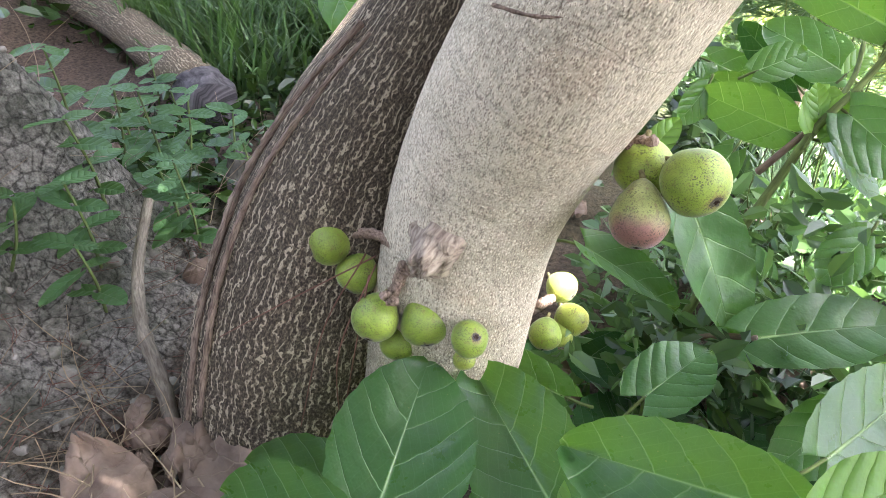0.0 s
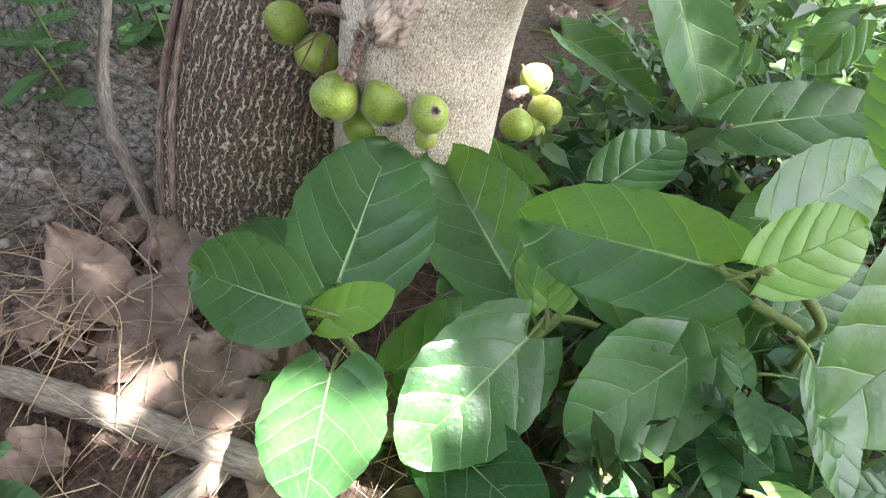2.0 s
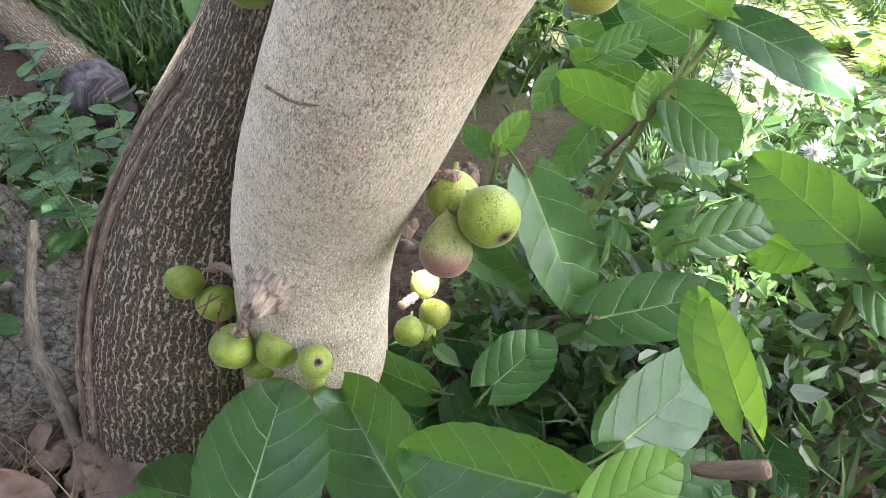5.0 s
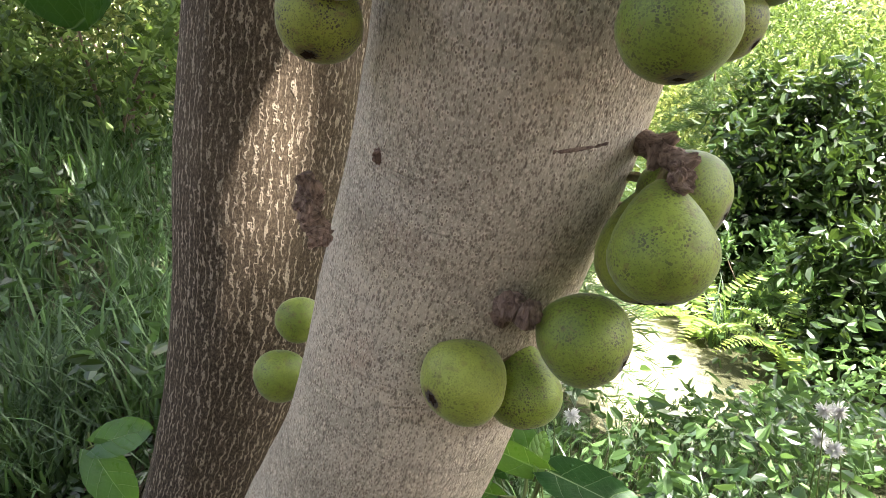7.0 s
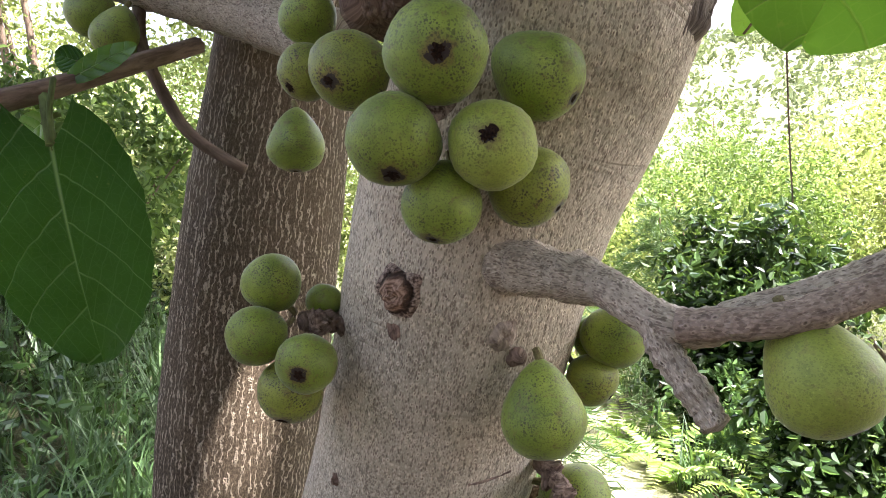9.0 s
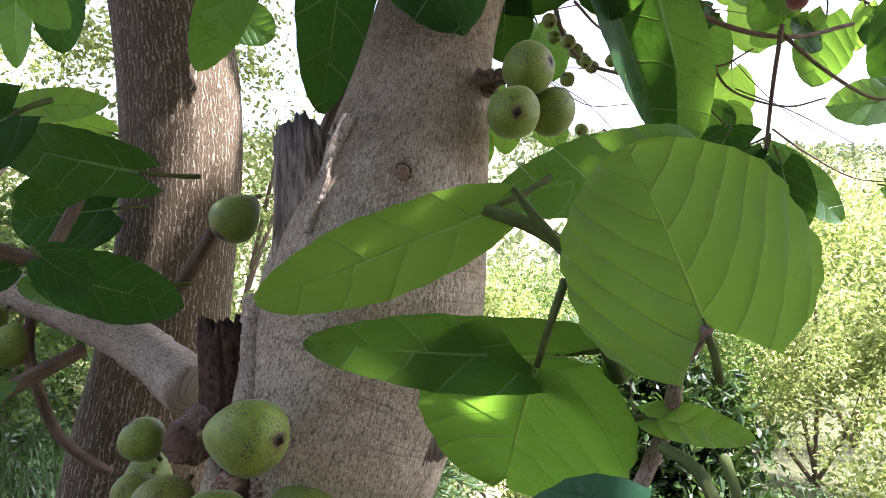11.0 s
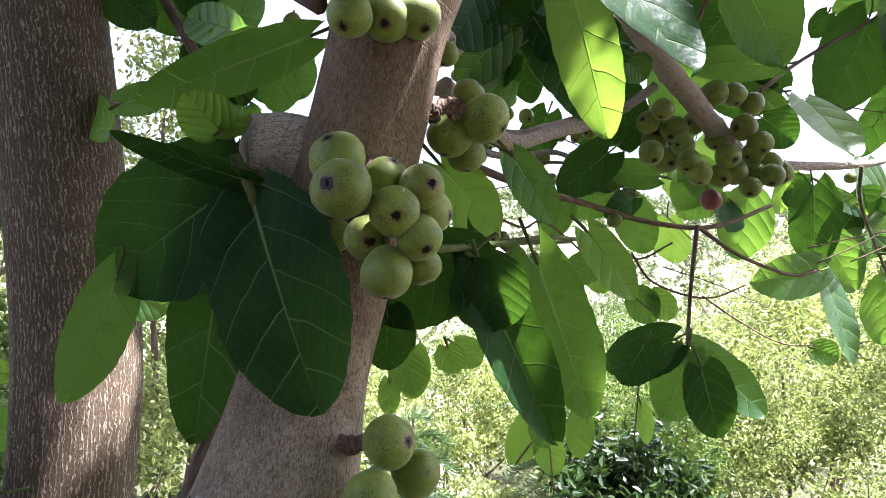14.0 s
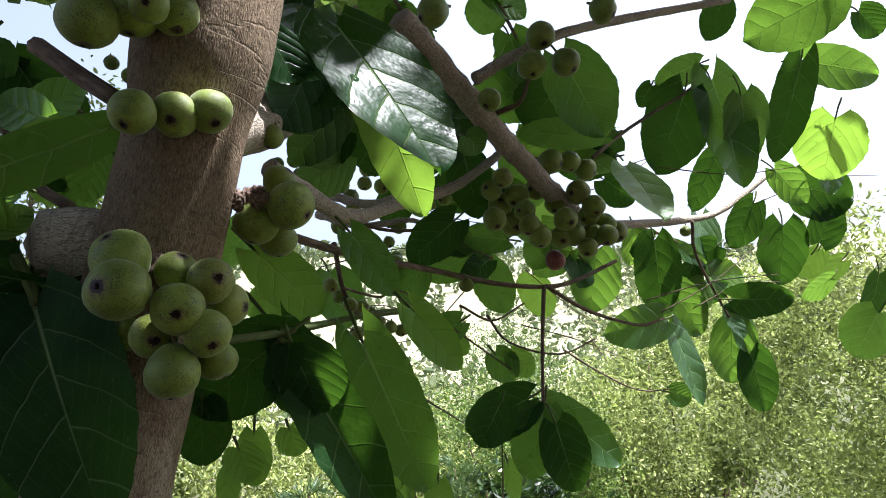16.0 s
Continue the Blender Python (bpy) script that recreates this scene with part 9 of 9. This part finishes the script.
tagged(strands("straw", 420, ((-0.5, 0.5), (-0.6, 0.05)), (0.04, 0.15), 0.0009, straw_dry, 0.03), "dry straw stalks strewn over leaf litter", "straw", "", "stuff")
tagged(strands("straw", 80, ((-0.36, -0.14), (-0.23, -0.1)), (0.05, 0.14), 0.0012, straw_dry, 0.06), "pale dry straw heaped on brown leaves", "straw", "", "stuff")
tagged(strands("needle_litter", 1800, ((-0.6, 0.7), (-0.7, 0.3)), (0.02, 0.08), 0.0007, needle_red, 0.015), "reddish brown needles and twigs in the litter", "litter", "", "stuff")
tagged(strands("dry_grass", 120, ((-0.9, -0.3), (-0.4, 0.6)), (0.08, 0.25), 0.0008, straw_dry, 0.02, False), "thin dry grass stalks standing on the bank", "dry grass", "", "stuff")


def clods():
    """Lumps of dry clay and small stones sticking out of the bank and the litter."""
    rng = random.Random(31)
    verts, faces = [], []
    for _ in range(700):
        x, y = rng.uniform(-1.0, -0.34), rng.uniform(-0.5, 0.55)
        if rng.random() < 0.15:
            x, y = rng.uniform(-0.4, 0.7), rng.uniform(-0.6, 0.3)
        size = rng.uniform(0.004, 0.008) if rng.random() < 0.85 else rng.uniform(0.008, 0.018)
        c = Vector((x, y, float(height(x, y)) + 0.1 * size))
        seed = Vector((rng.uniform(0, 90), rng.uniform(0, 90), 0))
        first, rings, sides = len(verts), 5, 8
        for i in range(rings + 1):
            a = math.pi * i / rings
            for k in range(sides):
                b = 2 * math.pi * k / sides
                d = Vector((math.sin(a) * math.cos(b), math.sin(a) * math.sin(b), math.cos(a)))
                verts.append(c + Vector((d.x, d.y * 0.9, d.z * 0.7)) * size * (1 + 0.55 * noise.noise(d * 1.6 + seed)))
        for i in range(rings):
            for k in range(sides):
                k2 = (k + 1) % sides
                faces.append((first + i * sides + k, first + (i + 1) * sides + k, first + (i + 1) * sides + k2, first + i * sides + k2))
    tagged(new("clay_clods", mesh_from("clay_clods", verts, faces, clay_dry)), "grey lumps of dry clay on the bank", "clods", "", "stuff")


clods()
hang = thing("hanging_needles", (-0.08, -0.02, 0.3), "thin reddish dry needles caught under the figs", "needles")
for p0, p1, p2 in (((-0.06, 0.0, 0.33), (-0.1, -0.02, 0.24), (-0.12, -0.05, 0.12)), ((-0.05, 0.0, 0.33), (-0.14, -0.01, 0.26), (-0.22, -0.03, 0.2)), ((-0.055, -0.005, 0.31), (-0.07, -0.02, 0.2), (-0.08, -0.04, 0.1)), ((-0.05, 0.0, 0.32), (-0.08, -0.03, 0.22), (-0.06, -0.07, 0.14))):
    stem(hang, [p0, p1, p2], 0.0009, 0.0006, needle_red, "needle")


def weed(at, rows, label):
    """An upright herb: a thin stem with pairs of toothed leaves."""
    w = thing("weed", at, label, "weed", "weeds on the bank")
    rng = random.Random(int(at[0] * 1000) + 77)
    hgt = 0.03 + 0.028 * rows
    top = Vector(at) + Vector((rng.uniform(-0.03, 0.03), rng.uniform(-0.03, 0.03), hgt))
    stem(w, [at, tuple((Vector(at) + top) / 2 + Vector((0.008, 0, 0))), tuple(top)], 0.0026, 0.0016, twig_green)
    for i in range(rows):
        f = (i + 1) / rows
        p = Vector(at).lerp(top, f)
        for k in range(2):
            a = i * 1.6 + k * math.pi + rng.uniform(-0.3, 0.3)
            L = rng.uniform(0.045, 0.085) * (1.15 - 0.4 * f)
            tip = p + Vector((math.cos(a), math.sin(a), rng.uniform(-0.25, 0.3))) * L
            leaf(w, tuple(p + (tip - p) * 0.12), tuple(tip), (rng.uniform(-0.2, 0.2), -0.3, 1), L * 0.46, leaf_weed, 0.15, 0.12, False)
    return w


for x, y, r in ((-0.66, 0.42, 7), (-0.60, 0.52, 5), (-0.54, 0.30, 4), (-0.72, 0.30, 5), (-0.50, 0.46, 4), (-0.58, 0.20, 4), (-0.80, 0.5, 6), (-0.70, 0.12, 3), (-0.62, 0.05, 3), (-0.66, -0.1, 3), (-0.2, -0.42, 2), (-0.12, -0.46, 3), (-0.33, -0.40, 3), (-0.24, -0.38, 3), (-0.4, -0.38, 2), (0.1, -0.47, 3), (0.3, -0.32, 3), (0.42, -0.28, 3), (0.5, -0.18, 4), (0.36, -0.12, 4), (0.22, -0.4, 3), (0.46, -0.05, 4), (0.58, -0.1, 4), (-0.78, 0.2, 4), (-0.86, 0.1, 4), (-0.74, 0.4, 6), (-0.57, 0.17, 4), (-0.76, 0.41, 7), (-0.62, 0.42, 6), (-0.54, 0.125, 4), (-0.51, 0.085, 3), (-0.52, 0.25, 5), (-0.51, 0.30, 5), (-0.6, 0.13, 4), (-0.66, 0.5, 7), (-0.7, 0.56, 7), (-0.28, -0.45, 2), (0.05, -0.42, 2), (0.16, -0.36, 2), (-0.85, 0.35, 5), (-0.47, 0.6, 4), (-0.9, 0.7, 5)):
    if x < -0.45 and y > 0.1 and int(x * 1000 + y * 700) % 2:
        continue
    weed((x, y, float(height(x, y)) - 0.005), r, "small green herb with toothed leaves on the clay bank")


def grass(name, n, region, tall, mat, label, keep=None):
    """Curved tapering blades in tufts."""
    tufts = max(1, n // 14)
    cx, cy = RNG.uniform(*region[0], tufts), RNG.uniform(*region[1], tufts)
    ok = (np.abs(cx - STRIP[0] * cy - STRIP[1]) > 0.24 + 0.05 * cy) | (cy < 1.6)
    if keep is not None:
        ok &= keep(cx, cy)
    cx, cy = cx[ok], cy[ok]
    pick = RNG.integers(0, len(cx), n)
    x, y = cx[pick] + RNG.normal(0, 0.05, n), cy[pick] + RNG.normal(0, 0.05, n)
    z = height(x, y)
    a = RNG.uniform(0, 6.3, n)
    L = RNG.uniform(*tall, n)
    lean = RNG.uniform(0.25, 0.95, n)
    w = RNG.uniform(0.003, 0.0062, n) * (L / 0.25) ** 0.5
    d = np.stack([np.cos(a), np.sin(a), np.zeros(n)], 1)
    s = np.stack([-np.sin(a), np.cos(a), np.zeros(n)], 1)
    up = np.array((0, 0, 1.0))
    base = np.stack([x, y, z - 0.01], 1)
    pts = []
    for f in (0.0, 0.35, 0.7, 1.0):
        c = base + up * (L * (f - 0.45 * lean * f * f))[:, None] + d * (L * lean * 0.75 * f * f)[:, None]
        half = (w * (1 - f) ** 0.6 if f < 1 else w * 0)[:, None]
        pts += [c - s * half, c + s * half]
    verts = np.stack(pts, 1).reshape(-1, 3)
    i = np.arange(n)[:, None] * 8
    faces = np.concatenate([i + [0, 1, 3, 2], i + [2, 3, 5, 4], i + [4, 5, 7, 6]], 0).tolist()
    ob = new(name, mesh_from(name, verts, faces, mat, smooth=False))
    return tagged(ob, label, "grass", "", "stuff")


grass("grass", 10500, ((-3.6, 0.1), (0.8, 4.2)), (0.18, 0.5), grass_green, "long green grass on the slope behind the tree", lambda x, y: (y > 0.85 - 0.25 * x - 0.0) & ((x < -0.75) | (y > 1.0)))
grass("grass", 9000, ((-6.0, 5.0), (2.5, 9.0)), (0.2, 0.55), grass_green, "rough green grass down the slope")
grass("grass", 3500, ((-2.4, -0.75), (0.5, 1.5)), (0.12, 0.34), grass_green, "long green grass round the log", lambda x, y: y > 0.82 - 0.545 * (x + 0.75))
grass("grass", 900, ((0.2, 0.9), (-0.35, 0.35)), (0.05, 0.16), grass_green, "short grass under the basal leaves")
grass("grass", 1500, ((0.25, 1.6), (0.35, 1.6)), (0.08, 0.25), grass_green, "short grass under the shoots")


def cover(name, n, region, low, high, size, mat, label, keep=None):
    x, y = RNG.uniform(*region[0], n), RNG.uniform(*region[1], n)
    dense = np.sin(x * 5.1 + 1) * np.cos(y * 4.3) + RNG.normal(0, 0.6, n) > -0.5
    dense &= (np.abs(x - STRIP[0] * y - STRIP[1]) > 0.24 + 0.05 * y) | (y < 1.6)
    if keep is not None:
        dense &= keep(x, y)
    x, y = x[dense], y[dense]
    n = len(x)
    z = height(x, y) + RNG.uniform(low, high, n) * (0.55 + 0.45 * np.sin(x * 3.7) * np.cos(y * 3.1))
    ways = RNG.normal(size=(n, 3)) * (1, 1, 0.45)
    L = RNG.uniform(*size, n)
    ob = new(name, scatter_leaves(name, np.stack([x, y, z], 1), ways, L, L * 0.5, mat))
    return tagged(ob, label, "ground cover", "", "stuff")


# the darkest foliage colour here puts the shade under the basal leaves into the herbs
cover("ground_cover", 1500, ((0.22, 1.1), (-0.35, 0.3)), 0.0, 0.12, (0.02, 0.05), bush_leaf, "small green herbs under the basal leaves, coloured dark for the shade there")
cover("ground_cover", 1800, ((0.12, 0.75), (0.1, 0.75)), 0.0, 0.2, (0.02, 0.05), cover_leaf, "small green herbs behind the trunk")
cover("ground_cover", 7000, ((0.3, 2.0), (0.25, 2.0)), 0.0, 0.36, (0.025, 0.06), cover_leaf, "dense small-leaved green undergrowth beside the tree")
cover("ground_cover", 9000, ((0.2, 5.5), (1.3, 7.0)), 0.0, 0.6, (0.03, 0.08), cover_leaf, "leafy green undergrowth down the slope")
cover("ground_cover", 14000, ((-4.5, 0.6), (1.0, 7.0)), 0.0, 0.4, (0.03, 0.08), bush_leaf, "low green herbs among the grass")


def bush(name, at, radius, tall, count, size, mat, label, category="bush", trunks=5, group="", low=0.0):
    """Stems from one foot, and a ragged crown of many small leaves in clumps."""
    b = thing(name, at, label, category, group)
    rng = np.random.default_rng(int(abs(at[0] * 131 + at[1] * 17)) + 3)
    base = np.array(at)
    clumps = []
    while len(clumps) < max(14, count // 90):
        p = rng.normal(size=3)
        p /= np.linalg.norm(p)
        p *= rng.uniform(0.45, 1.0) ** 0.6 * (0.72 + 0.38 * rng.random())
        clumps.append(base + (p[0] * radius, p[1] * radius, low + (tall - low) * (0.52 + 0.5 * p[2])))
    clumps = np.array(clumps)
    for i in range(trunks):
        end = clumps[rng.integers(len(clumps))]
        midp = base + (end - base) * 0.5 + rng.normal(0, 0.07 * radius, 3)
        stem(b, [tuple(base + rng.normal(0, 0.03, 3) * (1, 1, 0)), tuple(midp), tuple(end)], 0.009 * tall, 0.003 * tall, twig_brown, "stem")
    pick = rng.integers(0, len(clumps), count)
    spread = 0.11 * radius
    c = clumps[pick] + rng.normal(0, spread, (count, 3))
    ways = rng.normal(size=(count, 3)) + (0, 0, -0.25)
    L = rng.uniform(*size, count)
    crown = link_part("crown", scatter_leaves("crown", c, ways, L, L * 0.5, mat), b)
    return b


def land(x, y):
    return float(height(x, y))


cover("ground_cover", 1100, ((-1.0, -0.42), (0.36, 1.05)), 0.0, 0.13, (0.02, 0.05), bush_leaf, "small dark herbs on the shaded soil beside the log")
cover("ground_cover", 6000, ((-3.2, 0.1), (1.1, 4.2)), 0.02, 0.42, (0.03, 0.09), cover_leaf, "light green herbs standing in the long grass")
bush("bush", (2.55, 3.95, land(2.55, 3.95)), 0.68, 1.72, 12000, (0.055, 0.1), bush_leaf, "dark glossy-leaved round bush on the slope")
bush("bush", (2.25, 2.35, land(2.25, 2.35)), 0.42, 0.75, 5000, (0.05, 0.09), bush_leaf, "dark glossy-leaved low bush on the slope")
bush("bush", (2.15, 3.1, land(2.15, 3.1)), 0.4, 0.7, 2200, (0.04, 0.08), cover_leaf, "low sunlit green bush on the slope")
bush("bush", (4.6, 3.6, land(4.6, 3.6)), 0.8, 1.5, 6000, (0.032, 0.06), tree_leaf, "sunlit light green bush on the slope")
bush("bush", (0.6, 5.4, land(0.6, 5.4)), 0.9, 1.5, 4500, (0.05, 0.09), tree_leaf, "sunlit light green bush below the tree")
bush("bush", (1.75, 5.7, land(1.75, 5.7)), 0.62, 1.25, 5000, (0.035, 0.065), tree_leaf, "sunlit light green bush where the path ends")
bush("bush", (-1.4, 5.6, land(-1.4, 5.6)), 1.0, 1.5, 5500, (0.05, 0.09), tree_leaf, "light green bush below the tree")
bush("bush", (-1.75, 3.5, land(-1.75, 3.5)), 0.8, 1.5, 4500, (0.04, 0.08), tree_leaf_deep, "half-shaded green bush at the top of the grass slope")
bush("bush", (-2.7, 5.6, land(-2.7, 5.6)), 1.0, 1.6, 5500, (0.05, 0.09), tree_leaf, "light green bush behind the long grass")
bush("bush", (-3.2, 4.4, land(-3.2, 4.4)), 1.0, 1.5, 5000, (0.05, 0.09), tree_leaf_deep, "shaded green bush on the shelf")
# unseen bushes behind the camera, added to cut the fill light from there
for x, y, r, h in ((-4.0, -1.4, 1.4, 2.8), (-3.0, -3.6, 1.4, 2.8), (-0.6, -4.4, 1.5, 2.8), (1.9, -4.4, 1.4, 2.8), (4.2, -3.4, 1.3, 2.4)):
    bush("bush", (x, y, land(x, y)), r, h, 5200, (0.12, 0.2), bush_leaf, "dense dark green bush added out of view to block sky light", "bush", 5, "bushes behind the path")
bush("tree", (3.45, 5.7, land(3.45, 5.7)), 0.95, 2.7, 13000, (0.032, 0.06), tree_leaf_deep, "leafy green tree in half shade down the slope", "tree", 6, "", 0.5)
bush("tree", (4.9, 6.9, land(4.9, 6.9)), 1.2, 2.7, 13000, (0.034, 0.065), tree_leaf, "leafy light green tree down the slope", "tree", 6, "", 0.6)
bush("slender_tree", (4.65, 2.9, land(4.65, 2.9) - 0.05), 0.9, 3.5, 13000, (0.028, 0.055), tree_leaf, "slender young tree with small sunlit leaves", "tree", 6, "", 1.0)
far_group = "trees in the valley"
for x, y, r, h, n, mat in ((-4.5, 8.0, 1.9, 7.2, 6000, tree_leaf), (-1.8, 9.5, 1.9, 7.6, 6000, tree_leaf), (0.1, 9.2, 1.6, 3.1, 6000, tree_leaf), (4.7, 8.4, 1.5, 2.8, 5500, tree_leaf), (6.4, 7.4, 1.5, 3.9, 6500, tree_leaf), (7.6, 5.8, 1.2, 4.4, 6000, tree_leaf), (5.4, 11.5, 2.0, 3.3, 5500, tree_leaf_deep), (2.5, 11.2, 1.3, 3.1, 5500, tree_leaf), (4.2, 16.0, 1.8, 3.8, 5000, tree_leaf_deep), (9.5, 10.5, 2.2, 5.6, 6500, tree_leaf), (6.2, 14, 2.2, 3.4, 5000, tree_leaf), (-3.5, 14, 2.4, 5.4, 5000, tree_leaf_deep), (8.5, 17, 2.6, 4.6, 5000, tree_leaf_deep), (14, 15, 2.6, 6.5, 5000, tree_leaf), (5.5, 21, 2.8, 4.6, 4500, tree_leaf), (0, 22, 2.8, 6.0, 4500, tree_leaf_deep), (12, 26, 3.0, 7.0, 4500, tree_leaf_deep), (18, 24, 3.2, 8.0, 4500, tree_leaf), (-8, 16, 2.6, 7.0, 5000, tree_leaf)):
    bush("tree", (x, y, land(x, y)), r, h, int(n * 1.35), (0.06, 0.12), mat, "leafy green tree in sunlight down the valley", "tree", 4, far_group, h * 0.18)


def far_woods():
    n = 1400
    x, y = RNG.uniform(-160, 320, n), 30 + 400 * RNG.uniform(0, 1, n) ** 1.3
    z = height(x, y)
    centres, ways, sizes = [], [], []
    for k in range(26):
        r = (1.0 + 1.6 * RNG.random(n)) * (0.8 + y / 260)
        off = RNG.normal(size=(n, 3))
        off /= np.linalg.norm(off, axis=1)[:, None]
        centres.append(np.stack([x, y, z + r * 0.8], 1) + off * r[:, None] * (0.75, 0.75, 0.8))
        ways.append(RNG.normal(size=(n, 3)))
        sizes.append(r * RNG.uniform(0.45, 0.9, n))
    c, w, L = np.concatenate(centres), np.concatenate(ways), np.concatenate(sizes)
    ob = new("far_woods", scatter_leaves("far_woods", c, w, L, L * 0.6, far_wood))
    tagged(ob, "hazy green woods on the opposite hillside", "woods", "", "stuff")


far_woods()


def fern(at, seed):
    """Pinnate fronds arching from one crown, each leaflet a blade."""
    rng = np.random.default_rng(seed)
    f = thing("fern", at, "sunlit light green fern with feathery fronds", "fern", "ferns on the slope")
    for k in range(9):
        a = k * 0.7 + rng.uniform(-0.2, 0.2)
        L = rng.uniform(0.5, 0.85)
        c, w, s = [], [], []
        for i in range(1, 27):
            t = i / 27
            p = np.array(at) + np.array((math.cos(a) * L * t * 0.8, math.sin(a) * L * t * 0.8, L * (1.05 * t - 0.75 * t * t)))
            side = np.array((-math.sin(a), math.cos(a), 0.05))
            for sgn in (-1, 1):
                c.append(p)
                w.append(side * sgn + np.array((math.cos(a), math.sin(a), 0)) * 0.35)
                s.append(0.16 * L * (1 - t) ** 0.7 + 0.01)
        s = np.array(s)
        link_part("frond", scatter_leaves("frond", c, w, s, s * 0.26, fern_leaf, 0.1), f)


for x, y, sd in ((1.72, 3.0, 1), (1.62, 3.6, 2), (1.95, 2.4, 3), (2.3, 3.3, 4)):
    fern((x, y, land(x, y)), sd)


def feathery(at, tall, seed):
    """A young evergreen: drooping branchlets of fine needles."""
    rng = np.random.default_rng(seed)
    t = thing("young_conifer", at, "young feathery dark green conifer on the slope", "tree", "young conifers")
    stem(t, [at, (at[0] + 0.05, at[1], at[2] + tall * 0.5), (at[0] + 0.02, at[1] + 0.05, at[2] + tall)], 0.03, 0.006, twig_brown, "trunk")
    c, w = [], []
    for k in range(80):
        h = rng.uniform(0.08, 1.0)
        a, L = rng.uniform(0, 6.3), tall * 0.36 * (1.12 - h) + 0.1
        for i in range(34):
            f = (i + 1) / 34
            p = np.array(at) + np.array((math.cos(a) * L * f, math.sin(a) * L * f, tall * h + L * (0.5 * f - 0.75 * f * f)))
            for _ in range(3):
                c.append(p)
                w.append(np.array((math.cos(a), math.sin(a), 0.1)) + rng.normal(0, 0.55, 3))
    s = rng.uniform(0.05, 0.11, len(c)) * (0.5 + 0.3 * tall)
    link_part("crown", scatter_leaves("crown", c, w, s, s * 0.07, needle_leaf, 0.0), t)


feathery((0.62, 1.9, land(0.62, 1.9)), 1.15, 5)
feathery((0.95, 3.3, land(0.95, 3.3)), 1.7, 7)
feathery((2.5, 5.4, land(2.5, 5.4)), 2.0, 6)


def flower_heads(at, heads, seed):
    """Thin stalks with white tufted seed heads."""
    rng = np.random.default_rng(seed)
    f = thing("white_flower_plant", at, "wild plant with white fluffy flower heads", "flower", "white flowers beside the tree")
    for h in heads:
        mid = (np.array(at) + np.array(h)) / 2 + rng.normal(0, 0.02, 3)
        stem(f, [at, tuple(mid), h], 0.0016, 0.0009, twig_green, "stalk")
        n = 120
        ways = rng.normal(size=(n, 3))
        s = rng.uniform(0.012, 0.02, n)
        link_part("flower_head", scatter_leaves("flower_head", np.repeat([h], n, 0), ways, s, s * 0.22, flower_white, 0.0), f)


flower_heads((0.485, 0.688, land(0.485, 0.688)), ((0.475, 0.642, 0.520), (0.435, 0.676, 0.483), (0.501, 0.593, 0.486), (0.418, 0.736, 0.493), (0.448, 0.642, 0.479)), 1)
flower_heads((0.441, 0.706, land(0.441, 0.706)), ((0.335, 0.722, 0.475), (0.388, 0.773, 0.449), (0.479, 0.713, 0.430), (0.496, 0.591, 0.344), (0.360, 0.583, 0.277)), 4)
flower_heads((0.940, 0.551, land(0.940, 0.551)), ((0.896, 0.518, 0.542), (0.909, 0.539, 0.472), (0.930, 0.536, 0.528), (0.906, 0.491, 0.488)), 2)
flower_heads((0.784, 0.403, land(0.784, 0.403)), ((0.785, 0.371, 0.445), (0.861, 0.421, 0.422), (0.789, 0.337, 0.444), (0.806, 0.435, 0.347), (0.775, 0.332, 0.370), (0.707, 0.380, 0.364), (0.556, 0.339, 0.372)), 3)
